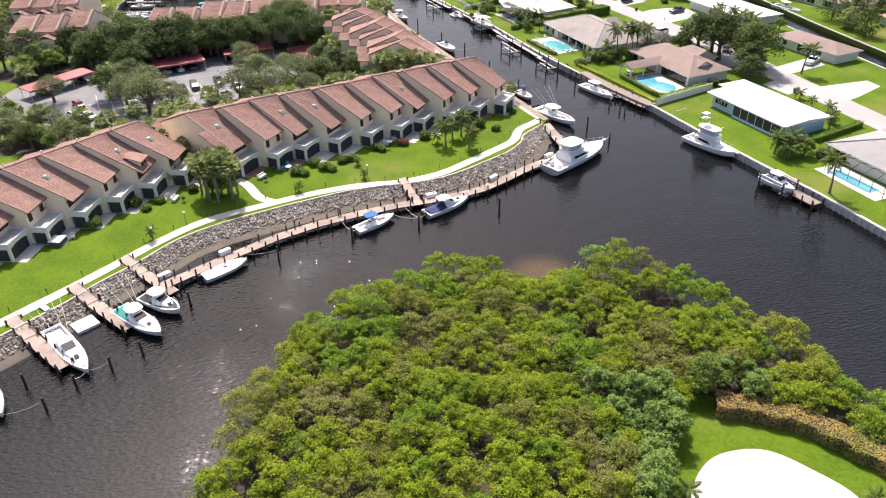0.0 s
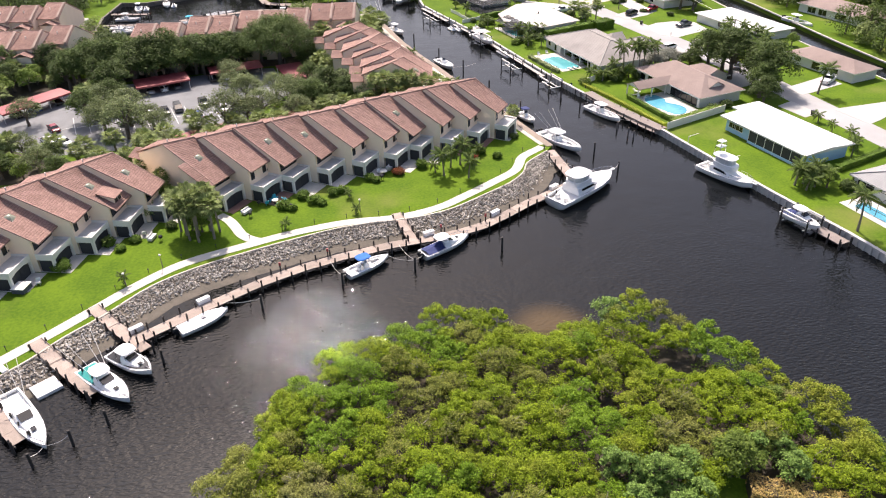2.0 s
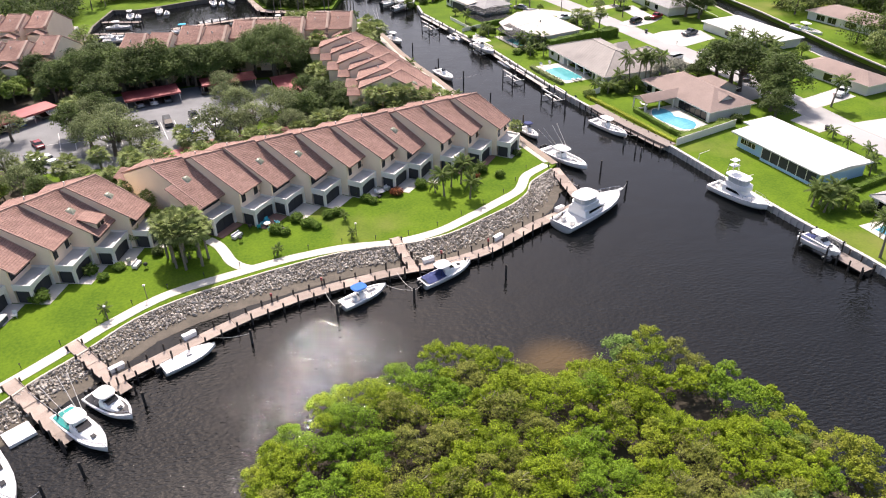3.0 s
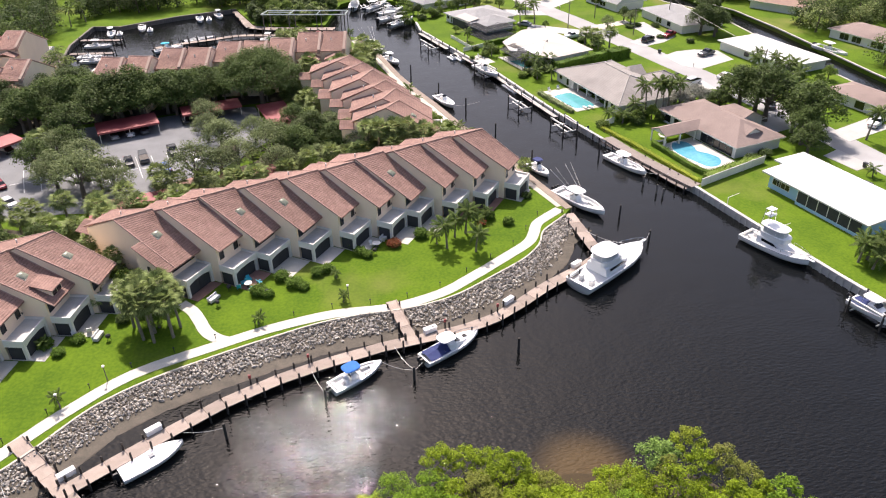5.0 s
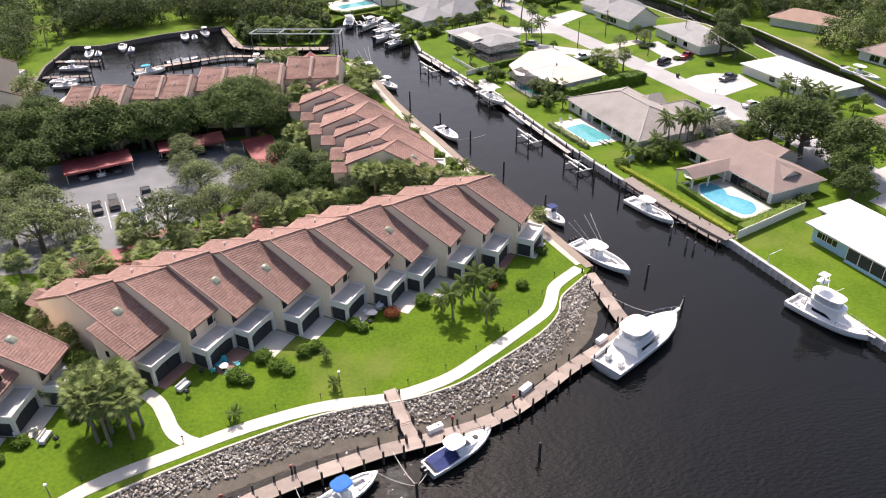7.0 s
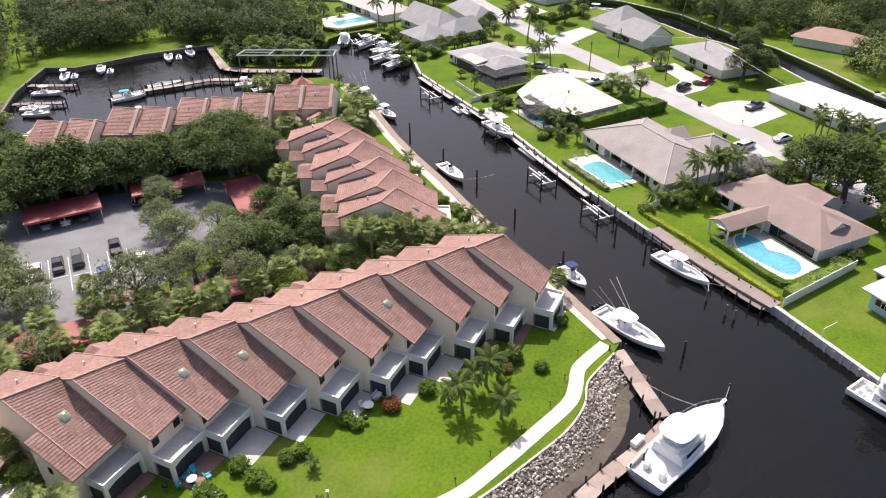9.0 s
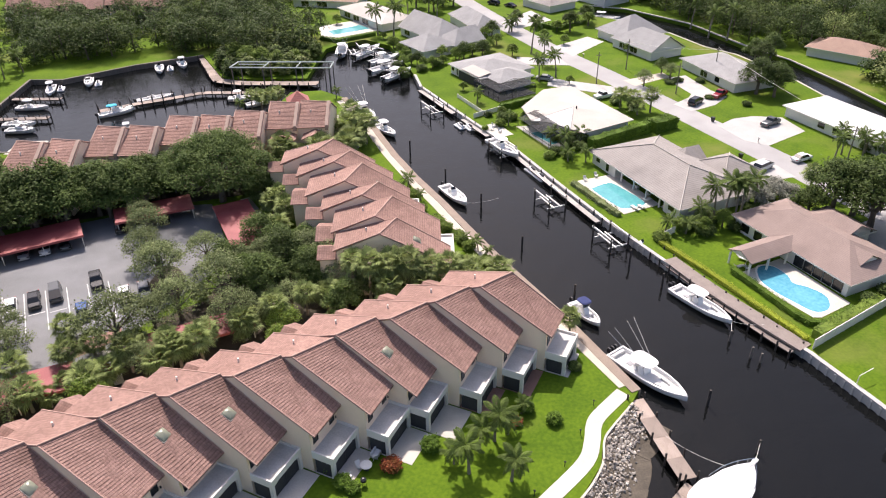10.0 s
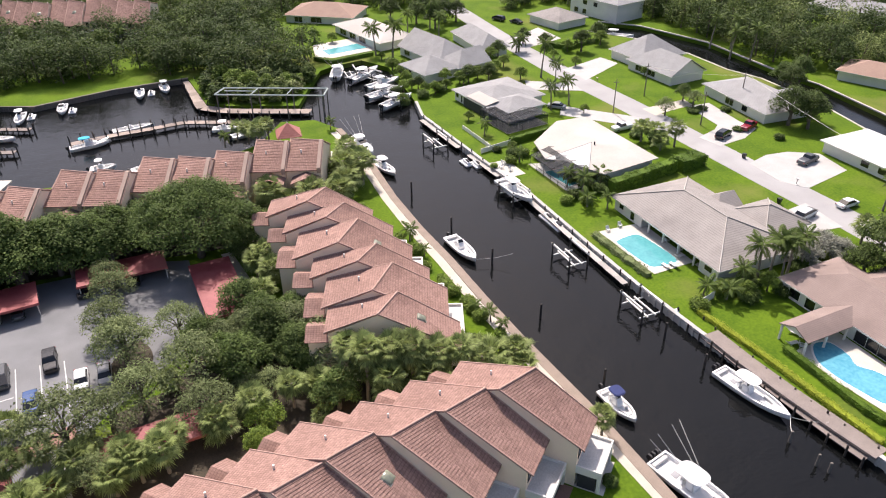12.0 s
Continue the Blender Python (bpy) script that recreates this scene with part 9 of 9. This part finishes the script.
for st in [0, 3.7, 3.2, 3.8, 3.6, 3.6, 3.6]:
    p = p + Vector((math.sin(a), -math.cos(a))) * st
    k += 1
    terrace(k, p.x, p.y, UNIT_W - 0.2, 4.2, 78.2, PATIO if k % 2 else CONCRETE, "grey paved terrace in front of a townhouse")
    p = p + Vector((math.cos(a), math.sin(a))) * UNIT_W


def chair(x, y, turn, material, label):
    c = thing("patio_chair", label, "chair", x, y, LAND + 0.055, turn, "patio chairs")
    part("seat", Shape().box(-0.3, -0.3, 0.32, 0.3, 0.3, 0.42, 0.02), material, c)
    part("backrest", Shape().side([(0.24, 0.4), (0.32, 0.4), (0.5, 0.98), (0.42, 1.0)], -0.3, 0.3), material, c)
    for sx in (-0.26, 0.26):
        part("armrest", Shape().box(sx - 0.05, -0.32, 0.56, sx + 0.05, 0.34, 0.61), material, c)
        for sy in (-0.27, 0.25):
            part("leg", Shape().box(sx - 0.03, sy - 0.03, 0, sx + 0.03, sy + 0.03, 0.58), material, c)


def table(x, y, r, material, label):
    t = thing("patio_table", label, "table", x, y, LAND + 0.055, 0, "patio tables")
    part("tabletop", Shape().tube([(0, 0, 0.68), (0, 0, 0.74)], r, 16), material, t)
    part("stem", Shape().tube([(0, 0, 0), (0, 0, 0.68)], 0.05, 8), BLACK, t)
    part("foot", Shape().tube([(0, 0, 0), (0, 0, 0.05)], r * 0.5, 12), BLACK, t)


TURQ = shade("turquoise_plastic", (0.03, 0.42, 0.52), (0.03, 0.36, 0.46), 0.5, 1.0, 5.0, 0)
for x, y, h in [(-16.6, 132.0, 40), (-14.9, 131.0, 120), (-18.0, 130.2, 200), (-16.0, 129.4, 260), (-17.4, 131.2, 300)]:
    chair(x, y, h, TURQ, "turquoise plastic garden chair on the terrace")
table(-16.6, 130.6, 0.6, TRIM, "round white garden table on the terrace")
for x, y, h in [(2.6, 139.6, 30), (4.4, 140.8, 200), (1.4, 138.4, 100), (-39.4, 121.4, 40), (-37.8, 122.4, 200), (-50.6, 109.6, 10)]:
    chair(x, y, h, DECKWHITE, "pale cushioned patio chair")
table(3.4, 139.4, 0.7, TRIM, "white patio table beside the chairs")


def bench_sofa(x, y, turn):
    s = thing("patio_sofa", "pale grey cushioned patio sofa", "sofa", x, y, LAND + 0.055, turn)
    part("base", Shape().box(-1.0, -0.42, 0.1, 1.0, 0.42, 0.4, 0.03), PATIO, s)
    part("cushion", Shape().box(-0.95, -0.4, 0.402, 0.95, 0.25, 0.55, 0.05), DECKWHITE, s)
    part("backrest", Shape().box(-1.0, 0.26, 0.402, 1.0, 0.45, 0.85, 0.05), DECKWHITE, s)


bench_sofa(-21.4, 127.8, 57)
bench_sofa(4.8, 141.6, 57)
bench_sofa(-36.2, 121.0, 78)


def grill(x, y):
    g = thing("covered_grill", "round black covered barbecue grill on the terrace", "grill", x, y, LAND + 0.055, 0, "covered grills")
    part("kettle", Shape().tube([(0, 0, 0.5), (0, 0, 0.65), (0, 0, 0.9), (0, 0, 1.05)], [0.24, 0.36, 0.34, 0.1], 12), BLACK, g)
    for i in range(3):
        part("leg", Shape().tube([(0.16 * math.cos(i * 2.1), 0.16 * math.sin(i * 2.1), 0.55), (0.3 * math.cos(i * 2.1), 0.3 * math.sin(i * 2.1), 0)], 0.025, 5), BLACK, g)


for x, y in [(-20.6, 126.2), (-13.6, 128.0), (3.0, 137.2), (-34.6, 120.2), (-19.4, 130.0)]:
    grill(x, y)

WOODBROWN = shade("dark_cushion", (0.10, 0.11, 0.13), (0.07, 0.075, 0.09), 0.9, 1.0, 6.0, 0.1)
ht = thing("hot_tub", "black covered hot tub on a townhouse terrace", "hot tub", -52.6, 108.4, LAND + 0.06, 78)
part("shell", Shape().box(-1.1, -1.0, 0, 1.1, 1.0, 0.75, 0.06), WOODBROWN, ht)
part("cover", Shape().box(-1.15, -1.05, 0.752, 1.15, 1.05, 0.87, 0.04), TRIM, ht)


def path_light(x, y):
    p = thing("path_light", "low dark path light beside the footpath", "lamp", x, y, LAND, 0, "path lights")
    part("post", Shape().tube([(0, 0, -0.1), (0, 0, 0.75)], 0.045, 6), BLACK, p)
    part("head", Shape().tube([(0, 0, 0.74), (0, 0, 0.82), (0, 0, 0.92)], [0.07, 0.16, 0.03], 8), BLACK, p)


for x, y, h in along(offset(walkline, 1.5), 5.6, 22):
    path_light(x, y)


def lamp_post(x, y, h=3.2):
    p = thing("lamp_post", "short lamp post with square lantern on the lawn", "lamp", x, y, LAND, 0, "lamp posts")
    part("pole", Shape().tube([(0, 0, -0.2), (0, 0, h)], [0.07, 0.05], 6), PILEGREY, p)
    part("lantern", Shape().box(-0.17, -0.17, h, 0.17, 0.17, h + 0.2, 0.04), TRIM, p)


for x, y in [(-1.4, 125.2), (-32.6, 111.6), (-37.0, 107.0)]:
    lamp_post(x, y, 2.4)


def utility_pole(x, y, h, label="tall grey utility pole by the street"):
    p = thing("utility_pole", label, "utility pole", x, y, LAND, 0, "utility poles")
    part("pole", Shape().tube([(0, 0, -0.3), (0.05, 0.03, h)], [0.16, 0.1], 8), PILEGREY, p)
    part("crossarm", Shape().box(-0.7, -0.06, h - 0.9, 0.7, 0.06, h - 0.75), PILEGREY, p)
    return p


POLES = [(69.1, 261.3, 8.5), (80.8, 271.4, 8.5), (104.6, 206.0, 8.0), (86.6, 250.6, 8.0), (102.0, 262.0, 8.0)]
for q in POLES:
    utility_pole(*q)
for a, b in ((1, 4), (4, 2)):
    rope(POLES[a][0], POLES[a][1], LAND + 7.8, POLES[b][0], POLES[b][1], LAND + 7.4, 0.8)


def davit(x, y, turn):
    d = thing("davit", "thin white davit crane at the seawall", "davit", x, y, LAND, turn, "davits")
    part("post", Shape().tube([(0, 0, 0), (0, 0, 1.5)], 0.07, 6), TRIM, d)
    part("arm", Shape().tube([(0, 0, 1.5), (2.6, 0, 1.7)], 0.06, 6), TRIM, d)


davit(70.0, 133.2, 15)
davit(66.6, 144.4, 20)


def bin_at(x, y):
    b = thing("wheelie_bin", "dark wheeled rubbish bin at the kerb", "bin", x, y, LAND + 0.04, 20, "wheeled bins")
    part("tub", Shape().loft([[(-0.25, -0.28, 0.05), (0.25, -0.28, 0.05), (0.25, 0.28, 0.05), (-0.25, 0.28, 0.05)], [(-0.33, -0.38, 1.0), (0.33, -0.38, 1.0), (0.33, 0.38, 1.0), (-0.33, 0.38, 1.0)]]), BLACK, b)
    part("lid", Shape().box(-0.35, -0.4, 1.0, 0.35, 0.4, 1.08, 0.02), BLACK, b)


for x, y in [(84.4, 211.6), (99.6, 154.6), (87.6, 231.6)]:
    bin_at(x, y)


def mailbox(x, y):
    m = thing("mailbox", "mailbox on a post by the street", "mailbox", x, y, LAND, 20, "mailboxes")
    part("post", Shape().box(-0.05, -0.05, -0.2, 0.05, 0.05, 1.0), PILEGREY, m)
    part("box", Shape().box(-0.12, -0.28, 1.0, 0.12, 0.28, 1.26, 0.04), TRIM, m)


for x, y in [(94.6, 201.6), (81.6, 250.6), (72.4, 284.0), (92.0, 218.6)]:
    mailbox(x, y)


def lounger(x, y, turn):
    l = thing("sun_lounger", "pale sun lounger by the pool", "lounger", x, y, LAND + 0.075, turn, "sun loungers")
    part("bed", Shape().box(-0.32, -0.95, 0.28, 0.32, 0.4, 0.36, 0.02), DECKWHITE, l)
    part("backrest", Shape().side([(0.4, 0.28), (0.4, 0.36), (0.95, 0.75), (0.98, 0.68)], -0.32, 0.32), DECKWHITE, l)
    for sx in (-0.28, 0.28):
        for sy in (-0.85, 0.35):
            part("leg", Shape().box(sx - 0.03, sy - 0.03, 0, sx + 0.03, sy + 0.03, 0.28), TRIM, l)


for x, y, t in [(55.0, 193.8, 200), (56.4, 193.9, 205), (58.4, 196.4, 110), (66.2, 174.6, 40), (64.6, 172.4, 100), (14.8, 330.2, 60), (16.2, 328.0, 60)]:
    lounger(x, y, t)
for x, y, t in [(49.4, 206.4, 10), (52.0, 207.6, 10), (37.6, 233.2, 30), (36.8, 236.6, 60), (36.0, 234.8, 300), (59.2, 198.2, 110), (58.2, 201.4, 110), (65.6, 171.6, 60)]:
    chair(x, y, t, DECKWHITE, "white garden chair by the water")
slab("seawall_patio", [(33.8, 237.6), (36.6, 230.2), (40.4, 231.6), (38.0, 238.8)], CONCRETE, "pale patio between the lawn and seawall", 0.07)
slab("front_walk", [(60.0, 194.0), (62.4, 187.6), (63.0, 187.8), (60.8, 194.4)], CONCRETE, "narrow concrete path beside the house", 0.06)
slab("back_path", [(-17.8, 209.0), (-9.6, 191.2), (-8.2, 191.6), (-16.2, 209.8)], CONCRETE, "concrete path behind the canal townhouses", 0.06)
slab("brick_path", [(-36.0, 164.4), (-30.0, 168.6), (-31.0, 171.0), (-38.6, 167.2)], PAVER, "red paver entry path behind the townhouses", 0.06)
isl = Shape().prism(rounded([(-27.6, 186.8), (-24.2, 184.0), (-23.8, 177.6), (-26.8, 176.8), (-29.4, 180.0)]), LAND - 0.1, LAND + 0.16)
whole("planting_island", isl, MULCH, "kerbed planting island in the parking lot", "planting bed", kind="structure")
